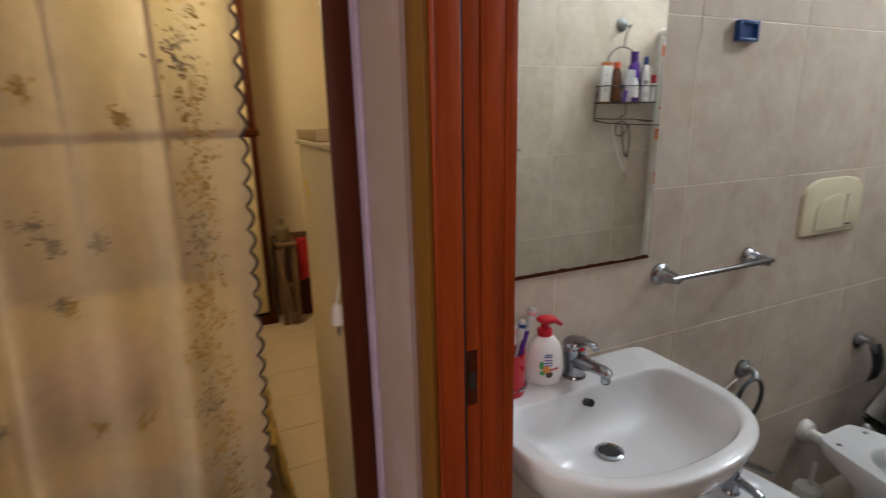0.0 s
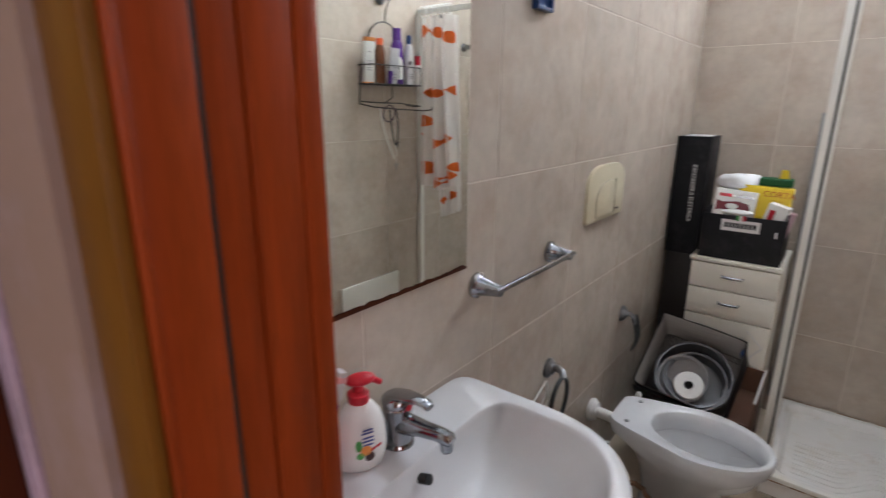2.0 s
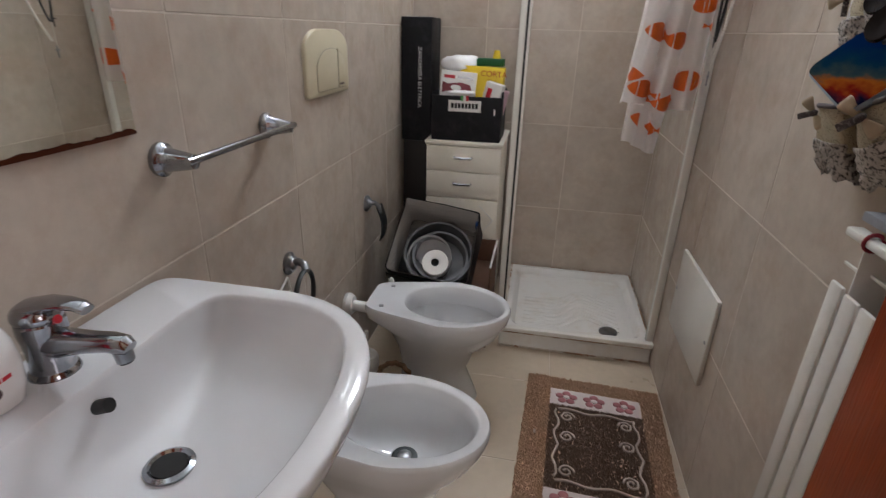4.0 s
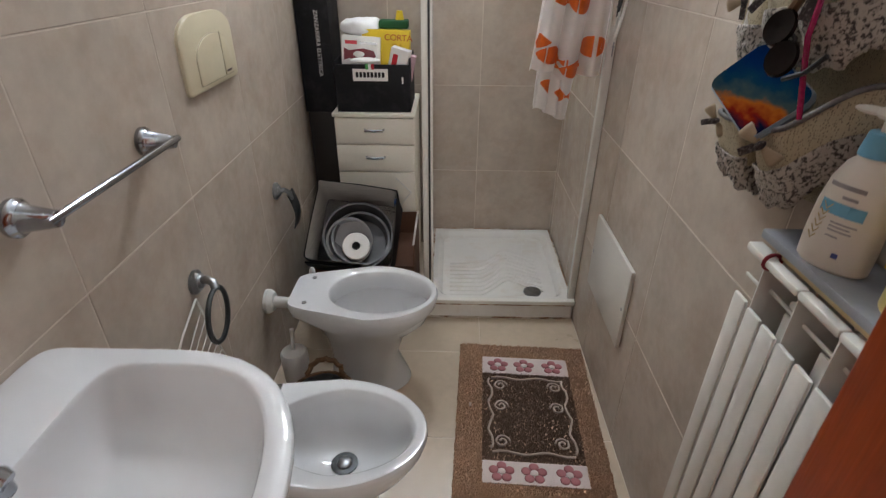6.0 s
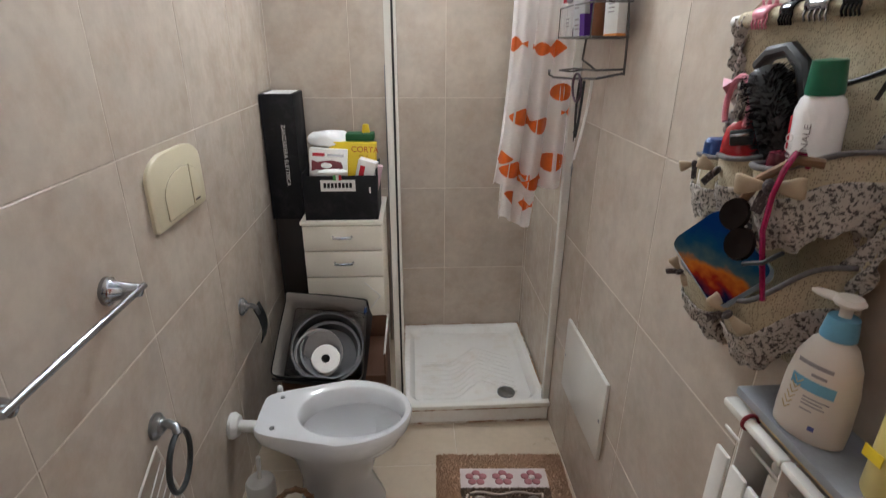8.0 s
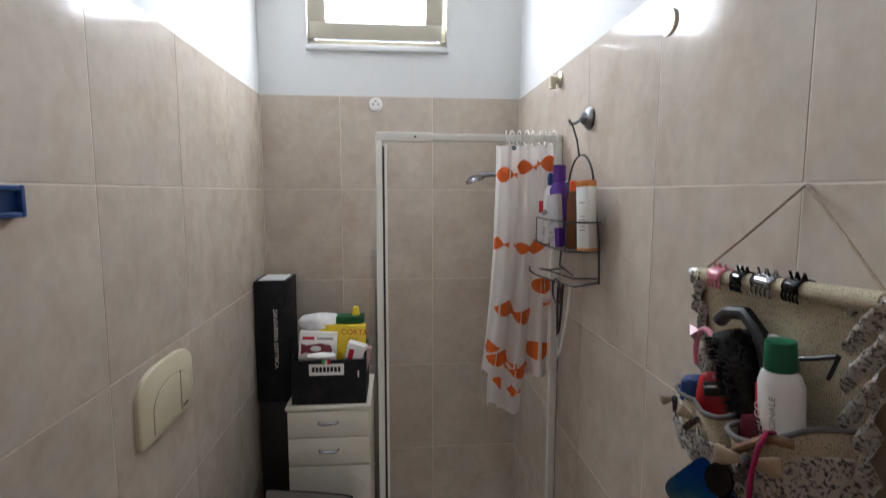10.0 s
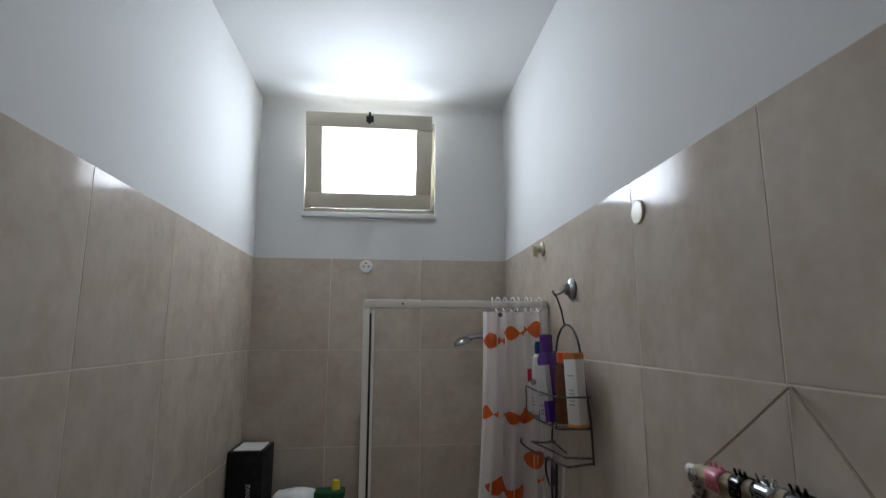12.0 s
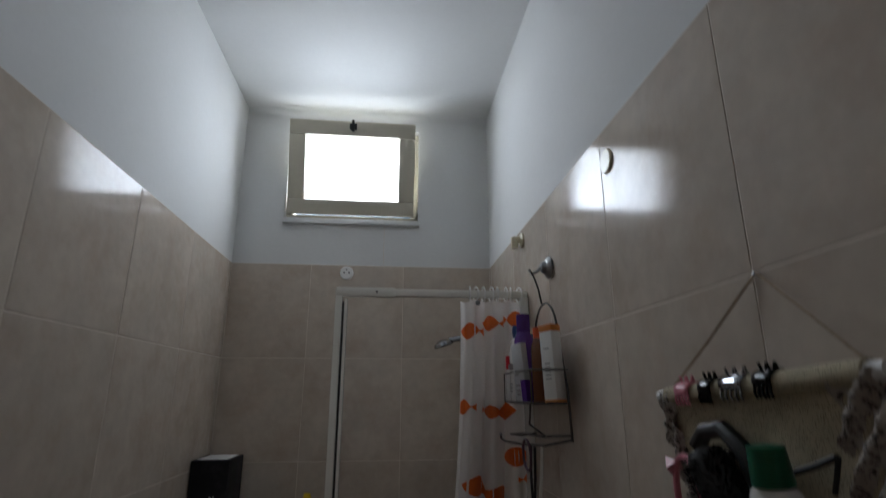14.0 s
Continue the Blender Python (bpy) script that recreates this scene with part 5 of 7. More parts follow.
def bar(x0, x1, z0, z1, n=6, slant=0.0):
    bm = bmesh.new()
    for i in range(n):
        a, b = x0 + (x1 - x0) * i / n, x0 + (x1 - x0) * (i + 1) / n
        patch(bm, [on_lotion(a, z0 + slant * a), on_lotion(b, z0 + slant * b), on_lotion(b, z1 + slant * b), on_lotion(a, z1 + slant * a)])
    return bm


part("label_name", bar(-0.024, 0.018, 0.110, 0.1155), GREY_PRINT, lo, smooth=False)
part("label_name", bar(-0.004, 0.014, 0.098, 0.102), GREY_PRINT, lo, smooth=False)
part("label_panel", bar(-0.026, 0.026, 0.076, 0.092), PALE_BLUE, lo, smooth=False)
for z, w in ((0.066, 0.020), (0.061, 0.016), (0.056, 0.018), (0.048, 0.010)):
    part("label_line", bar(-0.006, -0.006 + w * 1.5, z, z + 0.002), GREY_PRINT, lo, smooth=False)
part("label_mark", bar(0.010, 0.017, 0.022, 0.029), NAVY_PRINT, lo, smooth=False)
bm = bmesh.new()
for k in range(6):
    for sgn in (-1, 1):
        a = on_lotion(-0.024 + 0.0015 * k, 0.035 + 0.009 * k)
        tube(bm, [a, on_lotion(-0.024 + 0.0015 * k + sgn * 0.006, 0.043 + 0.009 * k)], 0.0007, 5)
part("label_sprig", bm, PINE, lo, "printed oat sprig")

yl = thing("yellow_bottle", (1.212, 0.845, 1.110), "yellow shampoo bottle with dark cap", "shampoo bottle")
bm = lathe(bmesh.new(), [(0.034, 0), (0.037, 0.004), (0.038, 0.10), (0.034, 0.14), (0.018, 0.160), (0.016, 0.165)], Matrix.Translation((1.212, 0.845, 1.110)) @ pose(0, 0, 0, 0, 0, 40), squash=0.75)
part("bottle", bm, material("butter_yellow_plastic", (0.72, 0.58, 0.20), 0.3, vary=0.03), yl)
part("cap", lathe(bmesh.new(), [(0.019, 0.163), (0.019, 0.20), (0.001, 0.202)], Matrix.Translation((1.212, 0.845, 1.110))), BLACK, yl)
part("label", B((1.175, 0.835, 1.162), (1.1765, 0.86, 1.177)), YELLOW, yl)

# ---- hanging organiser ----
CREAM_FABRIC = material("cream_dotted_fabric", (0.47, 0.41, 0.28), 0.9, vary=0.12, scale=40, fine=420, bump=0.3)
nt = CREAM_FABRIC.node_tree
dots, edge, dmix, dpos = (nt.nodes.new(k) for k in ("ShaderNodeTexVoronoi", "ShaderNodeMapRange", "ShaderNodeMix", "ShaderNodeNewGeometry"))
dots.inputs["Scale"].default_value, dots.inputs["Randomness"].default_value = 290, 0.6
edge.inputs["From Min"].default_value, edge.inputs["From Max"].default_value = 0.34, 0.26
dmix.data_type = "RGBA"
plain = nt.nodes["Principled BSDF"].inputs["Base Color"].links[0].from_socket
nt.links.new(dpos.outputs["Position"], dots.inputs["Vector"])
nt.links.new(dots.outputs["Distance"], edge.inputs["Value"])
nt.links.new(edge.outputs["Result"], dmix.inputs["Factor"])
nt.links.new(plain, dmix.inputs["A"])
dmix.inputs["B"].default_value = (0.20, 0.165, 0.12, 1)
nt.links.new(dmix.outputs["Result"], nt.nodes["Principled BSDF"].inputs["Base Color"])
FLORAL = material("grey_floral_fabric", (0.46, 0.42, 0.37), 0.9, vary=0.12, bump=0.3, stain=(0.05, 0.045, 0.045), stain_amount=0.95, stain_scale=170, stain_lo=0.50, stain_hi=0.57)
PIPING = material("grey_check_piping", (0.13, 0.12, 0.12), 0.9, vary=0.3, scale=200, bump=0.2)
BOW = material("cream_bow_fabric", (0.38, 0.30, 0.20), 0.85, vary=0.12, scale=60, bump=0.2)
DOTTED = material("dark_dotted_ribbon", (0.05, 0.04, 0.04), 0.8, vary=0.1, stain=(0.5, 0.45, 0.4), stain_amount=0.8, stain_scale=260)
CORD = material("beige_cord", (0.36, 0.28, 0.20), 0.9, vary=0.2, scale=120, bump=0.3)
org = thing("hanging_organiser", (W, 1.15, 1.35), "fabric wall organiser with flowered pockets and bows", "organiser")
part("rod", cyl(bmesh.new(), (1.212, 1.346, 1.6345), (1.212, 0.935, 1.660), 0.0095, seg=14), WHITE_PLASTIC, org, "white hanging rod")


def back(u, v):
    y = 1.320 - (0.360 - 0.030 * min(1, 2.5 * v)) * u + 0.008 * math.sin(9 * v)
    z = 1.640 + 0.022 * u - (0.53 - 0.02 * u) * v
    return (1.214 + 0.024 * min(1, v * 4) + 0.006 * noise.noise((u * 5, v * 6, 2)), y, z)


part("back_panel", sheet(bmesh.new(), back, 20, 30, 0.003), CREAM_FABRIC, org, smooth=True)
for u0, u1 in ((-0.04, 0.06), (0.90, 1.06)):
    def border(u, v):
        p = Vector(back(u0 + (u1 - u0) * u, v))
        p.x -= 0.008 + 0.008 * math.sin(60 * v + 9 * u) + 0.006 * noise.noise((u * 9, v * 40, 5))
        return p
    part("border", sheet(bmesh.new(), border, 8, 80), FLORAL, org, "ruffled floral border", smooth=True)
part("rod_sleeve", cyl(bmesh.new(), (1.212, 1.318, 1.636), (1.212, 0.955, 1.659), 0.0130, seg=16), CREAM_FABRIC, org)
part("cord", tube(bmesh.new(), [(1.212, 1.310, 1.645), (1.236, 1.230, 1.718), (W - 0.003, 1.143, 1.797)], 0.0022, 6), CORD, org)
part("cord", tube(bmesh.new(), [(W - 0.003, 1.139, 1.797), (1.236, 1.045, 1.73), (1.212, 0.955, 1.667)], 0.0022, 6), CORD, org)
solo("nail", cyl(bmesh.new(), (W, 1.141, 1.795), (W - 0.007, 1.141, 1.797), 0.0018, seg=8), DULL_CHROME, (W, 1.141, 1.795), "nail driven into a tile joint", "nail")


def smooth_path(corners, u):
    """A soft line through corner points, u from 0 to 1."""
    p = [Vector(corners[0])] + [Vector(c) for c in corners] + [Vector(corners[-1])]
    n = len(corners) - 1
    k = min(n - 1, int(u * n))
    t = u * n - k
    a, b, c, d = p[k:k + 4]
    return 0.5 * (2 * b + (c - a) * t + (2 * a - 5 * b + 4 * c - d) * t ** 2 + (3 * b - a - 3 * c + d) * t ** 3)


def pocket(rim, foot, split=0.5):
    """A pocket standing off the panel: its rim and foot run from the panel round the front and back to it."""
    def f(u, v, d=0.0):
        u = min(1.0, max(0.0, u))
        a, b = smooth_path(rim, u), smooth_path(foot, u)
        q = a.lerp(b, v)
        out = math.sin(math.pi * u) ** 0.5
        q.x -= (0.012 * math.sin(math.pi * min(1.0, v * 0.9)) + d) * out - 0.004 * noise.noise((q.y * 30, v * 4, a.z * 9))
        return q
    p = part("pocket", sheet(bmesh.new(), lambda u, v: f(u, v * (split + 0.12)), 30, 10, 0.002), CREAM_FABRIC, org, "cream dotted pocket", smooth=True)

    def ruffle(u, v):
        fold = 0.006 * abs(math.sin(27 * u + 2.5 * math.sin(6 * v + 9 * u))) * (0.3 + 0.7 * v)
        return f(u, split + (1.02 - split) * v, 0.005 + fold + 0.006 * noise.noise((u * 11, v * 7, rim[0][1] * 9))) + Vector((0, 0, 0.005 * v * math.sin(31 * u)))
    part("ruffle", sheet(bmesh.new(), ruffle, 90, 12, 0.0015), FLORAL, p, "gathered floral ruffle", smooth=True)
    part("piping", tube(bmesh.new(), [f(i / 26, 0.0, 0.002) for i in range(27)], 0.0042, 6), PIPING, p, "grey checked piping", smooth=True)


def bow(c, s, roll=0.0, turn=0.0):
    m = axes(c, (0.75, -0.85, 0), (0, 0, 1)) @ pose(0, 0, 0, 0, turn, roll)
    bm = bmesh.new()
    for sgn in (-1, 1):
        rings = []
        for i in range(7):
            q = i / 6
            w = (0.003 + 0.013 * q ** 0.8 * (1 - 0.25 * (q > 0.9))) * s
            rings.append(ring(bm, [m @ Vector((sgn * (0.003 + 0.036 * q) * s, w * math.cos(k * math.pi / 5), 0.34 * w * math.sin(k * math.pi / 5) + 0.004 * s * math.sin(3 * q))) for k in range(10)]))
        loft(bm, rings)
    b = part("bow", bm, BOW, org, "cream padded bow", smooth=True)
    bm = bmesh.new()
    blob(bm, (0, 0, 0.004), 0.007 * s, 0.010 * s, 0.011 * s, 10, 8, m)
    box(bm, (-0.008 * s, -0.040 * s, -0.002), (0.006 * s, -0.004 * s, 0.002), 0.001, m @ pose(0, 0, 0, 10, 0, -18))
    part("knot", bm, DOTTED, b, "dark dotted ribbon knot")


pocket([(1.234, 1.345, 1.408), (1.180, 1.325, 1.416), (1.166, 1.240, 1.426), (1.232, 1.225, 1.430)],
       [(1.236, 1.345, 1.300), (1.205, 1.325, 1.302), (1.192, 1.240, 1.308), (1.234, 1.225, 1.310)], 0.45)
pocket([(1.234, 1.250, 1.428), (1.148, 1.208, 1.438), (1.128, 1.118, 1.450), (1.230, 1.150, 1.456)],
       [(1.236, 1.250, 1.310), (1.188, 1.205, 1.318), (1.176, 1.110, 1.332), (1.232, 1.140, 1.335)], 0.36)
pocket([(1.234, 1.145, 1.440), (1.126, 1.092, 1.449), (1.118, 1.030, 1.456), (1.184, 1.014, 1.478), (1.234, 0.996, 1.482)],
       [(1.236, 1.145, 1.335), (1.176, 1.095, 1.338), (1.168, 1.028, 1.347), (1.196, 1.004, 1.378), (1.236, 0.992, 1.385)], 0.36)
pocket([(1.234, 1.312, 1.215), (1.156, 1.266, 1.232), (1.138, 1.160, 1.242), (1.232, 1.185, 1.245)],
       [(1.236, 1.305, 1.112), (1.198, 1.258, 1.122), (1.185, 1.150, 1.130), (1.234, 1.170, 1.135)], 0.5)
pocket([(1.234, 1.205, 1.236), (1.142, 1.128, 1.250), (1.124, 1.038, 1.267), (1.188, 1.014, 1.322), (1.234, 1.000, 1.332)],
       [(1.236, 1.200, 1.118), (1.192, 1.118, 1.130), (1.178, 1.045, 1.150), (1.204, 1.010, 1.205), (1.236, 0.998, 1.222)], 0.52)
bow((1.166, 1.305, 1.402), 0.72, 20)
bow((1.130, 1.178, 1.420), 0.80, -20)
bow((1.104, 1.022, 1.437), 1.0, 5)
bow((1.138, 1.238, 1.222), 0.72, -50)
bow((1.112, 1.052, 1.240), 0.85, -35)

# what the organiser holds
dd = thing("deodorant_stick", (1.192, 1.282, 1.35), "deodorant stick with blue cap in a pocket", "deodorant")
part("body", lathe(bmesh.new(), [(0.024, 0), (0.026, 0.005), (0.026, 0.06)], Matrix.Translation((1.192, 1.282, 1.350)) @ Matrix.Diagonal((1.1, 1.1, 1, 1)), squash=0.7), WHITE_PLASTIC, dd)
part("cap", lathe(bmesh.new(), [(0.027, 0.06), (0.026, 0.095), (0.022, 0.100), (0.001, 0.1005)], Matrix.Translation((1.192, 1.282, 1.350)) @ Matrix.Diagonal((1.1, 1.1, 1, 1)), squash=0.7), BLUE, dd, "blue cap")
rc = thing("red_epilator", (1.165, 1.175, 1.38), "red plastic hair trimmer in a pocket", "trimmer")
RM = Matrix.Translation((1.176, 1.182, 1.405)) @ pose(0, 0, 0, -12, -4, 0) @ pose(0, 0, 0, 0, 0, 48) @ Matrix.Diagonal((1, 1, 0.74, 1))
bm = bmesh.new()
loft(bm, [ring(bm, [RM @ Vector((a * math.cos(t), b * math.sin(t), z)) for t in [2 * math.pi * i / 20 for i in range(20)]]) for a, b, z in
          ((0.018, 0.028, 0), (0.020, 0.035, 0.05), (0.019, 0.030, 0.085), (0.017, 0.024, 0.108), (0.012, 0.016, 0.118), (0.004, 0.006, 0.121))])
part("body", bm, material("deep_red_plastic", (0.32, 0.008, 0.014), 0.22, vary=0.06, bump=0.0), rc)
part("head", B((-0.0215, -0.016, 0.070), (-0.015, 0.016, 0.102), 0.003, RM), BLACK, rc, "black head")
part("blade", B((-0.023, -0.015, 0.088), (-0.0205, 0.015, 0.094), 0.001, RM), CHROME, rc)
rb = thing("round_hairbrush", (1.17, 1.095, 1.40), "large dark round hairbrush standing in a pocket", "hairbrush")
BM = Matrix.Translation((1.183, 1.085, 1.405)) @ pose(0, 0, 0, -30, -4, 0)
bm = lathe(bmesh.new(), [(0.010, 0), (0.012, 0.04), (0.026, 0.06), (0.028, 0.17), (0.022, 0.185), (0.001, 0.188)], BM, 20)
part("barrel", bm, BLACK, rb)
bm = bmesh.new()
rnd = random.Random(4)
for k in range(1500):
    a, z = rnd.uniform(0, 6.283), rnd.uniform(0.062, 0.18)
    d = Vector((math.cos(a), math.sin(a), rnd.uniform(-0.1, 0.1)))
    p = BM @ Vector((0.027 * d.x, 0.027 * d.y, z))
    q = BM @ Vector((0.040 * d.x, 0.040 * d.y, z + 0.02 * d.z))
    s = Vector((0.0006, 0.0006, 0.0006))
    patch(bm, [p - s, p + s, q])
    patch(bm, [p + Vector((0.0008, -0.0008, 0)), p - Vector((0.0008, -0.0008, 0)), q])
part("bristles", bm, material("plum_black_bristle", (0.007, 0.004, 0.005), 0.6, vary=0.3, spec=0.05), rb, "black bristles", smooth=False)
rbb = thing("paddle_hairbrush", (1.19, 1.10, 1.45), "black hairbrush behind the round brush", "hairbrush")
bm = bmesh.new()
tube(bm, [(1.198, 1.236, 1.568), (1.199, 1.215, 1.588), (1.200, 1.175, 1.594), (1.198, 1.138, 1.572), (1.197, 1.112, 1.525), (1.197, 1.100, 1.470)], 0.0115, 10)
part("frame", bm, BLACK, rbb)
part("pad", blob(bmesh.new(), (1.207, 1.118, 1.560), 0.010, 0.026, 0.016), WHITE_PLASTIC, rbb, "pale brush pad", smooth=True)
grip = thing("hair_grip", (1.21, 1.03, 1.56), "thin black hair grip above the talc bottle", "hair clip")
part("arm", tube(bmesh.new(), [(1.206, 1.075, 1.553), (1.208, 1.04, 1.565), (1.21, 1.012, 1.577)], 0.0035, 6), BLACK, grip)
part("arm", tube(bmesh.new(), [(1.212, 1.012, 1.577), (1.214, 1.022, 1.555), (1.216, 1.03, 1.54)], 0.003, 6), BLACK, grip)
tc = thing("talc_bottle", (1.175, 1.005, 1.40), "white talc bottle with green cap and red band", "talc bottle")
TM = Matrix.Translation((1.188, 1.064, 1.398)) @ pose(0, 0, 0, -2, -4, 24) @ Matrix.Diagonal((0.86, 0.86, 1, 1))
bm = bmesh.new()
loft(bm, [ring(bm, [TM @ Vector((a * math.cos(t), b * math.sin(t), z)) for t in [2 * math.pi * i / 24 for i in range(24)]]) for a, b, z in
          ((0.022, 0.034, 0), (0.024, 0.036, 0.006), (0.024, 0.036, 0.125), (0.020, 0.030, 0.140), (0.016, 0.022, 0.146))])
part("bottle", bm, SOAP_WHITE, tc)
part("cap", lathe(bmesh.new(), [(0.024, 0.145), (0.025, 0.150), (0.022, 0.186), (0.001, 0.188)], TM), material("bottle_green_plastic", (0.01, 0.12, 0.06), 0.3), tc, "dark green cap")
part("band", B((-0.0185, 0.016, 0.03), (-0.0125, 0.0345, 0.118), 0.002, TM @ pose(0, 0, 0, 0, 0, -18)), RED_PLASTIC, tc, "red band")
text("TALCO", 0.016, TM @ axes((-0.0258, 0.022, 0.072), (0, 0, 1), (0, 1, 0)), WHITE_PRINT, tc)
text("ORIGINALE", 0.014, TM @ axes((-0.0250, 0.0, 0.075), (0, 0, 1), (0, 1, 0)), GREY_PRINT, tc)
solo("dark_bottle", lathe(bmesh.new(), [(0.016, 0), (0.017, 0.05), (0.014, 0.07), (0.001, 0.074)], Matrix.Translation((1.158, 1.088, 1.395))), material("wine_red_plastic", (0.09, 0.01, 0.02), 0.25), (1.158, 1.088, 1.395), "small wine-red bottle in a pocket", "bottle")
PINK = material("pink_plastic", (0.60, 0.20, 0.26), 0.35, vary=0.08)
pk = thing("pink_headband", (1.19, 1.22, 1.47), "pink plastic headband in a pocket", "headband")
part("band", tube(bmesh.new(), arc((1.172, 1.228, 1.508), (0.2, 1, 0), (0, 0, 1), 0.046, -35, 215, 24), 0.005, 8), PINK, pk)
part("ear", lathe(bmesh.new(), [(0.013, 0), (0.001, 0.026)], Matrix.Translation((1.176, 1.264, 1.535)) @ pose(0, 0, 0, -60, 0, 0), 4), PINK, pk)
MAGENTA = material("magenta_beads", (0.24, 0.006, 0.055), 0.2, vary=0.4, scale=200, bump=0.5, coat=0.5)
mg = solo("magenta_headband", tube(bmesh.new(), [Vector(p) for p in ((1.140, 1.012, 1.462), (1.130, 1.012, 1.478), (1.117, 1.008, 1.481), (1.104, 1.004, 1.462), (1.097, 1.004, 1.43), (1.094, 1.001, 1.385), (1.100, 0.996, 1.345), (1.112, 0.994, 1.292))], 0.0036, 8), MAGENTA,
          (1.105, 1.06, 1.25), "magenta beaded headband hung over a pocket", "headband")
solo("brown_headband", tube(bmesh.new(), [Vector(p) for p in ((1.108, 1.075, 1.365), (1.104, 1.070, 1.40), (1.106, 1.045, 1.440), (1.122, 1.01, 1.472), (1.145, 0.995, 1.47))], 0.0065, 8), WICKER, (1.11, 1.12, 1.33), "brown headband hung over a pocket", "headband")

# square brush with a printed sunset
SUNSET = bpy.data.materials.new("sunset_print")
SUNSET.use_nodes = True
nt = SUNSET.node_tree
tcn, sepx, rampn, nz, madd = (nt.nodes.new(k) for k in ("ShaderNodeTexCoord", "ShaderNodeSeparateXYZ", "ShaderNodeValToRGB", "ShaderNodeTexNoise", "ShaderNodeMath"))
nt.links.new(tcn.outputs["Generated"], sepx.inputs[0])
nt.links.new(tcn.outputs["Generated"], nz.inputs["Vector"])
nz.inputs["Scale"].default_value = 5
madd.operation = "MULTIPLY_ADD"
madd.inputs[1].default_value = 0.35
nt.links.new(nz.outputs["Fac"], madd.inputs[0])
nt.links.new(sepx.outputs["Z"], madd.inputs[2])
nt.links.new(madd.outputs[0], rampn.inputs["Fac"])
el = rampn.color_ramp.elements
el[0].position, el[0].color = 0.26, (0.003, 0.006, 0.02, 1)
el[1].position, el[1].color = 0.95, (0.002, 0.014, 0.06, 1)
for pos, col in ((0.37, (0.13, 0.008, 0.004, 1)), (0.48, (0.24, 0.065, 0.008, 1)), (0.58, (0.035, 0.05, 0.045, 1)), (0.74, (0.004, 0.025, 0.05, 1))):
    e = el.new(pos)
    e.color = col
nt.links.new(rampn.outputs["Color"], nt.nodes["Principled BSDF"].inputs["Base Color"])
nt.nodes["Principled BSDF"].inputs["Roughness"].default_value = 0.8
nt.nodes["Principled BSDF"].inputs["Specular IOR Level"].default_value = 0.0
sq = thing("square_hairbrush", (1.12, 1.14, 1.29), "square hairbrush with a printed sunset on its back", "hairbrush")
QX = Vector((0.0, -0.955, -0.298)).normalized()
QY = Vector((0.66, -0.25, 0.70))
QY = (QY - QX * QY.dot(QX)).normalized()
QM = axes((1.128, 1.124, 1.297), QX, QY)


def rounded(w, h, r, z, n=6):
    pts = []
    for cx, cy, a0 in ((w - r, h - r, 0), (-w + r, h - r, 90), (-w + r, -h + r, 180), (w - r, -h + r, 270)):
        for i in range(n + 1):
            a = radians(a0 + 90 * i / n)
            pts.append(QM @ Vector((cx + r * math.cos(a), cy + r * math.sin(a), z)))
    return pts


bm = bmesh.new()
loft(bm, [ring(bm, rounded(0.080, 0.046, 0.018, -0.006)), ring(bm, rounded(0.082, 0.048, 0.018, 0.0)), ring(bm, rounded(0.080, 0.046, 0.018, 0.005))])
part("body", bm, material("slate_blue_plastic", (0.20, 0.25, 0.30), 0.4), sq)
bm = bmesh.new()
bm.faces.new(ring(bm, rounded(0.0795, 0.0455, 0.0175, 0.0056)))
part("printed_back", bm, SUNSET, sq, "sunset photograph print", smooth=False)
bm = bmesh.new()
for i in range(9):
    tube(bm, [QM @ Vector((-0.07 + 0.012 * i, 0.046, -0.005)), QM @ Vector((-0.07 + 0.012 * i, 0.050, -0.022))], 0.0012, 5)
    tube(bm, [QM @ Vector((-0.078, -0.03 + 0.009 * i, -0.005)), QM @ Vector((-0.082, -0.03 + 0.009 * i, -0.022))], 0.0012, 5)
part("bristles", bm, BLACK, sq, "short bristles")
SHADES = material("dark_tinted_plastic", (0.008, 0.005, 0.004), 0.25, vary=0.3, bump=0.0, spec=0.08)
sg = thing("sunglasses", (1.09, 1.10, 1.33), "black sunglasses hung over a pocket", "sunglasses")
SMX = axes((1.092, 1.046, 1.372), (0.05, 0.6, 0.75), (0.4, -0.8, 0.6))
for dx in (-0.021, 0.021):
    bm = lathe(bmesh.new(), [(0.001, 0.004), (0.019, 0.003), (0.023, 0.0), (0.021, -0.004), (0.001, -0.002)], SMX @ Matrix.Translation((dx, 0, 0)), 20)
    part("lens", bm, SHADES, sg, "dark lens")
part("bridge", tube(bmesh.new(), [SMX @ Vector((-0.01, 0.01, 0.003)), SMX @ Vector((0.0, 0.014, 0.006)), SMX @ Vector((0.01, 0.01, 0.003))], 0.003, 6), BLACK, sg)
part("temple", tube(bmesh.new(), [SMX @ Vector((-0.048, 0.0, 0)), SMX @ Vector((-0.054, 0.03, -0.004)), SMX @ Vector((-0.05, 0.06, -0.012))], 0.003, 6), BLACK, sg)
GLOSS_BLACK = material("glossy_black_plastic", (0.004, 0.004, 0.005), 0.12, vary=0.1, bump=0.0, spec=0.35)
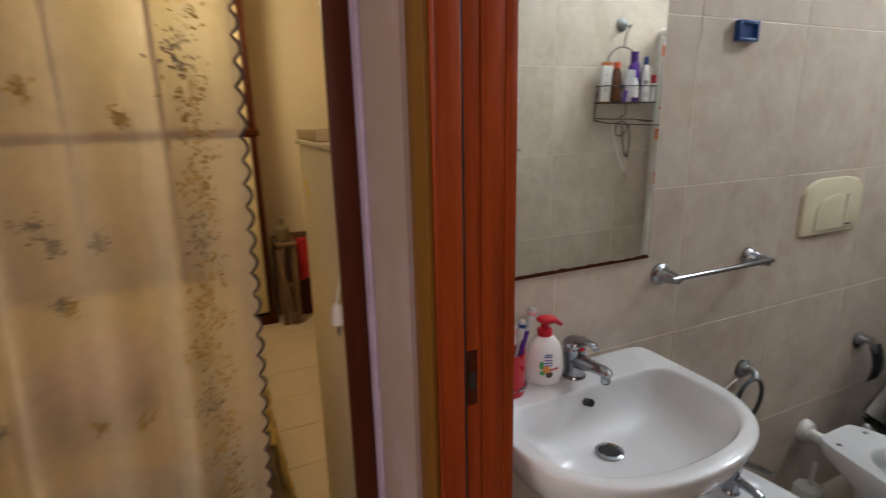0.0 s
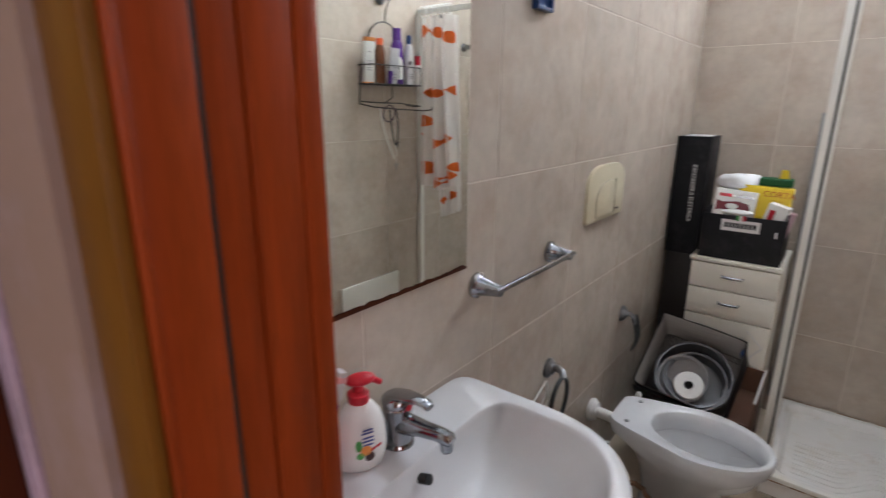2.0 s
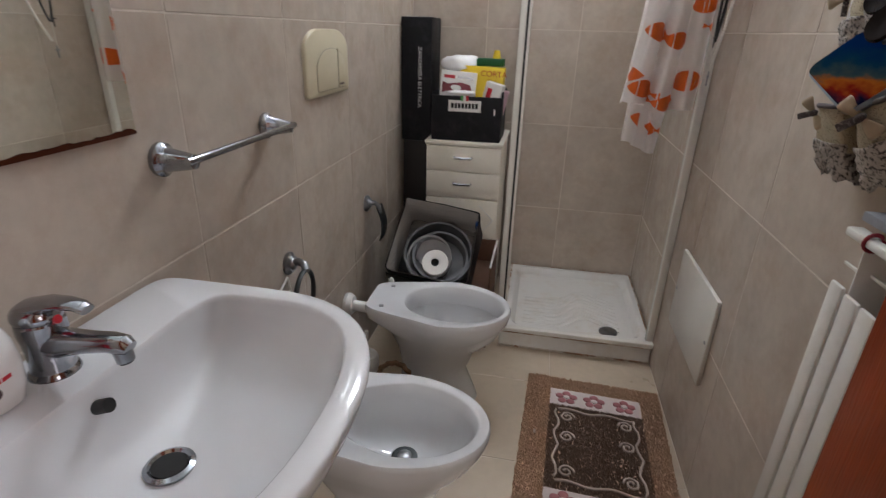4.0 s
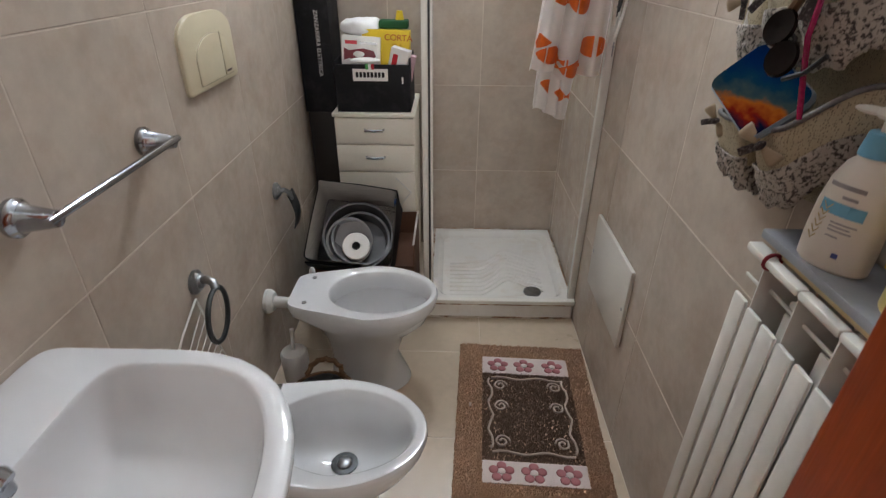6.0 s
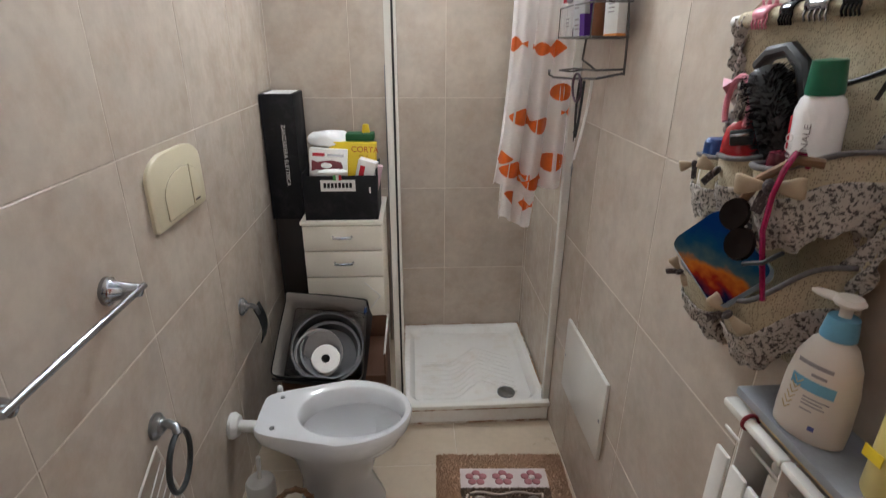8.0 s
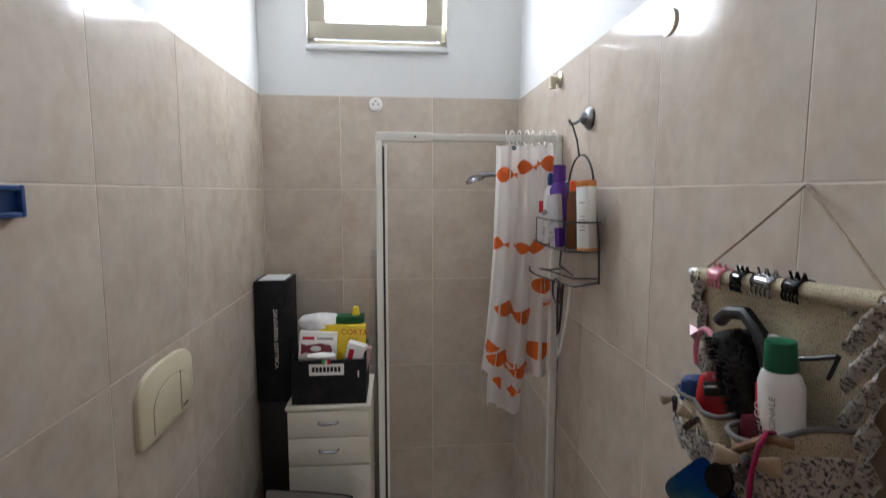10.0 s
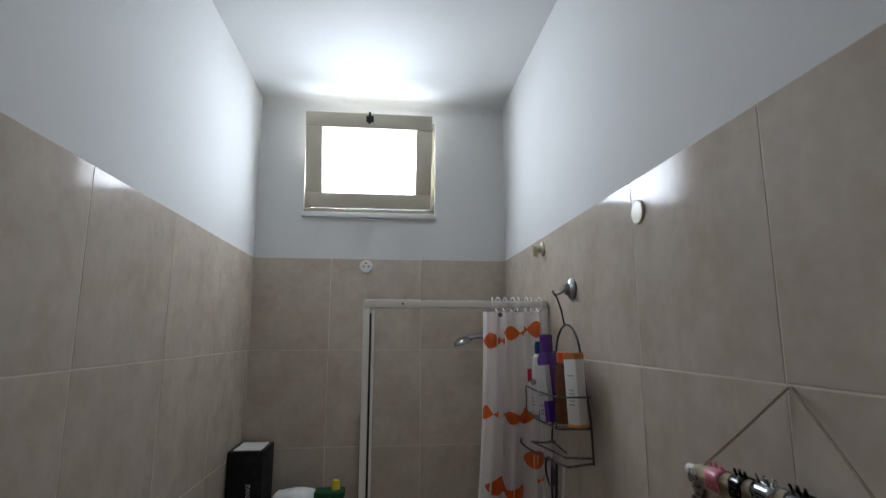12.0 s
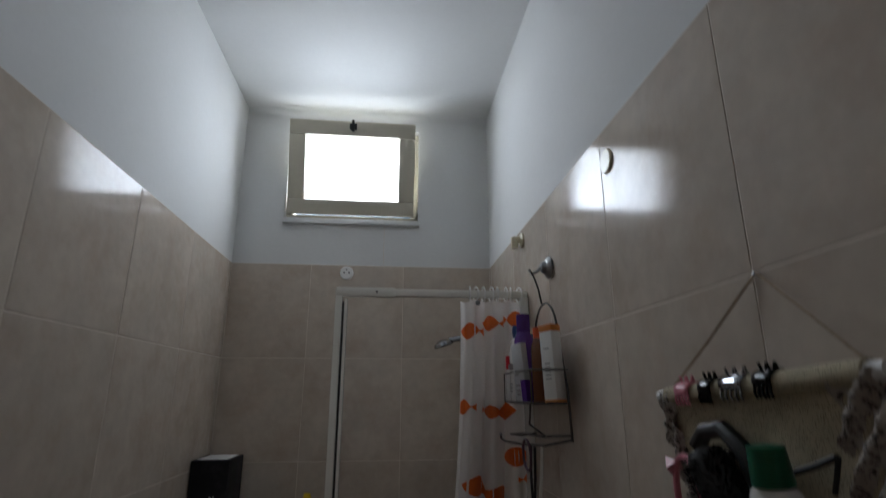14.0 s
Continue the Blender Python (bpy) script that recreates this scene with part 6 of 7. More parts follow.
for y, mat2, lab, w in ((1.258, PINK, "pink hair claw clipped on the rod", 0.036), (1.200, GLOSS_BLACK, "black hair claw clipped on the rod", 0.027), (1.143, CHROME, "silver hair clip on the rod", 0.044), (1.084, GLOSS_BLACK, "black hair claw clipped on the rod", 0.030)):
    z = 1.6355 + 0.0625 * (1.33 - y)
    cl = thing("hair_claw", (1.205, y, z), lab, "hair clip", "clips on the rod")
    for a0, a1 in ((95, 200), (85, 10)):
        part("jaw", sheet(bmesh.new(), lambda u, v: (1.212 + (0.0158 + 0.003 * math.sin(3 * u)) * math.cos(radians(a0 + (a1 - a0) * u)), y + w * (v - 0.5) * (1 - 0.35 * (u - 0.4) ** 2), z + 0.0165 * math.sin(radians(a0 + (a1 - a0) * u))), 10, 4, 0.003), mat2, cl, smooth=True)
    for k in range(5):
        yy = y + w * (k / 4 - 0.5) * 0.9
        part("tooth", tube(bmesh.new(), [(1.1970, yy, z - 0.004), (1.1955, yy, z - 0.011), (1.199, yy, z - 0.018)], 0.0018, 6), mat2, cl)
        part("tooth", tube(bmesh.new(), [(1.210, yy, z + 0.015), (1.206 + 0.006 * (k % 2), yy, z + 0.024)], 0.002, 6), mat2, cl)

# ---- shower caddy ----
WIRE = material("dark_chromed_wire", (0.085, 0.08, 0.075), 0.3, metal=1.0, vary=0.3, scale=60, bump=0.05)
hk = thing("suction_hook", (W, 2.04, 2.02), "chrome suction hook on tiled wall", "hook")
part("base", lathe(bmesh.new(), [(0.034, 0), (0.036, 0.006), (0.030, 0.014), (0.022, 0.018), (0.016, 0.03), (0.001, 0.032)], Matrix.Translation((W, 2.03, 2.02)) @ pose(0, 0, 0, 0, -90, 0)), DULL_CHROME, hk)
part("hook", tube(bmesh.new(), [(W - 0.028, 2.03, 2.02), (W - 0.045, 2.035, 2.005), (W - 0.060, 2.04, 2.002), (W - 0.066, 2.04, 2.015)], 0.005, 8), DULL_CHROME, hk)
cad = thing("shower_caddy", (1.20, 2.0, 1.5), "dark wire shower caddy hanging from a hook", "shower caddy")
KX, KW = 1.232, 1.140
CY0c, CY1c = 1.850, 2.205
mid = (CY0c + CY1c) / 2
part("hanger", tube(bmesh.new(), [(1.198, 2.04, 2.01), (1.205, 2.03, 1.99), (1.215, 2.022, 1.95), (1.225, mid, 1.905)], 0.003, 8), WIRE, cad)
loop = [(KX, mid + 0.115 * math.sin(a), 1.79 + 0.115 * math.cos(a)) for a in [math.pi * (-0.5 + i / 16) for i in range(17)]]
part("frame", tube(bmesh.new(), [(KX, CY0c, 1.52), (KX, CY0c + 0.01, 1.65)] + loop + [(KX, CY1c - 0.01, 1.65), (KX, CY1c, 1.61)], 0.0034, 8), WIRE, cad)
for z, r in ((1.615, 0.0032), (1.70, 0.0028)):
    part("basket_rim", tube(bmesh.new(), [(KX, CY0c, z), (KW, CY0c + 0.012, z), (KW - 0.012, mid, z), (KW, CY1c - 0.012, z), (KX, CY1c, z)], r, 8, True), WIRE, cad)
for k in range(7):
    y = CY0c + 0.03 + 0.04 * k
    part("basket_wire", tube(bmesh.new(), [(KX, y, 1.612), (KW - 0.004, y, 1.612)], 0.0016, 6), WIRE, cad)
for y in (CY0c + 0.02, mid, CY1c - 0.02):
    part("basket_post", tube(bmesh.new(), [(KW - 0.004, y, 1.612), (KW - 0.004, y, 1.70)], 0.0018, 6), WIRE, cad)
part("lower_rack", tube(bmesh.new(), [(1.170, mid - 0.02, 1.61), (1.165, mid - 0.02, 1.555), (1.20, mid - 0.05, 1.525)], 0.003, 8), WIRE, cad)
part("lower_rack", tube(bmesh.new(), [(KX, CY0c, 1.525), (1.17, CY0c + 0.03, 1.51), (1.150, mid, 1.50), (1.143, CY1c + 0.02, 1.492), (1.140, CY1c + 0.075, 1.497), (1.140, CY1c + 0.08, 1.507)], 0.0036, 8), WIRE, cad)
part("lower_rack", tube(bmesh.new(), [(KX, CY0c + 0.01, 1.535), (1.17, CY0c + 0.05, 1.53), (1.155, mid + 0.02, 1.528), (1.155, CY1c, 1.515), (1.19, CY1c - 0.01, 1.512), (KX, CY1c - 0.03, 1.52)], 0.003, 8), WIRE, cad)
part("arm_tip", blob(bmesh.new(), (1.140, CY1c + 0.08, 1.509), 0.006, 0.006, 0.006, 10, 8), DULL_CHROME, cad, smooth=True)


def bottle(name, x, y, prof, mats, label, cat, squash=1.0, turn=0):
    t = thing(name, (x, y, 1.6155), label, cat)
    for pn, pr, mt in zip(("bottle", "cap"), prof, mats):
        part(pn, lathe(bmesh.new(), pr, Matrix.Translation((x, y, 1.6155)) @ pose(0, 0, 0, 0, 0, turn), 22, squash), mt, t)
    return t


t = bottle("shampoo_bottle", 1.168, 2.135, ([(0.026, 0), (0.030, 0.005), (0.031, 0.14), (0.022, 0.185), (0.010, 0.195)], [(0.014, 0.195), (0.016, 0.22), (0.012, 0.235), (0.001, 0.236)]), (SOAP_WHITE, BLUE), "white shampoo bottle with blue pump cap", "shampoo bottle", 0.75, 60)
part("print", cyl(bmesh.new(), (1.146, 2.118, 1.72), (1.1415, 2.114, 1.72), 0.010, seg=16), GREY_PRINT, t)
for z in (1.665, 1.655, 1.645):
    part("label_line", B((1.1420, 2.115, z), (1.1460, 2.135, z + 0.004)), GREY_PRINT, t)
t = bottle("purple_spray_can", 1.170, 2.050, ([(0.027, 0), (0.029, 0.005), (0.029, 0.18), (0.019, 0.205)], [(0.020, 0.205), (0.021, 0.208), (0.020, 0.258), (0.001, 0.26)]), (PURPLE, PURPLE), "purple spray can with pale label", "spray can")
bm = bmesh.new()
for i in range(6):
    a0, a1 = radians(150 + 20 * i), radians(170 + 20 * i)
    p = lambda a, z: (1.170 + 0.0296 * math.cos(a), 2.050 + 0.0296 * math.sin(a), z)
    patch(bm, [p(a0, 1.64), p(a1, 1.64), p(a1, 1.71 + 0.035 * math.sin(math.pi * (i + 1) / 6)), p(a0, 1.71 + 0.035 * math.sin(math.pi * i / 6))])
part("label", bm, WHITE_PRINT, t, "pale lilac label", smooth=False)
t = bottle("orange_bottle", 1.188, 1.950, ([(0.022, 0), (0.024, 0.005), (0.024, 0.15), (0.016, 0.175)], [(0.016, 0.175), (0.018, 0.205), (0.001, 0.208)]), (material("amber_plastic", (0.14, 0.045, 0.015), 0.25), material("orange_cap_plastic", (0.7, 0.10, 0.02), 0.3)), "amber bottle with orange cap", "bottle")
t = bottle("dark_bottle", 1.208, 2.108, ([(0.020, 0), (0.022, 0.005), (0.022, 0.15), (0.014, 0.17)], [(0.015, 0.17), (0.015, 0.205), (0.001, 0.207)]), (BLACK, NAVY_PRINT), "dark bottle behind the spray can", "bottle")
t = thing("white_tube_box", (1.195, 1.890, 1.6155), "white carton with orange bands", "carton")
TB = Matrix.Translation((1.206, 1.885, 1.6155)) @ pose(0, 0, 0, -3, 0, 25) @ Matrix.Diagonal((0.85, 0.85, 1, 1))
part("body", B((-0.02, -0.028, 0), (0.02, 0.028, 0.205), 0.002, TB), WHITE_PRINT, t)
part("band", B((-0.0206, -0.0286, 0.188), (0.0206, 0.0286, 0.206), 0.001, TB), material("orange_band", (0.62, 0.20, 0.03), 0.4), t)
part("band", B((-0.0206, -0.0286, 0.0), (0.0206, 0.0286, 0.008), 0.001, TB), ORANGE_PRINT, t)
for z in (0.06, 0.07, 0.08, 0.09, 0.10, 0.14):
    part("label_line", B((-0.0212, -0.012, z), (-0.0202, 0.012, z + 0.003), 0, TB), GREY_PRINT, t)
t = bottle("red_cap_bottle", 1.160, 2.190, ([(0.016, 0), (0.018, 0.004), (0.018, 0.09), (0.014, 0.10)], [(0.016, 0.10), (0.016, 0.142), (0.001, 0.144)]), (SOAP_WHITE, RED_PLASTIC), "small white bottle with dark red cap", "bottle", 0.8)
tub = thing("white_tube", (1.158, 1.962, 1.6155), "narrow white and violet carton in the caddy", "carton")
TU = Matrix.Translation((1.149, 1.990, 1.6155)) @ pose(0, 0, 0, -6, 0, 30)
part("body", B((-0.011, -0.021, 0), (0.011, 0.021, 0.165), 0.0015, TU), material("pale_grey_card", (0.55, 0.55, 0.57), 0.5), tub)
part("panel", B((-0.0117, -0.0215, 0.0), (0.0117, -0.004, 0.060), 0, TU), PURPLE, tub, "dark violet panel")
for z in (0.02, 0.03, 0.045, 0.075):
    part("label_line", B((-0.0122, 0.0, z), (-0.0110, 0.014, z + 0.004), 0, TU), GREY_PRINT, tub)
ro = thing("rosary", (1.150, 2.07, 1.50), "dark and pale bead rosary hanging from the caddy", "rosary")
ro.location += Vector((0.030, -0.055, 0.0))
bm = bmesh.new()
for s, yb in ((0, 2.10), (1, 2.04)):
    for k in range(24):
        a = k / 23
        blob(bm, (1.146 - 0.003 * s, yb + (2.095 - yb) * a ** 2 + 0.012 * math.sin(3 * a + s), 1.492 - 0.165 * a), 0.0046, 0.0046, 0.0050, 7, 5)
part("bead_string", bm, BLACK, ro, "string of dark beads")
bracelet = [(1.140, 1.955 + 0.040 * math.cos(a), 1.480 - 0.038 * math.sin(a) + 0.1 * 0.05 * math.cos(a)) for a in [2 * math.pi * i / 28 for i in range(28)]]
solo("bracelet", tube(bmesh.new(), bracelet, 0.0036, 8, True), material("dark_violet_cord", (0.05, 0.02, 0.035), 0.5, vary=0.6, scale=220, bump=0.4), (1.14, 1.955, 1.51), "dark violet cord bracelet hung on the caddy", "bracelet", smooth=True)
bm = bmesh.new()
for k in range(30):
    a = k / 29
    blob(bm, (1.144, 1.985 + 0.09 * a ** 1.5, 1.50 - 0.24 * a), 0.0052, 0.0052, 0.0056, 7, 5)
for k in range(12):
    blob(bm, (1.146, 2.095, 1.325 - 0.008 * k), 0.0025, 0.0025, 0.003, 6, 4)
part("bead_string", bm, WHITE_ENAMEL, ro, "string of pale beads")
for y, z, mt in ((2.105, 1.335, BLACK), (2.092, 1.225, DULL_CHROME)):
    bm = box(bmesh.new(), (1.144, y - 0.0025, z - 0.028), (1.147, y + 0.0025, z + 0.014), 0.0005)
    box(bm, (1.144, y - 0.011, z - 0.0025), (1.147, y + 0.011, z + 0.0025), 0.0005)
    part("cross", bm, mt, ro, "small cross")

# ---- bathroom door frame and folded door ----
df = thing("door_frame", (0.6, 0.32, 0.0), "mahogany-stained door frame with rebate and seal", "door frame")
for name, lo2, hi2, mt in (("casing", (0.2505, 0.2085, 0), (0.3185, 0.2195, DZ), BRASS_WOOD), ("stop", (0.2505, 0.2200, 0), (0.3225, 0.2270, DZ), JAMB), ("stop", (0.2505, 0.2275, 0), (0.3180, 0.2720, DZ), JAMB),
                           ("jamb", (0.2505, 0.2770, 0), (0.3095, 0.309, DZ), JAMB), ("jamb", (0.2505, 0.3095, 0), (0.3140, 0.3520, DZ), JAMB), ("casing", (0.205, 0.3525, 0), (0.3165, 0.374, DZ + 0.06), JAMB),
                           ("jamb", (0.955, 0.2060, 0), (0.985, 0.352, DZ), JAMB), ("casing", (0.955, 0.188, 0), (1.03, 0.1995, DZ + 0.06), JAMB), ("casing", (0.955, 0.3525, 0), (1.03, 0.370, DZ + 0.06), JAMB),
                           ("head", (0.322, 0.2060, DZ - 0.035), (0.9545, 0.352, DZ), JAMB), ("head_casing", (0.3165, 0.188, DZ - 0.03), (0.9545, 0.1995, DZ + 0.06), JAMB), ("head_casing", (0.317, 0.3525, DZ - 0.03), (0.9545, 0.370, DZ + 0.06), JAMB)):
    part(name, B(lo2, hi2, 0.003), mt, df)
part("seal", B((0.2505, 0.2724, 0), (0.3140, 0.2766, DZ - 0.036)), BLACK, df, "black rubber seal")
st = part("strike_plate", B((0.3085, 0.2790, 1.052), (0.3107, 0.3005, 1.158), 0.001), DARK_WOOD, df, "tarnished steel strike plate")
part("strike_hole", B((0.3095, 0.2835, 1.085), (0.3113, 0.2955, 1.115)), BLACK, st)
dr = thing("door_1", (0.92, 0.43, 0.0), "mahogany-stained folding door, folded open at the frame", "door", kind="structure")
part("leaf", B((0.905, 0.30, 0.012), (0.925, 0.575, 2.07), 0.003), JAMB, dr)
part("leaf", B((0.930, 0.30, 0.012), (0.950, 0.572, 2.07), 0.003), JAMB, dr)

# ---- bedroom doorway, curtain and bedroom ----
bf = thing("bedroom_door_frame", (0.0, -0.3, 0.0), "dark walnut bedroom door frame", "door frame")
for name, lo2, hi2 in (("casing", (0.0, 0.136, 0), (0.016, 0.188, 2.18)), ("lining", (-0.020, 0.146, 0), (-0.001, 0.1525, 2.12)), ("lining", (-0.125, BY0, 0), (-0.001, BY0 + 0.016, 2.12)),
                       ("casing", (0.0, BY0 - 0.06, 0), (0.016, BY0, 2.18)), ("head", (-0.125, BY0 + 0.0165, 2.10), (-0.001, 0.131, 2.119)), ("head_casing", (0.0, BY0 + 0.0005, 2.12), (0.016, 0.1355, 2.18))):
    part(name, B(lo2, hi2, 0.003), DARK_WOOD, bf)
# Lilac strip and bead along the wall edge next to the casing.
LILAC_STRIP = material("lilac_edge_strip", (0.36, 0.27, 0.36), 0.7, vary=0.2, scale=5, bump=0.3, bump_scale=30, stain=(0.25, 0.2, 0.22), stain_amount=0.6, stain_scale=8)
bm = bmesh.new()
tube(bm, [(0.036, 0.1965, 0.0), (0.036, 0.1965, 2.9)], 0.006, 10)
struct("corner_trim", bm, LILAC_STRIP, "lilac wall bead beside the door frame", (0.036, 0.1965, 0), "trim")
struct("corner_fill", B((0.0005, 0.1885, 0.0), (0.030, 0.1995, 2.9)), LILAC_STRIP, "rough grey-lilac plaster beside the door frame", (0.02, 0.207, 0), "trim")

LACE = material("sheer_embroidered_voile", (0.58, 0.49, 0.36), 0.8, vary=0.08, scale=30, fine=240, bump=0.1, sheer=0.28)
THREAD = material("olive_embroidery", (0.30, 0.20, 0.06), 0.8, vary=0.45, scale=40, bump=0.2)
THREAD2 = material("grey_embroidery", (0.22, 0.18, 0.12), 0.8, vary=0.4, scale=40, bump=0.2)
EDGE = material("dark_scalloped_edging", (0.05, 0.035, 0.03), 0.8, vary=0.2)
vc = thing("door_curtain", (-0.06, -0.37, 2.08), "sheer embroidered curtain with scalloped dark edge in the bedroom doorway", "curtain")


def voile(u, v):
    y = -0.035 - 0.665 * u
    amp = 0.050 * min(1, u * 4) * (0.6 + 0.5 * v) * (0.75 + 0.4 * math.sin(11 * u))
    x = -0.06 + amp * math.sin(2 * math.pi * (5.2 * u ** 0.9)) + 0.010 * noise.noise((u * 9, v * 2, 7))
    return Vector((x, y + 0.012 * math.sin(3.0 * v + 1) + 0.014 - 0.050 * v, 2.085 - 2.045 * v))


part("cloth", sheet(bmesh.new(), voile, 110, 50), LACE, vc, smooth=True)
pts = []
N = 330
for i in range(N + 1):
    v = i / N
    p = voile(0, v)
    pts.append(p + Vector((0, 0.013 * abs(math.sin(math.pi * v * 44)) - 0.002, 0)))
part("scalloped_edge", tube(bmesh.new(), pts, 0.0036, 5), EDGE, vc, "dark scalloped edging", smooth=True)
bm = bmesh.new()
for i in range(N):
    a, b = pts[i], pts[i + 1]
    c, d = voile(0.012, i / N), voile(0.012, (i + 1) / N)
    patch(bm, [a, b, d, c])
part("edge_trim", bm, LACE, vc, smooth=True)
rnd = random.Random(11)


SEWN = {"olive": bmesh.new(), "grey": bmesh.new()}


def stitches(bm, cu, cv, su, sv, count, size):
    for k in range(count):
        u = min(0.995, max(0.012, cu + rnd.gauss(0, su)))
        v = min(0.995, max(0.005, cv + rnd.gauss(0, sv)))
        p = voile(u, v)
        a = rnd.uniform(0, 3.14)
        d = Vector((0, math.cos(a), math.sin(a))) * size * rnd.uniform(0.5, 1.2)
        n = Vector((0.0035, 0, 0))
        w = Vector((0, -d.z, d.y)) * 0.45
        patch(bm, [p + n - d, p + n + w, p + n + d, p + n - w])


for k in range(17):
    v = 0.02 + k * 0.058
    stitches(SEWN["olive" if k % 3 else "grey"], 0.145 + 0.012 * math.sin(k), v, 0.024, 0.013, 60, 0.0065)
    stitches(SEWN["olive"], 0.105, v + 0.03, 0.018, 0.010, 30, 0.0055)
for k in range(44):
    stitches(SEWN["olive" if rnd.random() < 0.7 else "grey"], rnd.uniform(0.26, 0.98), rnd.uniform(0.02, 0.98), 0.012, 0.005, 26, 0.007)
tagged(part("embroidery", SEWN["olive"], THREAD, vc, "olive embroidered flower sprays", smooth=False), kind="stuff")
tagged(part("embroidery", SEWN["grey"], THREAD2, vc, "grey embroidered flower sprays", smooth=False), kind="stuff")
part("curtain_rod", cyl(bmesh.new(), (-0.06, BY0 + 0.017, 2.088), (-0.06, 0.117, 2.088), 0.008, seg=12), DARK_WOOD, vc, "thin curtain rod")

FRIDGE = material("stained_white_enamel", (0.66, 0.58, 0.44), 0.4, vary=0.08, scale=3, bump=0.05, stain=(0.42, 0.34, 0.22), stain_amount=0.5, stain_scale=3)
fg = thing("fridge", (-0.45, 0.48, 0.0), "stained white fridge standing in the bedroom", "fridge")
part("cabinet", B((-0.742, 0.195, 0.03), (-0.165, 0.77, 1.48), 0.012), FRIDGE, fg)
part("foot", B((-0.72, 0.22, 0.0), (-0.19, 0.74, 0.03)), BLACK, fg)
part("top_cover", B((-0.750, 0.188, 1.481), (-0.160, 0.78, 1.497), 0.004), FRIDGE, fg)
solo("wooden_tray", B((-0.72, 0.19, 1.498), (-0.40, 0.45, 1.532), 0.004), PINE, (-0.55, 0.3, 1.498), "pale wooden tray on the fridge", "tray")
tape = thing("fridge_sticker", (-0.65, 0.194, 1.34), "small yellow stickers on the fridge side", "sticker")
part("sticker", B((-0.668, 0.1925, 1.345), (-0.640, 0.1945, 1.372), 0.0005), YELLOW, tape)
part("sticker", B((-0.640, 0.1925, 1.318), (-0.612, 0.1945, 1.348), 0.0005), YELLOW, tape)
plug = thing("hanging_plug", (-0.29, 0.178, 1.04), "white plug with three pins hanging beside the fridge", "plug")
part("body", lathe(bmesh.new(), [(0.010, 0.055), (0.017, 0.035), (0.019, 0.0)], Matrix.Translation((-0.225, 0.174, 1.035))), WHITE_PLASTIC, plug)
for d in (-0.010, 0.0, 0.010):
    part("pin", cyl(bmesh.new(), (-0.225 + d, 0.174, 1.037), (-0.225 + d, 0.174, 1.003), 0.0024, seg=8), DULL_CHROME, plug)
part("cable", tube(bmesh.new(), [(-0.225, 0.174, 1.088), (-0.205, 0.175, 1.13), (-0.15, 0.178, 1.20), (-0.10, 0.182, 1.26), (-0.0505, 0.183, 1.29)], 0.004, 6), WHITE_PLASTIC, plug)

CREAM_LAM = material("cream_laminate", (0.74, 0.62, 0.36), 0.4, vary=0.06, bump=0.03)
wd = thing("wardrobe", (-3.2, -0.8, 0.0), "cream wardrobe with dark wooden frame", "wardrobe")
part("body", B((-3.44, -2.0, 0.08), (-3.02, 0.27, 2.75), 0.004), DARK_WOOD, wd)
part("plinth", B((-3.42, -1.98, 0.0), (-3.0, 0.29, 0.08), 0.003), DARK_WOOD, wd)
for k in range(4):
    y1 = 0.225 - 0.56 * k
    part("door", B((-3.02, y1 - 0.53, 0.10), (-3.0, y1, 1.455), 0.004), CREAM_LAM, wd, "cream door")
    part("upper_door", B((-3.02, y1 - 0.53, 1.515), (-3.0, y1, 2.70), 0.004), CREAM_LAM, wd, "cream door")
part("rail", B((-3.02, -2.0, 1.46), (-2.985, 0.29, 1.51), 0.008), DARK_WOOD, wd)
part("stile", B((-3.02, 0.228, 0.08), (-2.992, 0.272, 2.75), 0.004), DARK_WOOD, wd)

COVER = material("yellow_floral_bedcover", (0.66, 0.50, 0.17), 0.85, vary=0.2, scale=9, bump=0.3, bump_scale=20, stain=(0.16, 0.16, 0.07), stain_amount=0.9, stain_scale=26, stain_lo=0.5, stain_hi=0.6)
bed = thing("bed", (-1.7, -0.9, 0.0), "double bed under a yellow floral cover with frilled edge", "bed")
part("base", B((-2.5, -1.75, 0.10), (-0.62, -0.04, 0.36), 0.01), DARK_WOOD, bed)
part("mattress", B((-2.5, -1.75, 0.36), (-0.60, -0.04, 0.55), 0.05), WHITE_PRINT, bed)


def cover(u, v):
    x = -2.52 + 2.0 * u
    if v < 0.6:
        return Vector((x, -1.75 + 1.75 * v / 0.6, 0.565 + 0.012 * noise.noise((u * 6, v * 6, 1))))
    w = (v - 0.6) / 0.4
    return Vector((x, 0.0 + 0.055 * w + 0.022 * w * math.sin(46 * u) + 0.012 * w * noise.noise((u * 22, w * 3, 3)), 0.565 - 0.50 * w + 0.02 * math.sin(30 * u) * w))


part("bedcover", sheet(bmesh.new(), cover, 120, 24), COVER, bed, "yellow floral bedcover", smooth=True)
for x in (-2.45, -0.68):
    for y in (-1.7, -0.2):
        part("leg", B((x - 0.03, y - 0.03, 0), (x + 0.03, y + 0.03, 0.10)), DARK_WOOD, bed)
bm = bmesh.new()
blob(bm, (-1.1, -0.55, 0.66), 0.32, 0.22, 0.10, 24, 14)
solo("pillow", bm, material("pale_pink_pillow", (0.62, 0.42, 0.38), 0.85, vary=0.08), (-1.1, -0.55, 0.6), "pale pink pillow on the bed", "pillow", smooth=True)

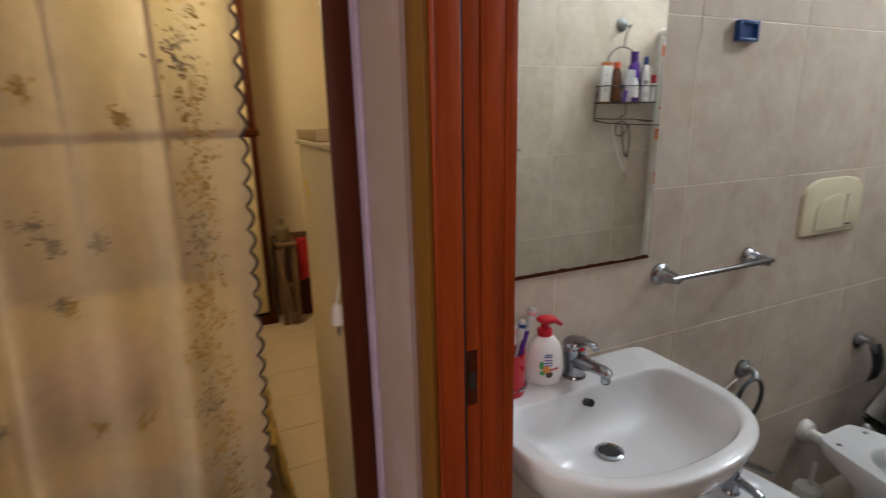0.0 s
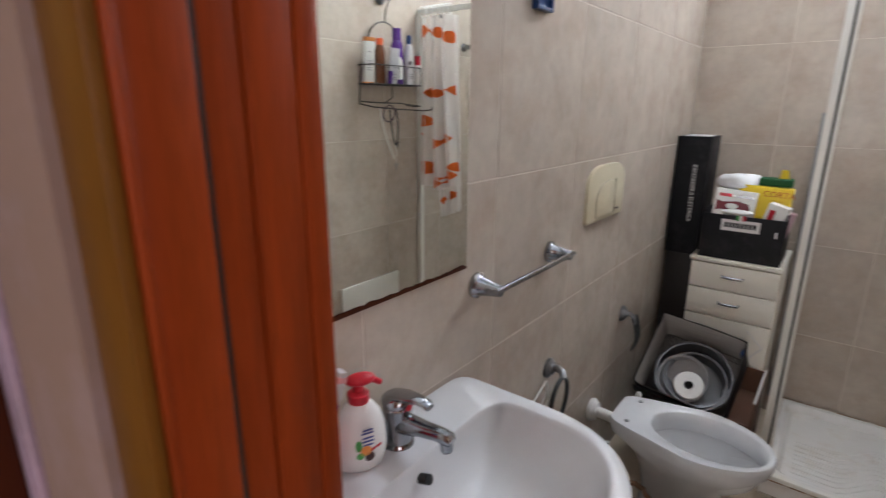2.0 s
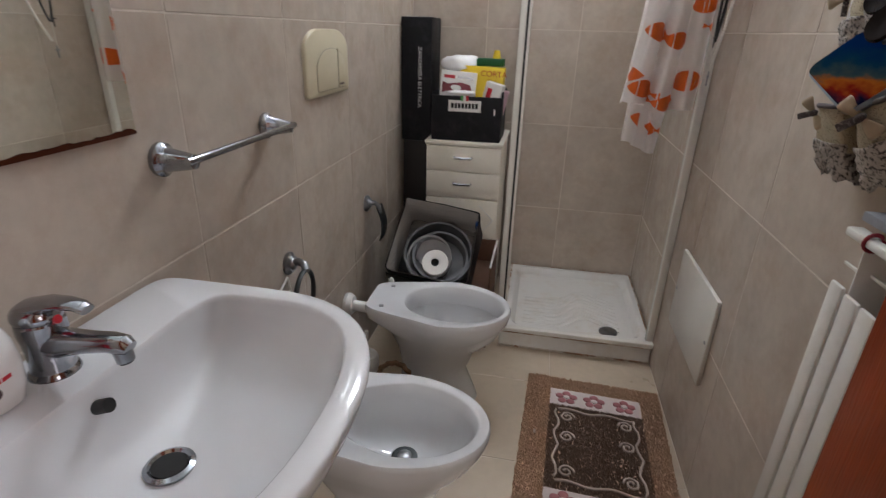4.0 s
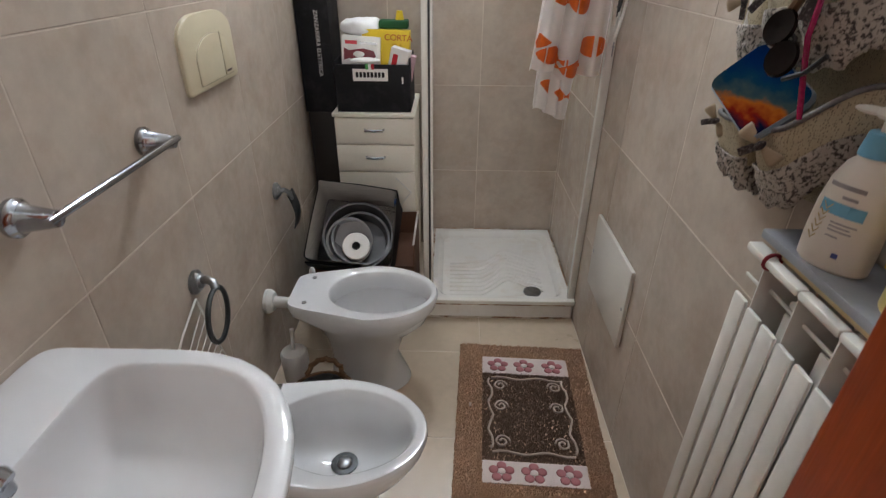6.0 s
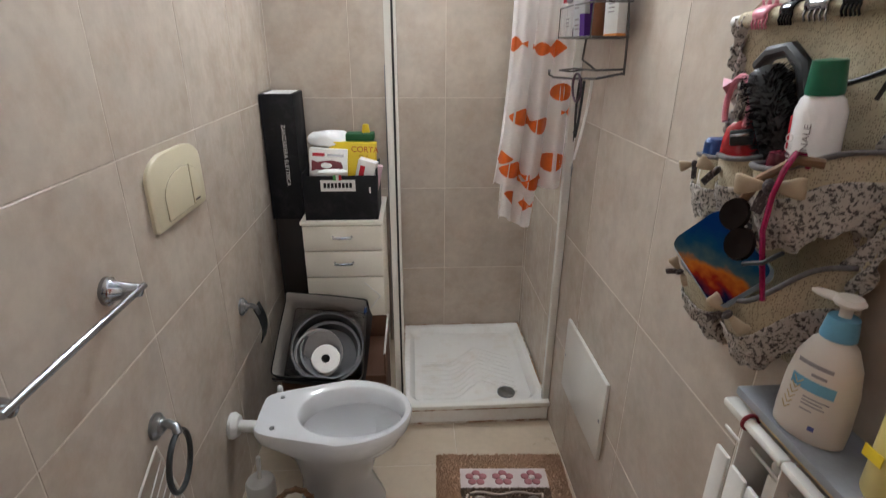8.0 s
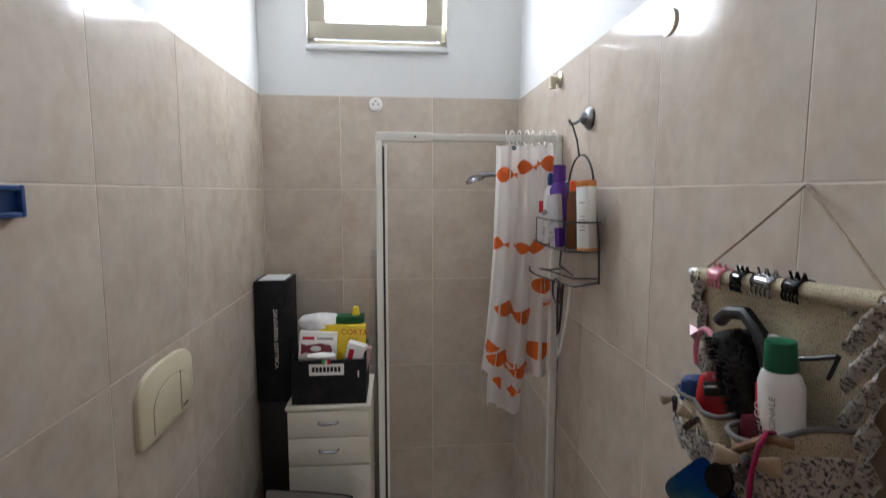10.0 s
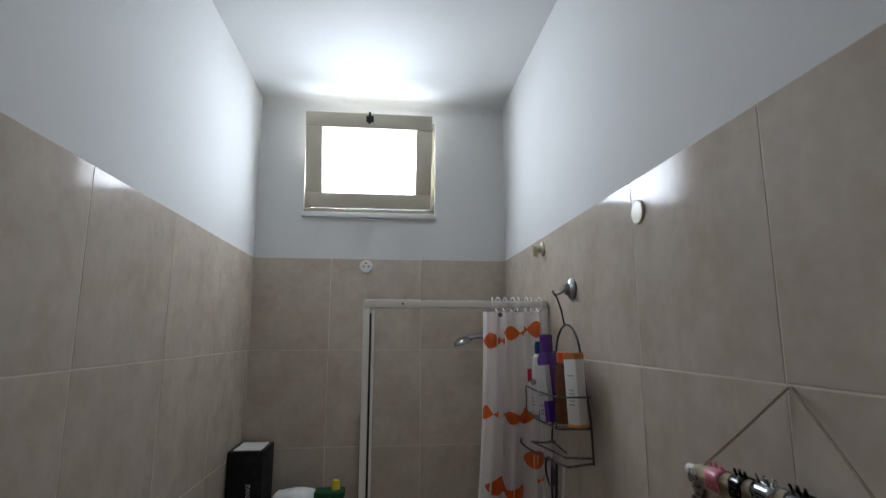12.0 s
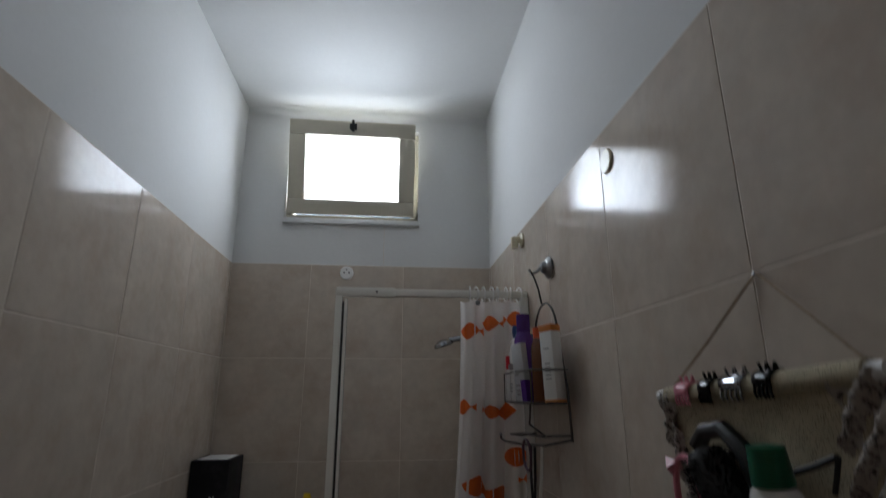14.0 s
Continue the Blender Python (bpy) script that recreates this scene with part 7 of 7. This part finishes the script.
OLDWOOD = material("weathered_brown_wood", (0.15, 0.085, 0.045), 0.7, vary=0.35, scale=4, fine=60, bump=0.3, stretch=(10, 10, 0.8))
stl = thing("wooden_stool", (-3.05, 0.395, 0.0), "weathered folding wooden stool beside the wardrobe", "stool")
part("seat", B((-3.25, 0.32, 0.635), (-2.9, 0.47, 0.66), 0.004), OLDWOOD, stl)
for y in (0.345, 0.445):
    part("leg", B((-3.22, y - 0.02, 0.0), (-3.17, y + 0.02, 0.635), 0.003, None), OLDWOOD, stl)
    part("leg", B((-2.96, y - 0.02, 0.0), (-2.91, y + 0.02, 0.635), 0.003, None), OLDWOOD, stl)
part("stretcher", B((-2.95, 0.36, 0.30), (-2.93, 0.43, 0.34)), OLDWOOD, stl)
part("brace", B((-0.012, -0.016, 0.0), (0.012, 0.016, 0.60), 0.002, Matrix.Translation((-2.905, 0.40, 0.02)) @ pose(0, 0, 0, 7, 0, 0)), OLDWOOD, stl)
bt = solo("glass_jar", lathe(bmesh.new(), [(0.05, 0), (0.06, 0.03), (0.055, 0.10), (0.02, 0.13), (0.022, 0.17), (0.001, 0.175)], Matrix.Translation((-3.0, 0.38, 0.66))), material("smoky_glass", (0.30, 0.24, 0.14), 0.2, trans=0.5), (-3.0, 0.38, 0.66), "smoky glass jar on the stool", "jar")
RED_CLOTH = material("red_cloth", (0.38, 0.01, 0.015), 0.85, vary=0.15, bump=0.2)
solo("red_cloth", sheet(bmesh.new(), lambda u, v: Vector((-3.05 + 0.02 * math.sin(7 * u), 0.49 + 0.30 * u, 0.66 - 0.36 * v * (1 - 0.3 * u) + 0.01 * math.sin(9 * u))), 16, 12, 0.004), RED_CLOTH, (-3.05, 0.7, 0.4), "red cloth hanging over a dark chest", "cloth", smooth=True)
solo("dark_chest", B((-3.4, 0.49, 0.0), (-3.085, 1.1, 0.64), 0.01), DARK_WOOD, (-3.2, 0.8, 0), "dark wooden chest under a red cloth", "chest")

# ---- wall and floor tiles ----
def tile_mesh(name, w, h, th=0.008, mat=TILE):
    bm = B((-w / 2, -h / 2, -th), (w / 2, h / 2, 0), 0.0012, seg=1)
    me = bpy.data.meshes.new(name)
    finish(bm, me, False)
    me.materials.append(mat)
    return me


TILES = {}


def lay(parent, us, vs, m, mat=TILE, skip=None, j=0.0013):
    """Tiles between the joints us and vs of a plane; m takes (u, v, 0) to the wall's face."""
    for u0, u1 in zip(us, us[1:]):
        for v0, v1 in zip(vs, vs[1:]):
            if skip and skip((u0 + u1) / 2, (v0 + v1) / 2):
                continue
            key = (round(u1 - u0, 3), round(v1 - v0, 3), mat.name)
            if key not in TILES:
                TILES[key] = tile_mesh("tile", u1 - u0 - 2 * j, v1 - v0 - 2 * j, mat=mat)
            ob = new("tile", TILES[key])
            ob.parent = parent
            ob.matrix_basis = Matrix.Translation(-ORG[parent.name]) @ m @ Matrix.Translation(((u0 + u1) / 2, (v0 + v1) / 2, random.uniform(-0.0002, 0.0003))) @ pose(0, 0, 0, random.uniform(-0.05, 0.05), random.uniform(-0.05, 0.05), 0)


ZS = [0, 0.45, 0.90, 1.35, 1.80, 2.25]
YS = [NEAR, 0.70, 1.15, 1.60, 2.05, 2.50, 2.95, D]
LEFT = Matrix(((0, 0, 1, 0), (1, 0, 0, 0), (0, 1, 0, 0), (0, 0, 0, 1)))
RIGHT = Matrix(((0, 0, -1, W), (-1, 0, 0, 0), (0, 1, 0, 0), (0, 0, 0, 1)))
FAR = Matrix(((1, 0, 0, 0), (0, 0, -1, D), (0, 1, 0, 0), (0, 0, 0, 1)))
NEARM = Matrix(((-1, 0, 0, 0), (0, 0, 1, NEAR), (0, 1, 0, 0), (0, 0, 0, 1)))
lay(wall_left, YS, ZS, LEFT)
lay(wall_right, [-y for y in YS[::-1]], ZS, RIGHT)
lay(wall_far, [0, 0.376, 0.826, W], ZS, FAR)
wall_near = struct("wall_near_tiled", B((0, NEAR - 0.009, 0), (0.204, NEAR - G, TOP)), GROUT, "tiled wall beside the door")
lay(wall_near, [-0.204, -0.0], ZS, NEARM)
wall_near2 = struct("wall_near_tiled_side", B((1.03, NEAR - 0.01, 0), (W, NEAR - G, TOP)), GROUT, "tiled wall beside the door")
lay(wall_near2, [-W, -1.03], ZS, NEARM)
lay(floor, [0, 0.376, 0.826, W], [0.24, 0.69, 1.14, 1.59, 2.04, 2.49, D], Matrix.Identity(4), FLOOR_TILE)

# bedroom floor tiles near the doorway
bm = B((-0.1635, -0.1635, -0.010), (0.1635, 0.1635, 0.0), 0.0015, None, 1)
floor_me = bpy.data.meshes.new("floor_tile")
finish(bm, floor_me, False)
floor_me.materials.append(FLOOR_TILE)
for i in range(10):
    for j in range(6):
        ob = new("tile", floor_me)
        ob.parent = corridor_floor
        ob.location = Vector((-0.30 - 0.33 * i, -0.84 + 0.33 * j, -0.0002)) - corridor_floor.location
